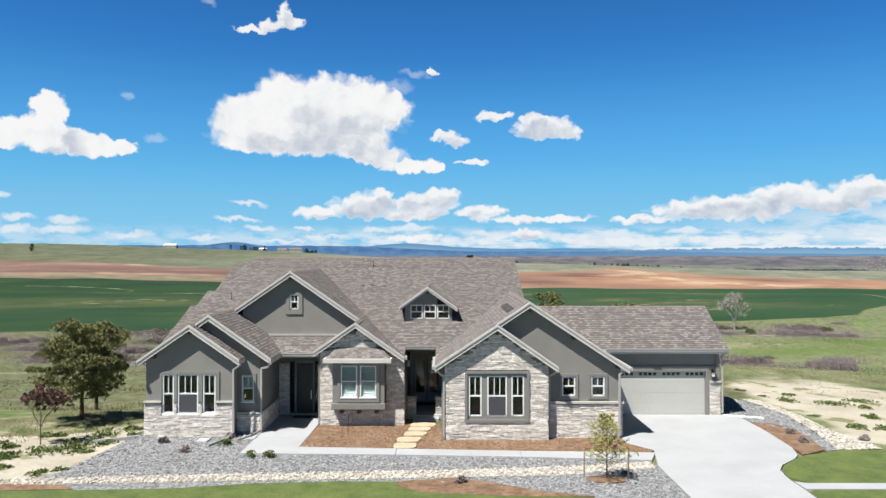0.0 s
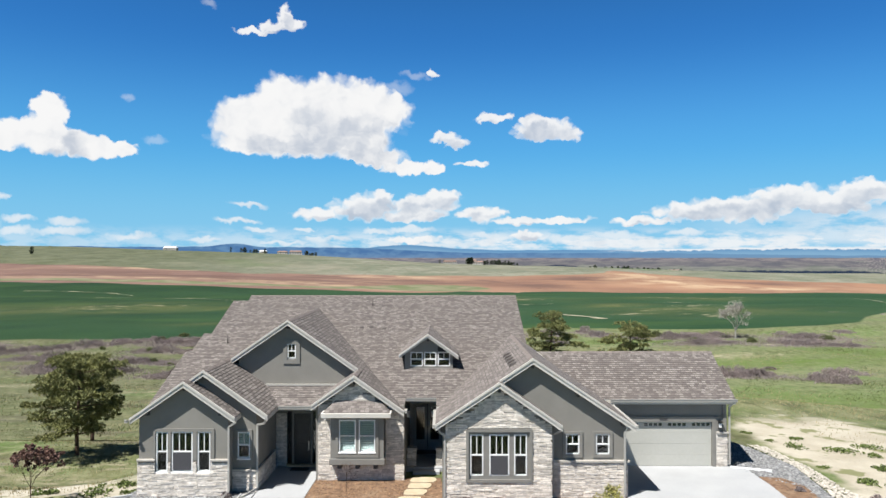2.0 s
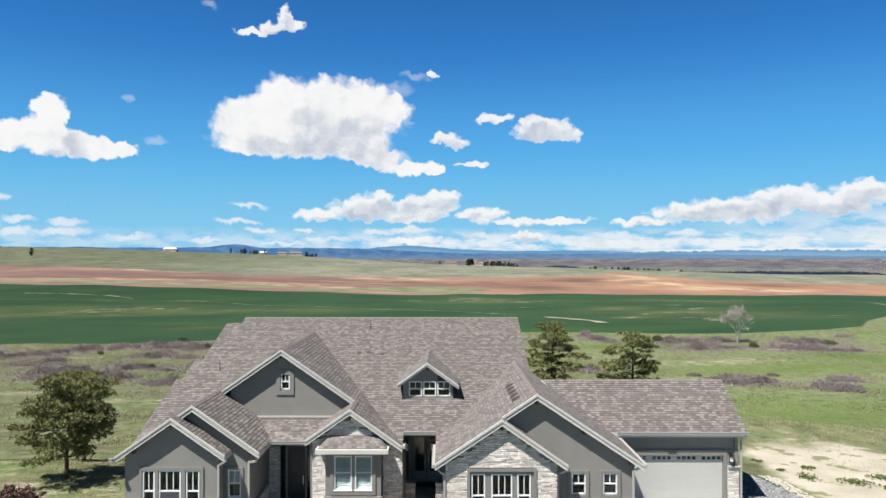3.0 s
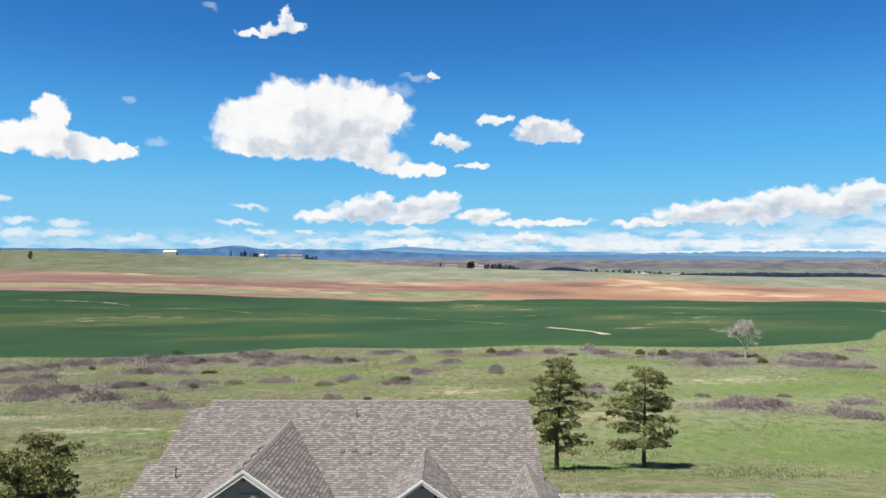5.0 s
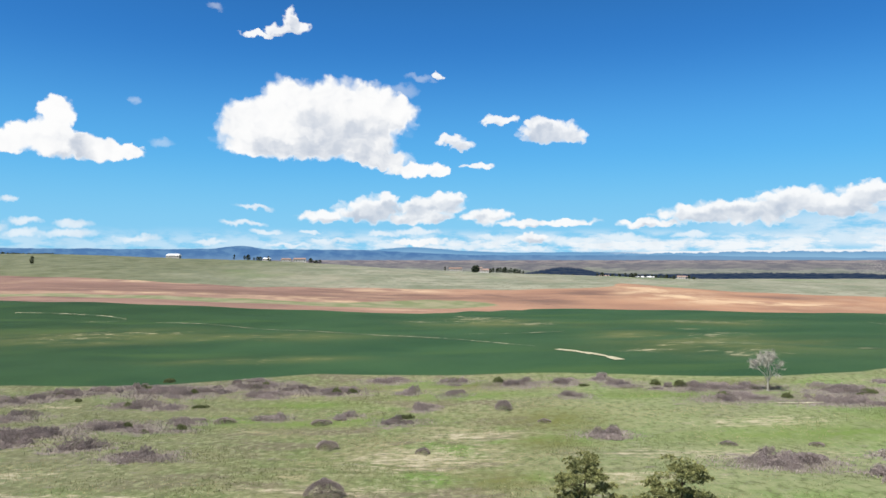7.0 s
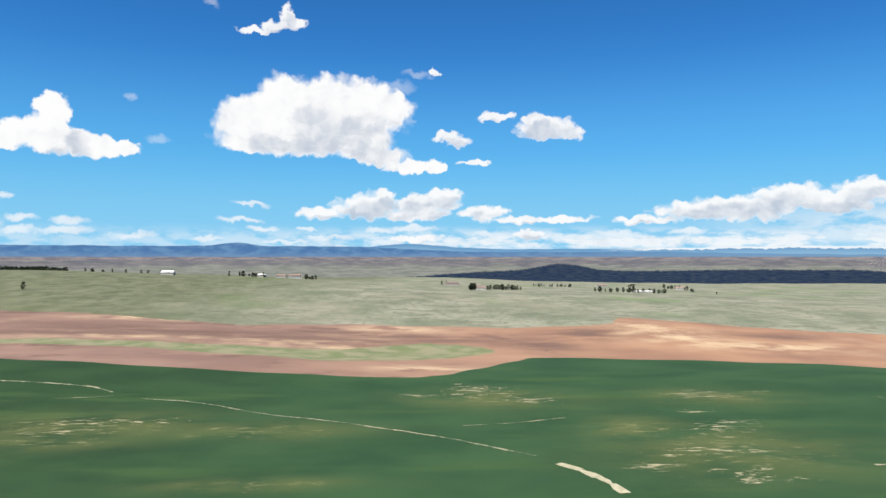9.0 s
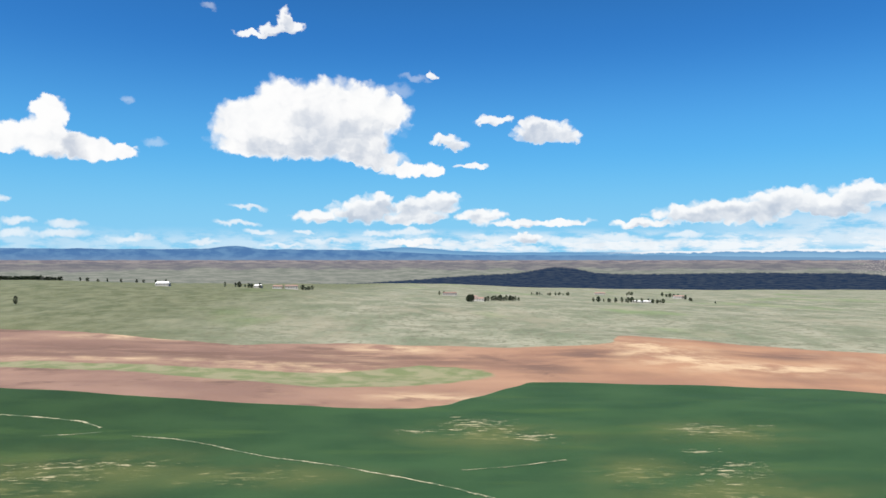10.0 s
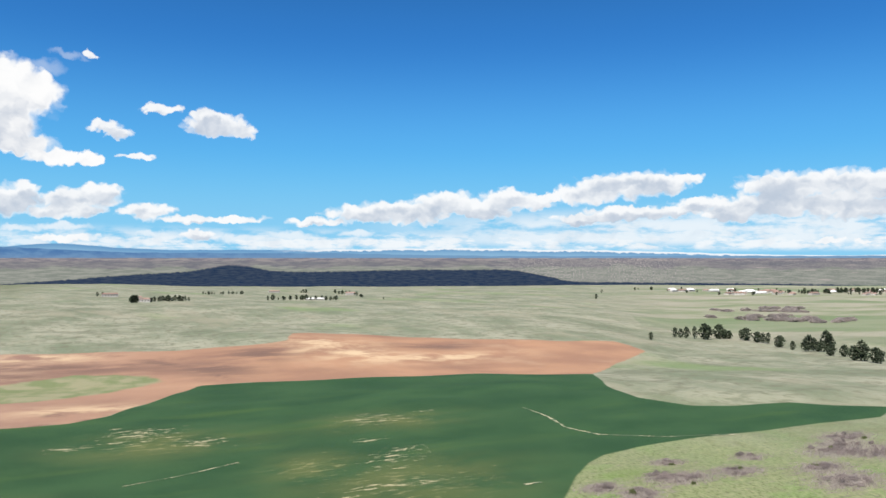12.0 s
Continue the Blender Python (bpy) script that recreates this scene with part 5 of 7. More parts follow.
hpart("threshold", block(-8.08, -6.4, 39.2, 39.5, 0.36, 0.48), FLAG)
hpart("door_mat", block(-7.75, -6.85, 38.5, 39.1, 0.392, 0.41), DARK_DOOR, None, "dark door mat")
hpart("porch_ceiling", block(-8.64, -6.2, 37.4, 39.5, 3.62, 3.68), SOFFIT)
hpart("wall", block(-6.2, -6.04, 37.12, 42.0, YARD - 0.3, 3.85), STUCCO)
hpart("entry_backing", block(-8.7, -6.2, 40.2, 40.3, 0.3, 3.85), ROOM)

# ---- gable over the entry (C)
hpart("wall", pieced_wall(-10.5, -4.6, 4.2, lambda x: C(x) - 0.2, 39.2, 39.2 + WIDE, [(-8.02, -7.59, 5.9, 6.67)], (-7.96,)), STUCCO)
window(-8.02, -7.59, 5.9, 6.67, 39.2, 2, sill=False)
surround(-8.24, -7.38, 5.64, 6.85, 39.2, 0.2)
corbel(-7.96, 38.91, 7.62)
hpart("flashing", block(-9.6, -5.2, 39.05, 39.19, 4.53, 4.62), GUTTER)

# ---- stone gable with the bay window (D)
cladding(-6.1, -1.95, YARD - 0.2, lambda x: min(D(x), C(x)) - 0.2 if x > -6.2 else 3.8, 37.1, [(-5.3, -2.85, 1.2, 3.65)], (-4.35,))
hpart("wall", pieced_wall(-6.04, -1.95, YARD - 0.3, lambda x: min(D(x), C(x)) - 0.25, 37.1, 37.1 + WIDE, [(-5.2, -2.95, 1.7, 3.5)], (-4.35,)), STUCCO)
bay_y = 36.55
pair = [(-5.02, -4.22, 1.83, 3.35), (-4.08, -3.3, 1.83, 3.35)]
hpart("bay_wall", pieced_wall(-5.42, -2.9, 1.25, lambda x: 3.62, bay_y, bay_y + 0.1, pair), TRIM_GREY)
hpart("bay_side", block(-5.42, -5.32, bay_y + 0.1, 37.07, 1.25, 3.62), TRIM_GREY), hpart("bay_side", block(-3.0, -2.9, bay_y + 0.1, 37.07, 1.25, 3.62), TRIM_GREY)
hpart("bay_floor", block(-5.32, -3.0, bay_y + 0.1, 37.07, 1.25, 1.33), TRIM_GREY)
for a, b, c, d in pair:
    window(a, b, c, d, bay_y, 1, blind=True)
surround(-5.18, -3.14, 1.58, 3.5, bay_y, 0.14)
hpart("bay_skirt", block(-5.48, -2.84, bay_y - 0.05, 37.07, 1.22, 1.52, bevel=0.02), TRIM_GREY)
for x in (-5.0, -4.15, -3.3):
    hpart("bay_bracket", block(x - 0.1, x + 0.1, bay_y + 0.05, 37.07, 1.02, 1.22, bevel=0.02), SOFFIT)
bm = bmesh.new()
v = [bm.verts.new(p) for p in ((-5.75, 36.2, 3.72), (-2.6, 36.2, 3.72), (-2.6, 37.06, 3.72), (-5.75, 37.06, 3.72), (-5.25, 37.06, 4.2), (-3.1, 37.06, 4.2))]
for f in ((0, 1, 5, 4), (1, 2, 5), (0, 4, 3), (0, 3, 2, 1), (2, 3, 4, 5)):
    bm.faces.new([v[k] for k in f])
uv = bm.loops.layers.uv.new("UVMap")
for f in bm.faces:
    for l in f.loops:
        l[uv].uv = (l.vert.co.x, l.vert.co.y * 1.2)
hpart("bay_roof", bm, SHINGLE)
hpart("bay_fascia", block(-5.82, -2.53, 36.12, 37.06, 3.52, 3.73, bevel=0.01), FASCIA)
corbel(-4.35, 36.81, 5.15)
hpart("wall", block(-2.11, -1.95, 37.26, 42.8, YARD - 0.3, 3.9), STUCCO)
gutter(-1.95, -0.42, 38.05, 4.14)

# ---- the courtyard entry with double doors
for x0, x1, side in ((-1.72, -0.98, 1), (-0.94, -0.2, -1)):
    ob = hpart("door", block(x0, x0 + 0.14, 42.7, 42.76, 0.47, 2.93), GREY_DOOR, None, "grey glazed entry door leaf")
    bm = block(x1 - 0.14, x1, 42.7, 42.76, 0.47, 2.93)
    block(x0 + 0.14, x1 - 0.14, 42.7, 42.76, 0.47, 0.95, bm), block(x0 + 0.14, x1 - 0.14, 42.7, 42.76, 2.78, 2.93, bm)
    hpart("door_rail", bm, GREY_DOOR, ob)
    hpart("pane", block(x0 + 0.14, x1 - 0.14, 42.72, 42.74, 0.95, 2.78), GLASS, ob).visible_shadow = False
    hx = x1 - 0.05 if side > 0 else x0 + 0.05
    hpart("handle", beam((hx, 42.64, 1.35), (hx, 42.64, 1.6), 0.035), BRASS, ob)
bm = block(-1.95, -1.74, 42.66, 42.85, 0.4, 3.3)
block(-0.18, 0.1, 42.66, 42.85, 0.4, 3.3, bm), block(-1.74, -0.18, 42.66, 42.85, 2.95, 3.3, bm)
hpart("door_frame", bm, GREY_DOOR)
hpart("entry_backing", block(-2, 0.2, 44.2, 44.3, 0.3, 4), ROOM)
hpart("wall", block(-2.0, 0.2, 42.7, 42.86, 3.3, 6.0), STUCCO)
hpart("porch_floor", block(-1.95, 0.0, 38.85, 42.7, YARD - 0.2, 0.47, bevel=0.015), CONCRETE)
hpart("porch_step", block(-1.6, -0.25, 38.3, 38.85, YARD - 0.2, 0.41, bevel=0.015), CONCRETE)
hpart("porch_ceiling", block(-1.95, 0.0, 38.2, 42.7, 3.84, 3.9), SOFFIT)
hpart("door_mat", block(-1.5, -0.4, 41.4, 42.2, 0.472, 0.49), material("coir_mat", (0.075, 0.0675, 0.06), (0.12, 0.1125, 0.0975), 20, 0.95, 0.3), None, "dark door mat")
for x0, x1 in ((-1.93, -1.45), (-0.45, -0.02)):
    hpart("pony_wall", block(x0 + 0.03, x1 - 0.03, 39.2, 39.5, YARD - 0.2, 1.3), JOINT)
    cladding(x0, x1, YARD - 0.2, lambda x: 1.3, 39.2)
    hpart("stone_cap_course", block(x0 - 0.03, x1 + 0.03, 39.05, 39.55, 1.3, 1.38, bevel=0.01), CAP)
hpart("wall", block(-0.12, 0.04, 34.26, 42.8, YARD - 0.3, 3.8), STUCCO)

# ---- stone gable with the large window (E)
trio = [(1.11, 1.69, 1.43, 3.25), (1.95, 2.83, 1.43, 3.25), (3.04, 3.61, 1.43, 3.25)]
cladding(0.02, 4.72, YARD - 0.25, lambda x: E_(x) - 0.2, 34.1, [(0.96, 3.82, 1.21, 3.45)], (2.39,))
hpart("wall", pieced_wall(0.05, 4.7, YARD - 0.3, lambda x: E_(x) - 0.22, 34.1, 34.1 + WIDE, [(0.98, 3.8, 1.23, 3.43)], (2.39,)), STUCCO)
hpart("window_panel", pieced_wall(0.98, 3.8, 1.23, lambda x: 3.43, 34.05, 34.12, trio), TRIM_GREY)
for a, b, c, d in trio:
    window(a, b, c, d, 34.05, 3 if b - a > 0.8 else 2, sill=False, screen=b - a > 0.8)
surround(0.93, 3.85, 1.16, 3.48, 34.06, 0.12, 0.09)
hpart("wall", block(4.56, 4.72, 34.26, 34.5, YARD - 0.3, 3.7), STUCCO)
corbel(2.39, 33.81, 5.3)
downspout([(-0.36, 33.85, 3.6), (-0.2, 33.9, 3.35), (-0.02, 34.0, 3.25), (-0.02, 34.0, 0.5)])
hpart("side_gutter", block(-0.55, -0.425, 33.8, 37.25, 3.56, 3.7), GUTTER), hpart("side_gutter", block(-1.945, -1.82, 36.8, 37.25, 3.6, 3.74), GUTTER)
downspout([(5.1, 33.75, 3.5), (4.85, 34.0, 3.3), (4.79, 34.3, 3.2), (4.79, 34.36, 0.5)])

# ---- wide gable beside the garage (F)
small = [(5.39, 6.0, 2.26, 3.16), (6.73, 7.34, 2.26, 3.16)]
hpart("wall", pieced_wall(1.0, 8.08, YARD - 0.3, lambda x: F_(x) - 0.2, 34.5, 34.5 + WIDE, [(1.0, 4.6, 0.0, 3.5)] + small, (3.9,)), STUCCO)
for a, b, c, d in small:
    window(a, b, c, d, 34.5, 2, sill=False)
    surround(a - 0.13, b + 0.13, c - 0.13, d + 0.13, 34.5, 0.115)
cladding(4.74, 8.14, YARD - 0.25, lambda x: 1.93, 34.5)
hpart("stone_cap_course", block(4.74, 8.2, 34.36, 34.50, 1.93, 2.02), CAP)
corbel(3.9, 34.21, 6.3)
for x in (5.9, 7.9):
    corbel(x, 34.21, F_(x) - 0.22)
hpart("wall", block(7.92, 8.08, 34.66, 39.4, YARD - 0.3, 3.75), STUCCO)
cladding(34.5, 39.3, YARD - 0.25, lambda x: 1.93, 8.08, axis="y")
downspout([(8.35, 34.25, 3.5), (8.15, 34.27, 3.4), (7.98, 34.32, 3.3), (7.98, 34.32, 0.55)])
hpart("side_gutter", block(8.435, 8.56, 34.2, 39.0, 3.45, 3.6), GUTTER)

# ---- garage
hpart("wall", pieced_wall(8.08, 14.35, YARD - 0.3, lambda x: 3.85, 39.4, 39.4 + WIDE, [(8.78, 13.65, YARD - 0.3, 2.66)]), STUCCO)
hpart("garage_surround", block(8.62, 13.83, 39.32, 39.40, 2.66, 2.93), TRIM_GREY)
hpart("garage_surround", block(13.65, 13.83, 39.32, 39.40, YARD + 0.06, 2.66), TRIM_GREY), hpart("garage_surround", block(8.62, 8.78, 39.32, 39.40, YARD + 0.06, 2.66), TRIM_GREY)
door = hpart("garage_door", block(8.78, 13.65, 39.50, 39.55, YARD + 0.06, 2.66), GARAGE_PAINT, None, "pale grey-green sectional garage door")
high = (2.66 - YARD - 0.06) / 4
for k in range(4):
    z = YARD + 0.06 + k * high
    hpart("door_section", block(8.8, 13.63, 39.465, 39.498, z + 0.0015, z + high - 0.0015, bevel=0.002), GARAGE_PAINT, door)
for g in range(4):
    for k in range(4):
        x = 8.98 + g * 1.22 + k * 0.245
        hpart("pane", block(x, x + 0.17, 39.452, 39.462, 2.42, 2.58), GLASS, door)
        # dark sheet added behind each pane, for an unlit garage
        hpart("pane_backing", block(x + 0.005, x + 0.165, 39.4625, 39.4648, 2.425, 2.575), NUMBER_BAR, door)
hpart("wall_panel", block(13.83, 14.38, 39.345, 39.398, 2.12, 2.95), TRIM_GREY)
cladding(13.84, 14.42, YARD - 0.2, lambda x: 2.08, 39.4)
hpart("stone_cap_course", block(13.84, 14.45, 39.24, 39.40, 2.08, 2.16), CAP)
hpart("wall", block(14.19, 14.35, 39.56, 46.3, YARD - 0.3, 3.85), STUCCO)
cladding(39.4, 46.3, YARD - 0.25, lambda x: 1.3, 14.35, axis="y")
hpart("wall", slab([(14.19, 39.3), (14.35, 39.3), (14.35, 42.6), (14.19, 42.6)], lambda x, y: EAVE + 0.566 * (y - 39.1) - 0.2, 1.6), STUCCO)
gutter(8.4, 14.8, 39.1, 3.87)
hpart("fascia", block(8.4, 14.75, 39.06, 39.098, 3.6, 3.84), FASCIA)
downspout([(14.65, 39.05, 3.72), (14.5, 39.2, 3.5), (14.5, 39.3, 3.4), (14.5, 39.3, 0.5)])
hpart("number_plate", block(10.95, 11.35, 39.30, 39.319, 2.76, 2.86), NUMBER_BAR)
for x, y in ((14.0, 39.32), (8.2, 39.0)):
    ob = hpart("wall_lamp", block(x - 0.07, x + 0.07, y - 0.02, y, 2.3, 2.75), BLACK_METAL, None, "black wall lantern")
    hpart("lamp_roof", block(x - 0.11, x + 0.11, y - 0.24, y - 0.02, 2.68, 2.73, bevel=0.01), BLACK_METAL, ob)
    hpart("lamp_glass", block(x - 0.055, x + 0.055, y - 0.17, y - 0.05, 2.40, 2.60), WHITE, ob)
    hpart("lamp_cage", block(x - 0.07, x + 0.07, y - 0.19, y - 0.04, 2.34, 2.40), BLACK_METAL, ob)
for x in (-1.85, -0.62):
    ob = hpart("wall_lamp", block(x - 0.06, x + 0.06, 39.2, 39.23, 2.95, 3.35), BLACK_METAL, None, "small entry lantern")
    hpart("lamp_glass", block(x - 0.06, x + 0.06, 39.05, 39.19, 2.95, 3.25), WHITE, ob)

# ---- dormer
dorm = tent(-0.89, 7.0, 0.71)
roof([(-2.42, 40.6), (-0.89, 40.6), (-0.89, 46.3), (-2.42, 42.9)], dorm, "y", thick=0.14)
roof([(-0.89, 40.6), (0.72, 40.6), (0.72, 42.9), (-0.89, 46.3)], dorm, "y", thick=0.14)
rake(-2.42, dorm(-2.42), -0.89, 7.0, 40.6, 0.2), rake(-0.89, 7.0, 0.72, dorm(0.72), 40.6, 0.2)
row3 = [(-1.83, -1.17, 5.27, 6.03), (-1.1, -0.45, 5.27, 6.03), (-0.38, 0.28, 5.27, 6.03)]
hpart("dormer_wall", pieced_wall(-2.13, 0.42, 4.9, lambda x: dorm(x) - 0.14, 40.85, 40.97, row3, (-0.89,)), TRIM_GREY)
hpart("dormer_cheek", block(-2.13, -2.03, 40.97, 44, 4.8, 6.1), TRIM_GREY), hpart("dormer_cheek", block(0.32, 0.42, 40.97, 44, 4.8, 6.1), TRIM_GREY)
for a, b, c, d in row3:
    window(a, b, c, d, 40.85, 2, sill=False)
corbel(-0.89, 40.61, 6.8)
# dark sheet added behind the dormer panes as its unlit inside
hpart("dormer_backing", block(-2.03, 0.32, 41.6, 41.65, 5.0, 6.2), NUMBER_BAR)

# ---- rear walls that close the house
hpart("wall", block(-13.74, 4.4, 59.8, 60, YARD - 4, 5.0), STUCCO), hpart("wall", block(4.24, 4.4, 42, 59.8, YARD - 4, 5.2), STUCCO)
for ya, yb in ((41.5, 50.3), (50.3, 59.9)):
    hpart("gable_end", slab([(4.24, ya), (4.4, ya), (4.4, yb), (4.24, yb)], lambda x, y: 8.55 - 0.3615 * abs(y - 50.3) - 0.2, 2.0), STUCCO)
hpart("gable_end", slab([(-12.6, 41.5), (-12.44, 41.5), (-12.44, 50.3), (-12.6, 50.3)], lambda x, y: main_top(x, y) - 0.2, 3.0), STUCCO)
hpart("gable_end", slab([(-12.6, 50.3), (-12.44, 50.3), (-12.44, 59.8), (-12.6, 59.8)], lambda x, y: 8.55 - 0.3615 * (y - 50.3) - 0.2, 3.0), STUCCO)
hpart("wall", block(4.4, 14.2, 46.1, 46.3, YARD - 2, 3.85), STUCCO)
hpart("foundation", block(-13.5, 4.2, 47, 59.5, -6, YARD - 0.02), CONCRETE)

# ---- added dark walls and floors that stand in for unlit rooms behind the windows
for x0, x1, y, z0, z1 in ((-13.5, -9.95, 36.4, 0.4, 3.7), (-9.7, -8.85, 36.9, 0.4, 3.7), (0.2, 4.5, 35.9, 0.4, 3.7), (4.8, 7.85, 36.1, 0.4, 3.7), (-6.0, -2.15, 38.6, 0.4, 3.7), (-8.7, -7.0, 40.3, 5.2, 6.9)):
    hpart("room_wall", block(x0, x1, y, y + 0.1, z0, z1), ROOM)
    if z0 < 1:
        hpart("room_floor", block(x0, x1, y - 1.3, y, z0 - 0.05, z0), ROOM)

# ---- splash blocks under the downspouts
for x, y in ((-10.9, 34.0), (-8.9, 34.5)):
    bm = block(x - 0.32, x + 0.32, y - 0.35, y + 0.35, YARD, YARD + 0.05)
    block(x - 0.32, x - 0.26, y - 0.35, y + 0.35, YARD + 0.05, YARD + 0.09, bm), block(x + 0.26, x + 0.32, y - 0.35, y + 0.35, YARD + 0.05, YARD + 0.09, bm)
    tagged(part("splash_block", bm, CONCRETE), "pale concrete splash block under a downspout", "splash block")
bm = beam((14.5, 39.2, YARD + 0.07), (16.3, 38.5, YARD + 0.07), 0.1)
tagged(part("drain_pipe", bm, WHITE), "white drain extension lying on the gravel", "drain pipe")
bm = beam((-14.0, 34.6, YARD + 0.05), (-17.5, 33.4, YARD - 0.1), 0.12)
tagged(part("drain_pipe", bm, CONCRETE), "pale edging strip between gravel and sand", "edging")

# ---- roof vents and pipes
for x, y in ((-4.57, 48.65), (-12.37, 43.73)):
    bm = bmesh.new()
    tube(bm, (x, y, main_top(x, y) - 0.1), (x, y, main_top(x, y) + 0.42), 0.035, 0.035, 10)
    tube(bm, (x, y, main_top(x, y) + 0.42), (x, y, main_top(x, y) + 0.45), 0.05, 0.05, 10)
    hpart("vent_pipe", bm, PIPE, None, "", True)
for x, y in ((-4.93, 45.69), (-4.36, 45.76), (-3.59, 45.56)):
    z = main_top(x, y)
    bm = bmesh.new()
    hexa(bm, [(x - 0.13, y - 0.15, z - 0.1), (x + 0.13, y - 0.15, z - 0.1), (x + 0.13, y + 0.15, z), (x - 0.13, y + 0.15, z), (x - 0.1, y - 0.12, z + 0.05), (x + 0.1, y - 0.12, z + 0.05), (x + 0.1, y + 0.15, z + 0.1), (x - 0.1, y + 0.15, z + 0.1)])
    hpart("roof_vent", bm, PIPE)
for k in range(5):
    x, y = 3.15, 35.7 + k * 0.85
    z = F_(x)
    bm = bmesh.new()
    hexa(bm, [(x - 0.2, y - 0.16, z - 0.15), (x + 0.2, y - 0.16, z), (x + 0.2, y + 0.16, z), (x - 0.2, y + 0.16, z - 0.15), (x - 0.16, y - 0.14, z + 0.05), (x + 0.14, y - 0.14, z + 0.17), (x + 0.14, y + 0.14, z + 0.17), (x - 0.16, y + 0.14, z + 0.05)])
    hpart("roof_vent", bm, PIPE)
for y in (39.6, 40.9, 42.2, 43.4):
    x = -8.3
    z = C(x)
    bm = bmesh.new()
    hexa(bm, [(x - 0.2, y - 0.16, z - 0.15), (x + 0.2, y - 0.16, z), (x + 0.2, y + 0.16, z), (x - 0.2, y + 0.16, z - 0.15), (x - 0.16, y - 0.14, z + 0.03), (x + 0.14, y - 0.14, z + 0.15), (x + 0.14, y + 0.14, z + 0.15), (x - 0.16, y + 0.14, z + 0.03)])
    hpart("roof_vent", bm, PIPE)
bm = block(-4.6, -4.3, 52.8, 53.1, 7.2, 8.05)
block(-4.67, -4.23, 52.73, 53.17, 8.05, 8.2, bm)
hpart("flue", bm, BLACK_METAL)

# ---------------------------------------------------------------- plants
def spray(out, faces, at, aim, count, length, width, rng, spread=1.0):
    """Thin pointed leaves that radiate from a spot."""
    for _ in range(count):
        d = Vector((rng.gauss(0, 1), rng.gauss(0, 1), rng.gauss(0, 0.8))) * spread + Vector(aim)
        if d.length < 1e-3:
            continue
        d.normalize()
        side = d.cross(Vector((rng.gauss(0, 1), rng.gauss(0, 1), rng.gauss(0, 1)))).normalized() * width * rng.uniform(0.6, 1.2)
        tip = at + d * length * rng.uniform(0.6, 1.15)
        k = len(out)
        out += [tuple(at + d * length * 0.05 - side * 0.4), tuple(at + d * length * 0.45 + side), tuple(tip), tuple(at + d * length * 0.5 - side)]
        faces.append((k, k + 1, k + 2, k + 3))


def raw_mesh(name, verts, faces, mat):
    me = bpy.data.meshes.new(name)
    me.from_pydata(verts, [], faces)
    me.materials.append(mat)
    return me


def pine(at, tall, wide, seed, label, bare=0.28, lean=0.0, blades=26):
    rng = random.Random(seed)
    tree = thing("pine_tree", label, "tree", at)
    bm = bmesh.new()
    knots = [Vector((lean * (k / 8) ** 2 + rng.uniform(-0.06, 0.06) * tall * 0.08, rng.uniform(-0.05, 0.05) * tall * 0.08, tall * 0.97 * k / 8 - (0.3 if k == 0 else 0))) for k in range(9)]
    thick = tall * 0.02
    for k in range(8):
        tube(bm, knots[k], knots[k + 1], thick * (1.15 - k / 8), thick * (1.15 - (k + 1) / 8) + 0.01, 8)
    verts, faces = [], []
    limbs = int(26 + tall * 1.3)
    for k in range(limbs):
        u = bare + (1 - bare) * (k + rng.random()) / limbs
        i = min(int(u * 8), 7)
        root = knots[i].lerp(knots[i + 1], u * 8 - i)
        # an uneven crown, broad to near its top
        q = (u - bare) / (1 - bare)
        body = (0.62 + 0.38 * math.sin(min(1, q / 0.3) * math.pi / 2)) * (1 - 0.78 * q ** 2.4)
        reach = wide / 2 * body * rng.choice((0.5, 0.75, 0.9, 1.02, 1.15))
        a = k * 2.4 + rng.uniform(-0.5, 0.5)
        rise = rng.uniform(-0.10, 0.28) + 0.25 * (u - 0.5)
        end = root + Vector((math.cos(a) * reach, math.sin(a) * reach, reach * rise))
        if reach > 0.25:
            tube(bm, root, end, thick * 0.30 * (1.1 - u) + 0.02, 0.012, 5)
        # flat pads of needles, open between
        for p in range(max(2, int(reach / (wide * 0.10)))):
            v = 0.50 + 0.55 * (p + rng.random()) / max(2, int(reach / (wide * 0.10)))
            r = wide * rng.uniform(0.06, 0.115)
            spot = root.lerp(end, v) + Vector((rng.gauss(0, r * 0.7), rng.gauss(0, r * 0.7), rng.gauss(0, r * 0.2)))
            for _ in range(27):
                b, c = rng.uniform(0, math.tau), math.sqrt(rng.random())
                dome = math.sqrt(1 - c * c)
                at_ = spot + Vector((math.cos(b) * c * r, math.sin(b) * c * r, rng.uniform(-0.25, 1.0) * dome * r * 0.55))
                spray(verts, faces, at_, (math.cos(b) * c * 0.6, math.sin(b) * c * 0.6, 0.6), blades // 2, wide * 0.036, wide * 0.0052, rng)
    part("trunk", bm, BARK, tree, "", True)
    part("crown", raw_mesh("crown", verts, faces, NEEDLES), NEEDLES, tree, "olive-green needle crown with gaps")
    return tree


def on_ground(x, y, sink=0.0):
    return (x, y, float(ground_height(x, y)) - sink)


pine(on_ground(14.4, 106.0, 0.2), 14.3, 9.6, 5, "tall olive-green pine with an uneven crown on the slope", 0.22, 0.8)
pine(on_ground(27.0, 111.0, 0.2), 13.6, 9.8, 8, "broad olive-green pine standing on the meadow slope", 0.2, 0.3)
pine(on_ground(-27.7, 57.6, 0.2), 7.5, 7.8, 12, "olive-green pine with a dark trunk beside the house", 0.24, 0.3)
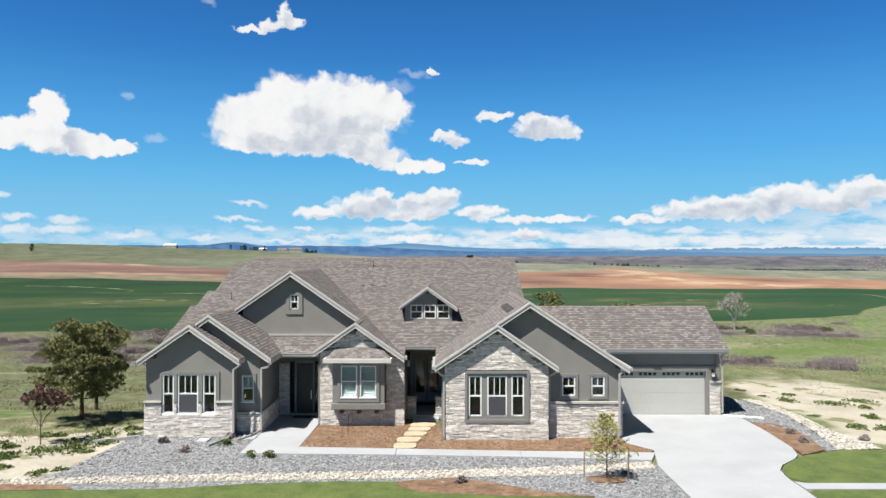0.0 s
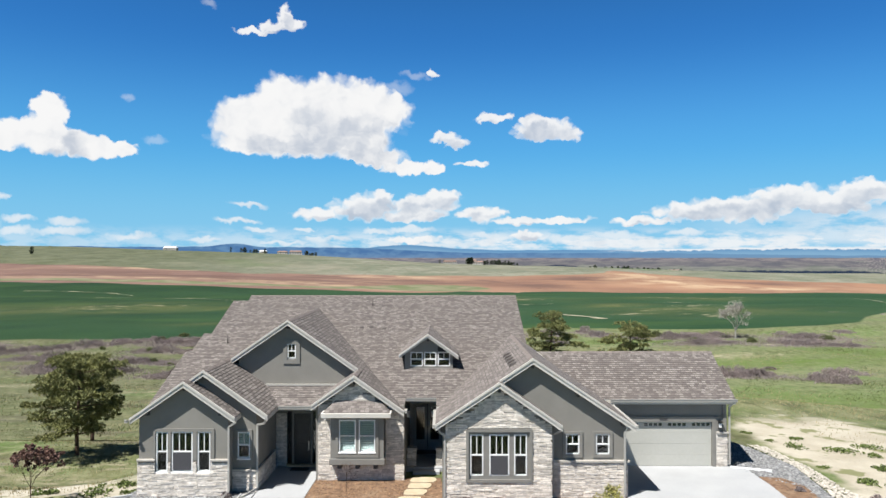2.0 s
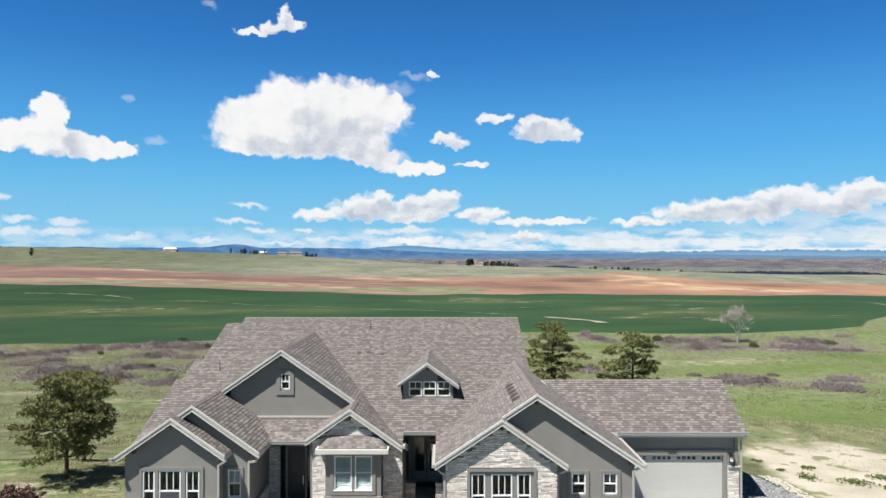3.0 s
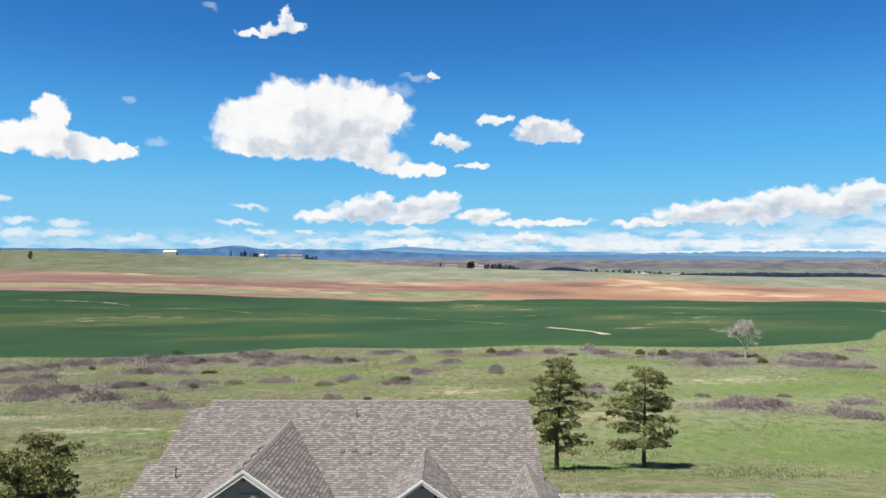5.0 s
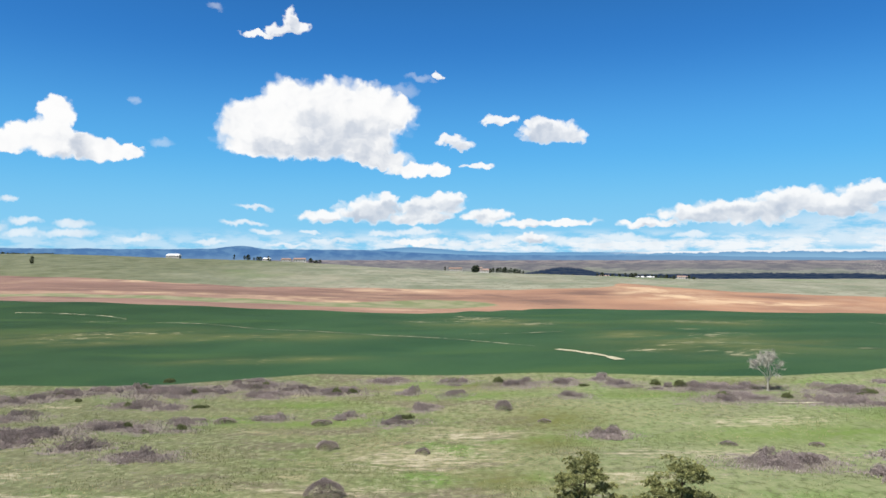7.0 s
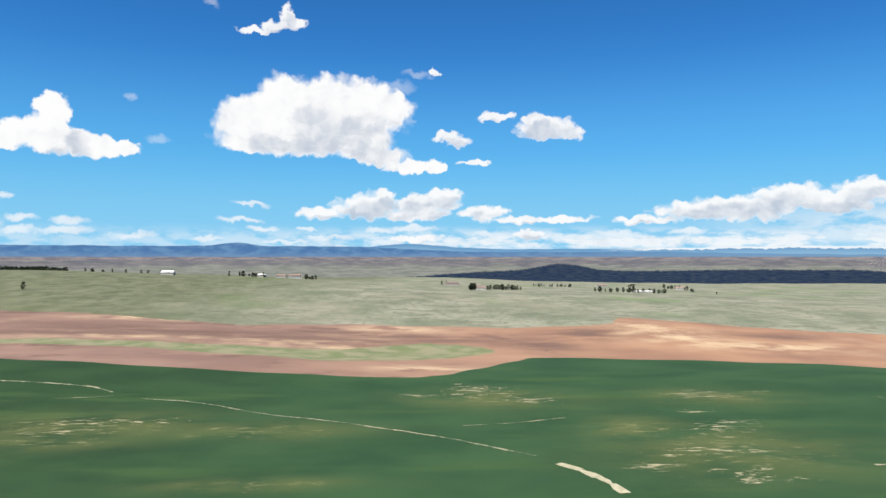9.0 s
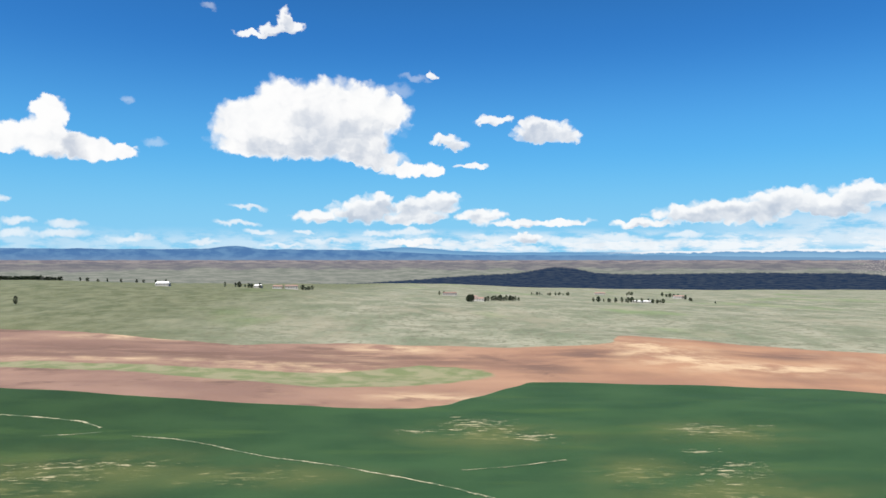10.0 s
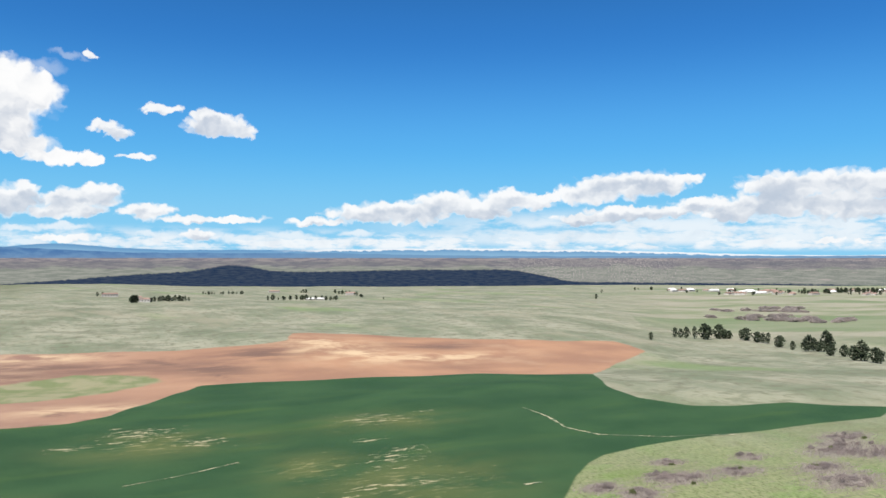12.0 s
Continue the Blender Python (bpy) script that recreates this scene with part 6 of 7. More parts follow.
pine(on_ground(-31.4, 68.0, 0.2), 7.8, 7.4, 15, "olive-green pine standing behind another pine", 0.3, -0.3)


def branchy(bm, root, aim, length, thick, depth, rng, tips):
    end = root + aim * length
    tube(bm, root, end, thick, thick * 0.62, 5)
    if depth == 0:
        tips.append(end)
        return
    for _ in range(rng.choice((2, 3, 3))):
        d = (aim + Vector((rng.gauss(0, 0.5), rng.gauss(0, 0.5), rng.gauss(0.12, 0.3)))).normalized()
        branchy(bm, root.lerp(end, rng.uniform(0.65, 1.0)), d, length * rng.uniform(0.62, 0.85), thick * 0.6, depth - 1, rng, tips)


def leafy_tree(name, at, tall, seed, bark, leaf, label, size, per_tip, depth=4, trunk=0.3, thick=0.012, crown_label="", slim=0.35, spread=0.23):
    rng = random.Random(seed)
    tree = thing(name, label, "tree", at)
    bm, tips = bmesh.new(), []
    tube(bm, (0, 0, -0.15), (0, 0, tall * trunk), tall * thick, tall * thick * 0.8, 7)
    for k in range(4):
        a = k * 1.6 + rng.uniform(-0.4, 0.4)
        branchy(bm, Vector((0, 0, tall * trunk * rng.uniform(0.8, 1.0))), Vector((math.cos(a) * 0.5, math.sin(a) * 0.5, 1)).normalized(), tall * spread, tall * thick * 0.6, depth, rng, tips)
    part("trunk", bm, bark, tree)
    verts, faces = [], []
    for t in tips:
        spray(verts, faces, t, (0, 0, 0.2), per_tip, size, size * slim, rng)
    part("crown", raw_mesh("crown", verts, faces, leaf), leaf, tree, crown_label)
    return tree


leafy_tree("red_leaf_tree", on_ground(-18.0, 33.6), 2.5, 3, BARK, RED_LEAF, "young tree with dusky red leaves on sandy soil", 0.13, 20, 4, 0.32, 0.011, "dusky red leaves", 0.35, 0.27)
leafy_tree("bare_tree", on_ground(104, 270, 0.3), 15.5, 9, PALE_BARK, PALE_BARK, "pale bare cottonwood at the field edge", 1.3, 9, 4, 0.22, 0.02, "pale bare twigs", 0.05, 0.24)

# the staked sapling
sapling = thing("sapling", "yellow-green conical sapling between two stakes in gravel", "tree", (6.05, 28.1, YARD))
rng = random.Random(17)
bm = bmesh.new()
tube(bm, (0, 0, -0.05), (0.03, 0, 2.4), 0.03, 0.008, 6)
verts, faces = [], []
for k in range(70):
    u = 0.18 + 0.8 * k / 70
    reach = 1.15 * (1.02 - u) ** 0.55 * rng.uniform(0.5, 1.15)
    a = k * 2.4
    end = Vector((math.cos(a) * reach, math.sin(a) * reach, 2.4 * u + reach * 0.5))
    tube(bm, (0, 0, 2.4 * u), end, 0.008, 0.003, 4)
    for v in (0.45, 0.75, 1.0):
        spray(verts, faces, Vector((0, 0, 2.4 * u)).lerp(end, v), (0, 0, 0.5), 10, 0.14, 0.02, rng)
part("trunk", bm, BARK, sapling)
part("crown", raw_mesh("crown", verts, faces, YOUNG_LEAF), YOUNG_LEAF, sapling, "sparse yellow-green leaves")
for x in (5.2, 6.85):
    bm = bmesh.new()
    tube(bm, (x, 28.1, YARD - 0.1), (x + 0.02, 28.1, YARD + 1.15), 0.028, 0.024, 6)
    tagged(part("stake", bm, STAKE), "thin wooden stake beside the sapling", "stake", "sapling stakes")
ring = [(6.05 + 0.75 * math.cos(a), 28.05 + 0.5 * math.sin(a)) for a in [k * math.tau / 12 for k in range(12)]]
tagged(part("mulch_ring", slab(ring, lambda x, y: YARD + 0.05, 0.06), MULCH), "dark mulch ring around the sapling", "mulch")


def bush_mesh(name, seed, wide, tall, mat, count, leaf, slim=0.22):
    rng = random.Random(seed)
    verts, faces = [], []
    lobes = [(rng.uniform(-0.35, 0.35) * wide, rng.uniform(-0.25, 0.25) * wide, rng.uniform(0.55, 1.0)) for _ in range(5)]
    for k in range(count):
        lx, ly, ls = lobes[k % 5]
        a, r = rng.uniform(0, math.tau), math.sqrt(rng.random())
        h = math.sqrt(max(0, 1 - r * r)) * rng.uniform(0.35, 1.0)
        at = Vector((lx + math.cos(a) * r * wide * 0.34 * ls, ly + math.sin(a) * r * wide * 0.34 * ls, h * tall * ls))
        spray(verts, faces, at, (0.25 * math.cos(a) * r, 0.25 * math.sin(a) * r, 0.7), 3, leaf, leaf * slim, rng, 0.8)
    return raw_mesh(name, verts, faces, mat)


SCRUB = [bush_mesh("scrub", 30 + k, w_, t_, TWIG, 470, 0.30, 0.18) for k, (w_, t_) in enumerate(((4.2, 1.4), (6.0, 1.3), (3.2, 1.5), (8.0, 1.4)))]
GREEN = [bush_mesh("green_scrub", 40 + k, w_, t_, SAGE_LEAF, 420, 0.36, 0.3) for k, (w_, t_) in enumerate(((3.6, 1.2), (5.4, 1.1)))]


def dome_mesh(name, seed, wide, tall, mat, count, leaf):
    """A close round bush of fine twigs."""
    rng = random.Random(seed)
    verts, faces = [], []
    for _ in range(count):
        a, c = rng.uniform(0, math.tau), math.sqrt(rng.random())
        h = math.sqrt(1 - c * c)
        swell = rng.uniform(0.82, 1.0) * (1 + 0.1 * math.sin(3 * a + seed))
        spray(verts, faces, Vector((math.cos(a) * c * wide / 2 * swell, math.sin(a) * c * wide / 2 * swell, h * tall * swell)), (math.cos(a) * c, math.sin(a) * c, h + 0.3), 3, leaf, leaf * 0.12, rng, 0.45)
    return raw_mesh(name, verts, faces, mat)


DOMES = [dome_mesh("dome", 200 + k, 7.0, 2.7, TWIG, 2600, 0.3) for k in range(2)]


def scrub_at(x, y, size, kind, rng):
    stock, name, label = (SCRUB, "scrub_bush", "low bare purple-brown scrub bush in the meadow") if kind else (GREEN, "green_bush", "low green scrub bush in the meadow")
    ob = new(name, stock[rng.randrange(len(stock))])
    ob.matrix_basis = Matrix.LocRotScale(on_ground(x, y, 0.1), Euler((0, 0, rng.uniform(-0.5, 0.5))), (size * rng.uniform(0.8, 1.2), size * rng.uniform(0.5, 0.75), size * rng.uniform(0.8, 1.5)))
    return tagged(ob, label, "bush", "meadow scrub")


rng = random.Random(50)
for x, y, wide, high in ((-22, 155.5, 7.2, 1.0), (-29, 201, 5.6, 0.8), (-6, 194, 3.6, 0.75), (-38, 125, 3.4, 0.7), (-64, 237, 6.6, 0.5), (16, 247, 5.4, 1.2), (26, 230, 3.8, 0.5), (41, 212, 4.4, 1.1), (66, 202, 4.4, 0.45), (86, 200, 3.8, 0.45), (-36, 234, 6.5, 0.5), (-76, 292, 4, 1.0)):
    ob = new("round_bush", DOMES[rng.randrange(2)])
    ob.matrix_basis = Matrix.LocRotScale(on_ground(x, y, 0.1), Euler((0, 0, rng.uniform(0, 6.28))), (wide / 7, wide / 7, high * (0.35 + wide / 11)))
    tagged(ob, "round purple-grey leafless bush on the meadow", "bush", "round bushes")
for x, y, size in ((-78.7, 258, 1.1), (46, 284, 0.9), (98, 191, 0.9), (-38, 280, 1.3), (-33, 282, 1.1), (105, 257, 1.0), (-122, 270, 1.0), (130, 262, 0.7)):
    scrub_at(x, y, size, False, rng)
for x, y, wide in THICKETS_WEST + THICKETS_EAST:
    n = max(2, round(wide / 2.1))
    for k in range(n):
        u = (k + 0.5) / n - 0.5
        scrub_at(x + u * wide * 0.75 + rng.gauss(0, 0.5), y + rng.gauss(0, 1.6 + wide * 0.13), rng.uniform(0.85, 1.45), rng.random() < 0.92, rng)

# weeds on the sand and shrubs in the gravel
WEEDS = [bush_mesh("weed", 60 + k, w_, t_, WEED, 130, 0.11, 0.4) for k, (w_, t_) in enumerate(((1.3, 0.13), (2.0, 0.12), (0.9, 0.16)))]


def weed_at(x, y, size, rng, label="low green weed patch on sandy soil"):
    ob = new("weed_patch", WEEDS[rng.randrange(len(WEEDS))])
    ob.matrix_basis = Matrix.LocRotScale(on_ground(x, y, 0.01), Euler((0, 0, rng.uniform(0, 6.28))), (size, size, size))
    tagged(ob, label, "weed", kind="stuff")


for x, y, size in ((20, 44, 0.9), (22.2, 43, 1.1), (22.2, 39.2, 1.0), (20.2, 37, 1.1), (23.4, 42, 0.9), (18.6, 47.5, 0.7), (19.4, 39.6, 0.6), (19.2, 45.5, 0.6), (21.4, 36.6, 0.9), (24.2, 44, 1), (21, 46, 0.8), (25, 40.5, 1.1), (24, 37.6, 0.9),
                   (-17, 32.2, 1.2), (-15.4, 32.2, 0.8), (-18.2, 31.4, 1.2), (-16.2, 33.2, 1.3), (-15.6, 29, 0.8), (-14.9, 29.4, 0.7), (-14.5, 35.4, 0.8), (-15.1, 33.6, 0.9), (-19.2, 33, 1.2), (-16, 35.5, 1.2), (-17.5, 29.8, 0.8), (-15.2, 36.8, 1.1), (-18.5, 35.8, 1.2)):
    weed_at(x, y, size, rng)
SHRUBS = [bush_mesh("small_shrub", 70 + k, 0.42, 0.3, m_, 90, 0.09, 0.4) for k, m_ in enumerate((TWIG, WEED))]
for x, y, kind in ((-12.5, 33.6, 0), (-11.0, 32.0, 0), (-9.6, 33.1, 1), (-8.0, 31.15, 1), (-7.2, 31.1, 1), (-9.75, 34.4, 0), (0.6, 27.6, 0), (19.1, 34.3, 0), (16.2, 35.3, 0), (16.0, 33.6, 0)):
    ob = new("small_shrub", SHRUBS[kind])
    ob.matrix_basis = Matrix.LocRotScale((x, y, YARD + 0.02 if x < 17 else on_ground(x, y)[2]), Euler((0, 0, x)), (1, 1, 1))
    tagged(ob, ("small dry brown shrub planted in the gravel", "small green shrub planted in the gravel")[kind], "shrub")
bm = bmesh.new()
tips = []
branchy(bm, Vector((0, 0, -0.05)), Vector((0.02, 0, 1)), 0.55, 0.02, 3, random.Random(5), tips)
twig = part("young_shrub", bm, BARK)
twig.location = (-4.5, 35.2, YARD + 0.03)
tagged(twig, "thin leafless young shrub in the mulch bed", "shrub")


def grass_stuff(name, count, x0, x1, y0, y1, tall, mat, label, seed, keep=None):
    rng = np.random.default_rng(seed)
    x, y = rng.uniform(x0, x1, count), rng.uniform(y0, y1, count)
    if keep is not None:
        ok = keep(x, y)
        x, y = x[ok], y[ok]
    n = len(x)
    z = ground_height(x, y)
    a, h = rng.uniform(0, 6.28, n), tall * rng.uniform(0.5, 1.3, n)
    wide = h * 0.25
    lean = rng.normal(0, 0.35, (n, 2)) * h[:, None]
    v = np.stack([np.stack([x - np.cos(a) * wide, y - np.sin(a) * wide, z - 0.03], 1), np.stack([x + np.cos(a) * wide, y + np.sin(a) * wide, z - 0.03], 1), np.stack([x + lean[:, 0], y + lean[:, 1], z + h], 1)], 1).reshape(-1, 3)
    me = bpy.data.meshes.new(name)
    me.vertices.add(3 * n)
    me.vertices.foreach_set("co", v.ravel().astype(np.float32))
    me.loops.add(3 * n)
    me.loops.foreach_set("vertex_index", np.arange(3 * n, dtype=np.int32))
    me.polygons.add(n)
    me.polygons.foreach_set("loop_start", np.arange(0, 3 * n, 3, dtype=np.int32))
    me.update(calc_edges=True)
    me.materials.append(mat)
    return tagged(new(name, me), label, "grass", kind="stuff")


def wild(x, y):
    patch = np.sin(x / 3.1 + 2 * np.sin(y / 5.3)) + np.sin(y / 2.7 + 1.7 * np.sin(x / 6.1)) + np.random.default_rng(3).normal(0, 0.7, len(x)) > 0.3
    return patch & ~((x > -14.6) & (x < 19) & (y < 62)) & ~((x > 17) & (x < 25 - 0.3 * (y - 40)) & (y < 50)) & ~((x < 0) & (x > -19) & (y < 36))


grass_stuff("dry_grass", 170000, -48, 60, 34, 100, 0.10, STRAW, "dry straw-coloured grass around the lot", 1, wild)
grass_stuff("meadow_grass", 150000, -60, 70, 40, 130, 0.11, SAGE_LEAF, "green meadow grass on the slope", 2, lambda x, y: wild(x, y) & ~((x > 16) & (y < 80)))


def in_thicket(x, y):
    """Scattered round the thickets, thinning outwards."""
    best = np.zeros(len(x))
    for cx, cy, wide in THICKETS_WEST + THICKETS_EAST:
        best = np.maximum(best, np.exp(-((x - cx) / (0.75 * wide + 1)) ** 2 - ((y - cy) / (2.4 + 0.3 * wide)) ** 2))
    return (side_distance(x, y, CROP) < -1) & (best > np.random.default_rng(8).uniform(0.05, 1.5, len(x)))


def in_clumps(x, y):
    n = np.sin(x / 4.3 + 2.1 * np.sin(y / 9.7)) + np.sin(y / 5.1 + 1.9 * np.sin(x / 12.3)) + np.sin((x + y) / 17.0)
    return (n + np.random.default_rng(9).normal(0, 0.6, len(x)) > 0.9) & (side_distance(x, y, CROP) < -1)


grass_stuff("brush", 850000, -200, 150, 155, 305, 0.4, BRUSH_TWIG, "low purple-grey twigs of the thickets", 5, in_thicket)
grass_stuff("brush", 300000, 190, 450, 295, 395, 0.6, BRUSH_TWIG, "low purple-grey twigs beyond the field corner", 11, in_thicket)
grass_stuff("sage_tufts", 300000, -190, 190, 95, 310, 0.26, SAGE_LEAF, "grey-green tufts on the meadow slope", 6, in_clumps)
grass_stuff("straw_tufts", 220000, -190, 190, 95, 310, 0.24, STRAW, "dry pale tufts on the meadow slope", 7, lambda x, y: in_clumps(x + 31, y + 17) & (side_distance(x, y, CROP) < -1))


# ---------------------------------------------------------------- the distance
def far_tree_mesh(seed, tall, wide, mat):
    rng = random.Random(seed)
    verts, faces = [], []
    for _ in range(110):
        u = rng.random()
        r = wide / 2 * math.sin(math.pi * (0.12 + 0.86 * u)) ** 0.7 * math.sqrt(rng.random())
        a = rng.uniform(0, math.tau)
        spray(verts, faces, Vector((math.cos(a) * r, math.sin(a) * r, tall * (0.1 + 0.85 * u))), (0, 0, 0.3), 3, wide * 0.22, wide * 0.08, rng)
    tr = len(verts)
    for k in range(4):
        a = k * math.tau / 4
        verts += [(math.cos(a) * 0.35, math.sin(a) * 0.35, -1.0), (math.cos(a) * 0.2, math.sin(a) * 0.2, tall * 0.5)]
    for k in range(4):
        n = (k + 1) % 4
        faces.append((tr + 2 * k, tr + 2 * n, tr + 2 * n + 1, tr + 2 * k + 1))
    return raw_mesh("far_tree", verts, faces, mat)


FAR_TREES = [far_tree_mesh(80 + k, 10, w_, DEEP_NEEDLES) for k, w_ in enumerate((6, 8, 5))]


def far_tree(x, y, tall, rng, label="dark evergreen tree on the far prairie", group="far trees"):
    ob = new("far_tree", FAR_TREES[rng.randrange(3)])
    s = tall / 10
    ob.matrix_basis = Matrix.LocRotScale(on_ground(x, y), Euler((0, 0, rng.uniform(0, 6.28))), (s * rng.uniform(0.9, 1.3), s, s))
    tagged(ob, label, "tree", group)


rng = random.Random(90)
for ax, ay, bx, by, n, tall in ((430, 2235, 647, 2249, 22, 13), (58, 1874, 72, 1883, 4, 14), (101, 1921, 199, 2055, 15, 13), (742, 3119, 791, 3191, 4, 14), (913, 3237, 828, 2544, 12, 14), (311, 2780, 493, 3006, 14, 11),
                                (-1390, 2314, -1205, 2416, 80, 13), (-567, 1989, -480, 2026, 7, 12), (-378, 2028, -355, 2075, 6, 11), (-17, 2217, 34, 2288, 5, 12), (-1500, 2250, -1390, 2314, 30, 13), (-1180, 2430, -900, 2545, 9, 12)):
    for k in range(n):
        u = (k + rng.random()) / n
        far_tree(ax + (bx - ax) * u, ay + (by - ay) * u + rng.uniform(-8, 8), tall * rng.uniform(0.65, 1.25), rng, "dark evergreen tree beside far houses")
for x, y, tall in ((-753, 1372, 15), (855, 2424, 8), (821, 1038, 13), (1600, 2268, 18), (2020, 2808, 14)):
    far_tree(x, y, tall, rng, "lone dark tree on the open prairie", "lone trees")
for x, y, tall in ((935, 1110, 19), (963, 1112, 22), (977, 1106, 24), (950, 1112, 18), (992, 1096, 30), (999, 1096, 26), (1032, 1104, 28), (1045, 1102, 18), (1053, 1100, 16), (1062, 1080, 19), (1055, 1062, 24), (1048, 1030, 20), (1050, 1018, 18), (1047, 1005, 20),
                   (1000, 939, 20), (981, 897, 15), (971, 866, 20), (977, 865, 26), (985, 863, 22), (992, 859, 16), (1000, 852, 34), (1005, 850, 28), (944, 801, 18), (949, 783, 17), (895, 726, 20), (899, 720, 28), (894, 711, 22), (884, 689, 20), (875, 676, 18)):
    far_tree(x, y, tall * 0.95, rng, "tall dark conifer in the far hedgerow", "hedgerow conifers")
BRUSH = [bush_mesh("brush", 96 + k, 40, 9, BRUSH_TWIG, 420, 4.0, 0.2) for k in range(2)]
for k in range(46):
    u = rng.random()
    x, y = 1440 + 180 * u + rng.gauss(0, 40), 1430 - 60 * u + rng.gauss(0, 50)
    if k > 28:
        x, y = 1640 + 280 * u + rng.gauss(0, 30), 1660 + rng.gauss(0, 45)
    ob = new("brush_thicket", BRUSH[k % 2])
    ob.matrix_basis = Matrix.LocRotScale(on_ground(x, y), Euler((0, 0, rng.uniform(0, 6.28))), (1, 1, rng.uniform(0.6, 1.1)))
    tagged(ob, "pinkish-brown leafless brush thicket on the plain", "brush", "brush thickets")


def far_house(x, y, wide, deep, tall, roof_mat, label, turn=0.0):
    gx, gy, gz = on_ground(x, y)
    ob = thing("far_house", label, "house", (gx, gy, gz), "far houses")
    ob.rotation_euler = (0, 0, turn)
    part("wall", block(-wide / 2, wide / 2, -deep / 2, deep / 2, -3, tall), FAR_WALL, ob)
    bm = bmesh.new()
    e, r = 0.6, tall + deep * 0.28
    v = [bm.verts.new(p) for p in ((-wide / 2 - e, -deep / 2 - e, tall), (wide / 2 + e, -deep / 2 - e, tall), (wide / 2 + e, deep / 2 + e, tall), (-wide / 2 - e, deep / 2 + e, tall), (-wide / 2 + deep * 0.15, 0, r), (wide / 2 - deep * 0.15, 0, r))]
    for f in ((0, 1, 5, 4), (2, 3, 4, 5), (1, 2, 5), (3, 0, 4), (3, 2, 1, 0)):
        bm.faces.new([v[k] for k in f])
    part("roof", bm, roof_mat, ob)
    for k in range(max(2, int(wide / 6))):
        x0 = -wide / 2 + wide * (k + 0.3) / max(2, int(wide / 6))
        part("window", block(x0, x0 + 1.8, -deep / 2 - 0.08, -deep / 2 + 0.05, tall * 0.35, tall * 0.75), NUMBER_BAR, ob)
    return ob


far_house(-709, 1948, 34, 16, 7, WHITE_ROOF, "white barn with a pale metal roof on the ridge")
far_house(-489, 2030, 20, 12, 6, WHITE_ROOF, "white farmhouse among trees on the ridge")
far_house(-434, 2017, 26, 13, 6, FAR_ROOF, "long tan house with a red-brown roof on the ridge")
far_house(-399, 2018, 34, 14, 8, FAR_ROOF, "large tan house with a red-brown roof on the ridge", 0.2)
far_house(86, 1920, 26, 12, 7, FAR_ROOF, "pale house among evergreens on the far prairie")
far_house(76, 1921, 14, 10, 11, FAR_ROOF, "tall pale house among evergreens on the far prairie")
far_house(577, 2250, 60, 10, 4, WHITE_ROOF, "long low white shed behind a row of trees")
far_house(851, 2783, 38, 14, 8, FAR_ROOF, "tan house with a brown roof beyond the prairie", -0.2)
far_house(17, 2222, 40, 14, 7, FAR_ROOF, "tan house on the far edge of the prairie")
far_house(638, 3136, 44, 14, 6, FAR_ROOF, "low tan house on the far edge of the prairie", 0.1)
for k in range(46):
    u = rng.random()
    x, y = 2500 + 1300 * u, 2900 - 500 * u + rng.uniform(-320, 320)
    far_house(x, y, rng.uniform(22, 70), rng.uniform(14, 26), rng.uniform(5, 9), rng.choice((FAR_ROOF, FAR_ROOF, WHITE_ROOF)), "small pale town building far out on the plain", rng.uniform(-0.5, 0.5))
for k in range(60):
    far_tree(3350 + rng.gauss(0, 170), 2620 + rng.gauss(0, 45), rng.uniform(12, 24), rng, "dark tree in a grove beside the far town", "town grove")
for k in range(70):
    u = rng.random()
    far_tree(2450 + 1500 * u, 2950 - 560 * u + rng.uniform(-350, 350), rng.uniform(10, 20), rng, "dark tree among the far town buildings", "town trees")


def ribbon(points, wide, mat, label):
    """A worn track laid on the ground."""
    bm = bmesh.new()
    rows = []
    rng = random.Random(len(points))
    for (x0, y0), (x1, y1) in zip(points, points[1:]):
        n = max(2, int(math.hypot(x1 - x0, y1 - y0) / 5))
        for k in range(n + 1):
            x, y = x0 + (x1 - x0) * k / n, y0 + (y1 - y0) * k / n
            nx, ny = -(y1 - y0), x1 - x0
            s = wide * rng.uniform(0.35, 1.15) / 2 / math.hypot(nx, ny)
            j = rng.uniform(-0.6, 0.6) * 1.0
            rows.append([bm.verts.new((x + nx * s * q + j, y + ny * s * q, float(ground_height(x + nx * s * q + j, y + ny * s * q)) + 0.18)) for q in (-1, 1)])
    for a, b in zip(rows, rows[1:]):
        bm.faces.new((a[0], a[1], b[1], b[0]))
    return tagged(part("dirt_track", bm, mat), label, "track", kind="structure")


TRACK_SOIL = material("pale_track_soil", (0.0375, 0.0675, 0.03), (0.27, 0.2475, 0.165), 0.07, 0.95, 0.0, 5, spread=(0.44, 0.60))
BARE_SOIL = material("bare_field_soil", (0.18, 0.1725, 0.0975), (0.375, 0.3375, 0.2475), 0.3, 0.95, 0.0, 5)
for line, wide in zip(TRACKS, (2.2, 2.2, 1.6, 1.2, 2.6, 3.0)):
    ribbon(line, wide, TRACK_SOIL, "pale worn track through the green field")
ribbon([(50, 377), (58, 366), (64, 354), (67, 344), (70, 331)], 5.0, BARE_SOIL, "pale bare strip in the green field")
ribbon([(98, 247.6), (105, 247.2), (112, 248), (116, 248.4)], 1.8, BARE_SOIL, "pale bare strip of ground in the meadow")

# a fence post on the slope
bm = block(-0.09, 0.09, -0.09, 0.09, -0.3, 1.5, None, 0.01)
post = part("fence_post", bm, BARK)
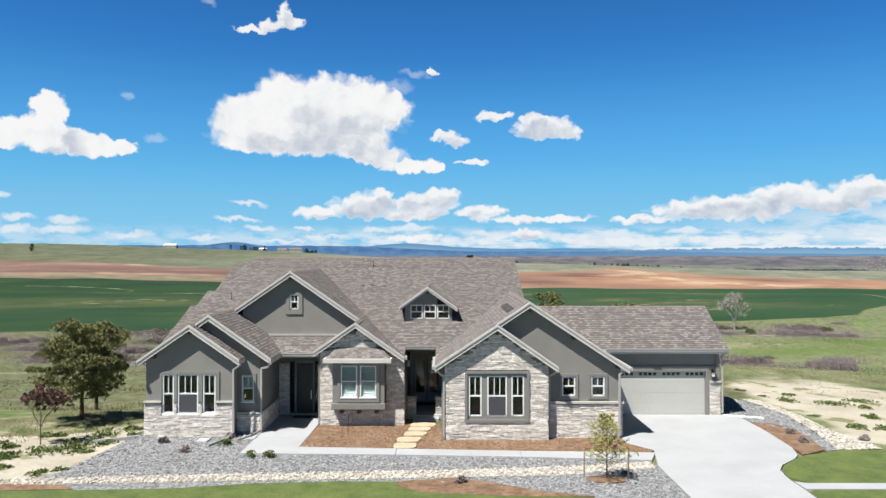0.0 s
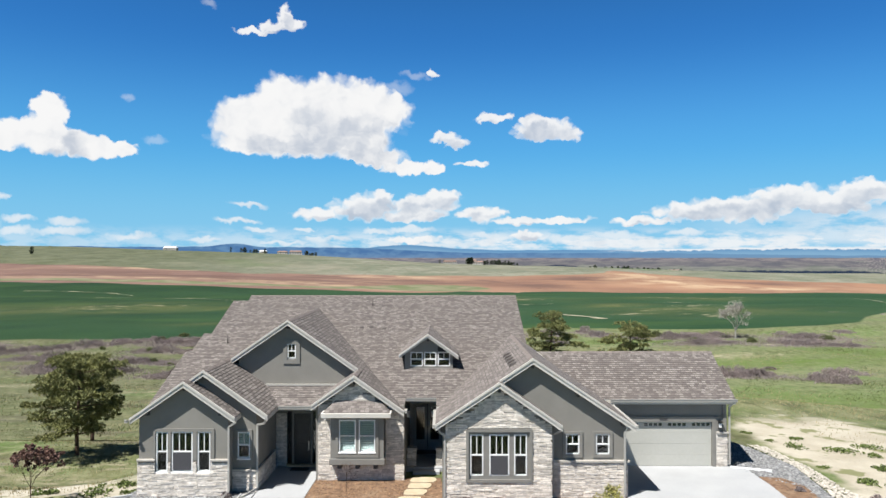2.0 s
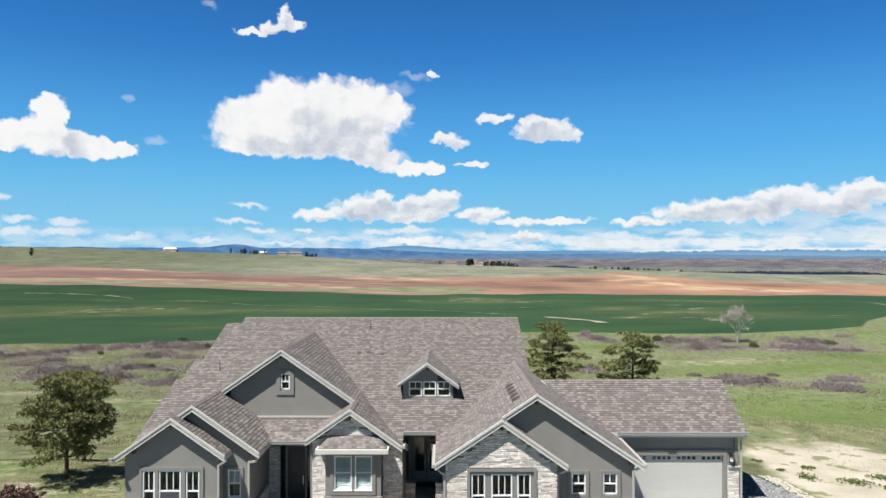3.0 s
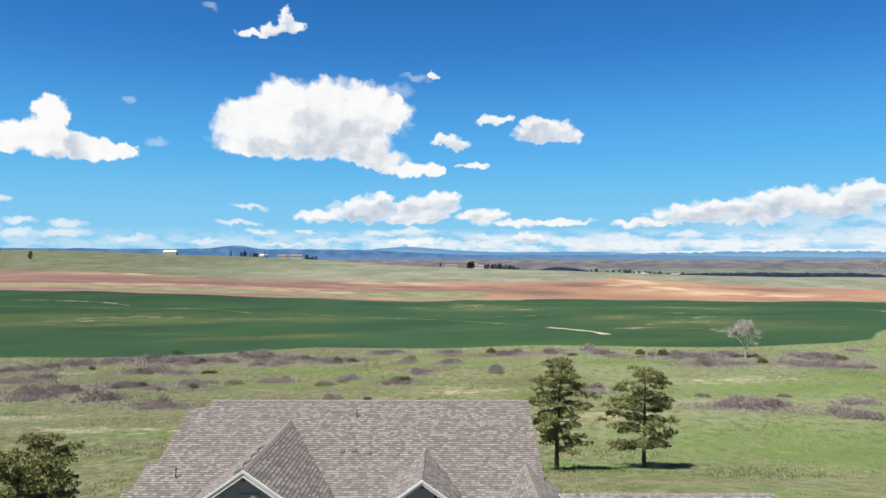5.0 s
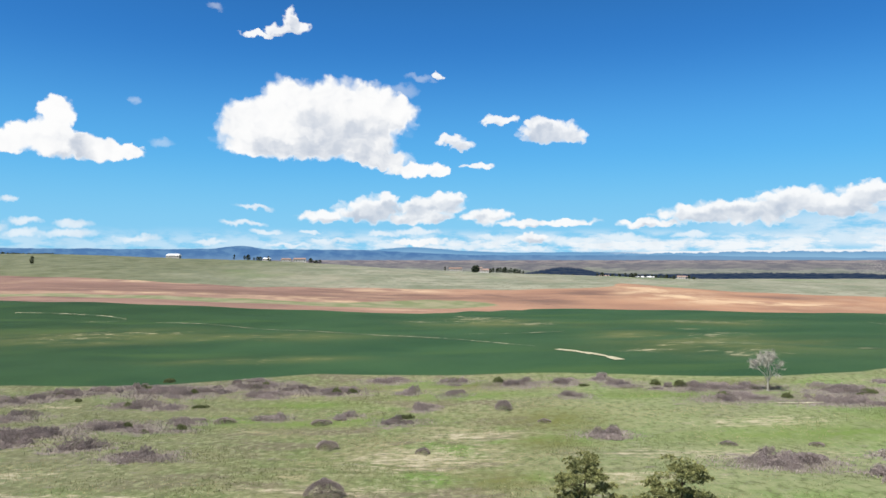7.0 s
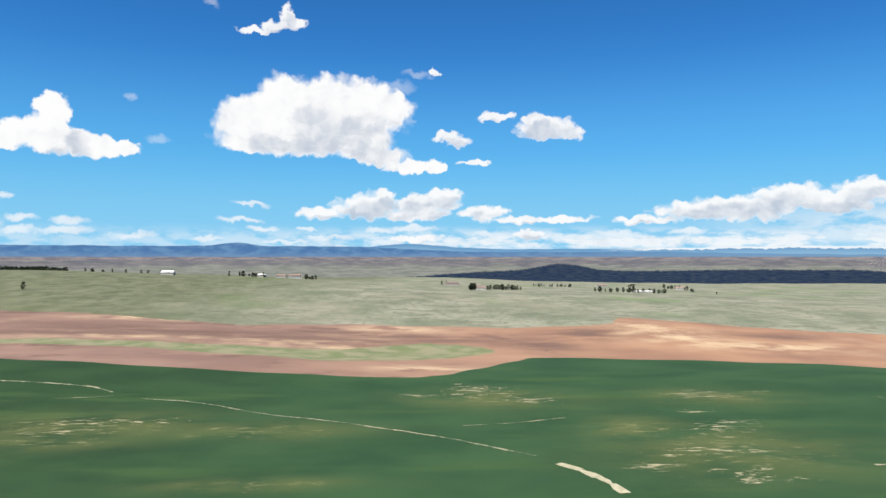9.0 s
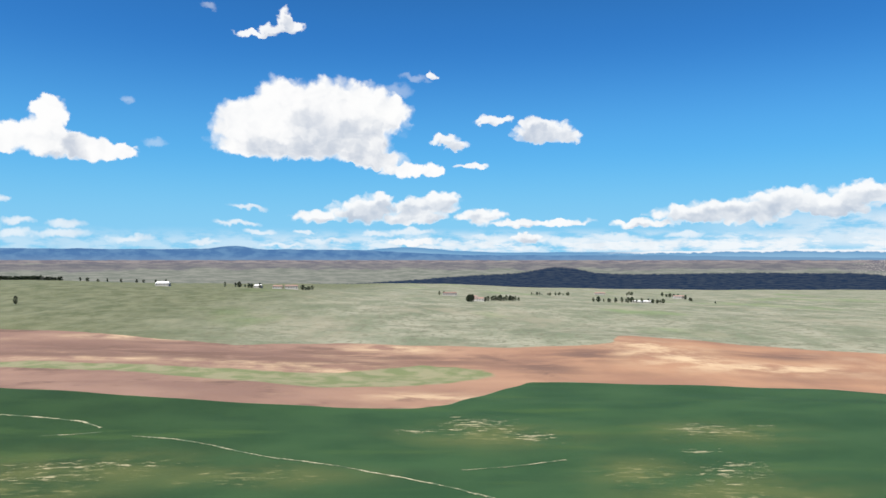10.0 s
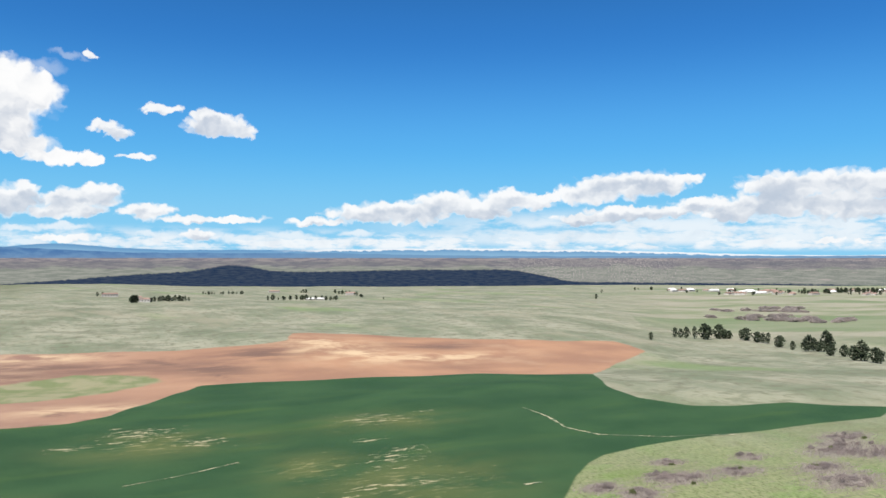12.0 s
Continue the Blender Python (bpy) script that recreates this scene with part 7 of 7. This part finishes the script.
post.location = on_ground(-13.4, 131)
tagged(post, "short dark wooden post on the meadow slope", "post")
# ---------------------------------------------------------------- the stones of the house walls
def lay_stones(bed, x0, x1, z0, top, y, holes, row, long, axis, rng):
    """The poses of the stones on one bed, course by course."""
    z = z0
    while z < 9:
        high = row * rng.uniform(0.6, 1.35)
        x = x0 - rng.uniform(0, long * 0.6)
        alive = False
        while x < x1:
            wide = long * rng.choice((0.4, 0.6, 0.8, 1.0, 1.3, 1.7)) * rng.uniform(0.85, 1.15)
            a, b = max(x, x0), min(x + wide, x1)
            x += wide
            if b - a < 0.05:
                continue
            zc = z + high / 2
            if z + high * 0.8 > min(top(a), top(b)):
                alive |= z < max(top(a), top(b))
                continue
            alive = True
            cut = False
            for h in holes:
                if z + high > h[2] + 0.02 and z < h[3] - 0.02 and b > h[0] + 0.01 and a < h[1] - 0.01:
                    if a < h[0] - 0.05:
                        b = h[0]
                    elif b > h[1] + 0.05:
                        a = h[1]
                    else:
                        cut = True
            if cut:
                continue
            size = (b - a - 0.009, 0.062 * rng.uniform(0.8, 1.3), high - 0.009)
            tilt = rng.uniform(-0.03, 0.03)
            if axis == "x":
                yield Matrix.LocRotScale(Vector(((a + b) / 2, y - 0.04, zc)) - Vector((0, 40, YARD)), Euler((0, tilt, 0)), size)
            else:
                yield Matrix.LocRotScale(Vector((y + 0.04, (a + b) / 2, zc)) - Vector((0, 40, YARD)), Euler((0, 0, math.pi / 2)), size)
        z += high
        if not alive:
            break


rng = random.Random(21)
shapes = [(np.array([v.co[:] for v in me.vertices]), [list(p.vertices) for p in me.polygons]) for me in stone_meshes]
single = 0
for job in stone_jobs:
    bed, near = job[0], job[5] == 34.1
    verts, faces = [], []
    for m in lay_stones(*job, rng):
        k = rng.randrange(len(stone_meshes))
        if near and single < 300:
            ob = new("stone", stone_meshes[k])
            ob.parent, ob.matrix_basis = bed, m
            single += 1
            continue
        pts, polys = shapes[k]
        mat4 = np.array(m)
        faces += [[i + len(verts) for i in f] for f in polys]
        verts += (pts @ mat4[:3, :3].T + mat4[:3, 3]).tolist()
    if verts:
        me = bpy.data.meshes.new("ledgestone_course")
        me.from_pydata(verts, [], faces)
        me.materials.append(STONE_BED)
        ob = new("ledgestone_course", me)
        ob.parent = bed
        tagged(ob, "pale rough ledgestone courses", kind="stuff")
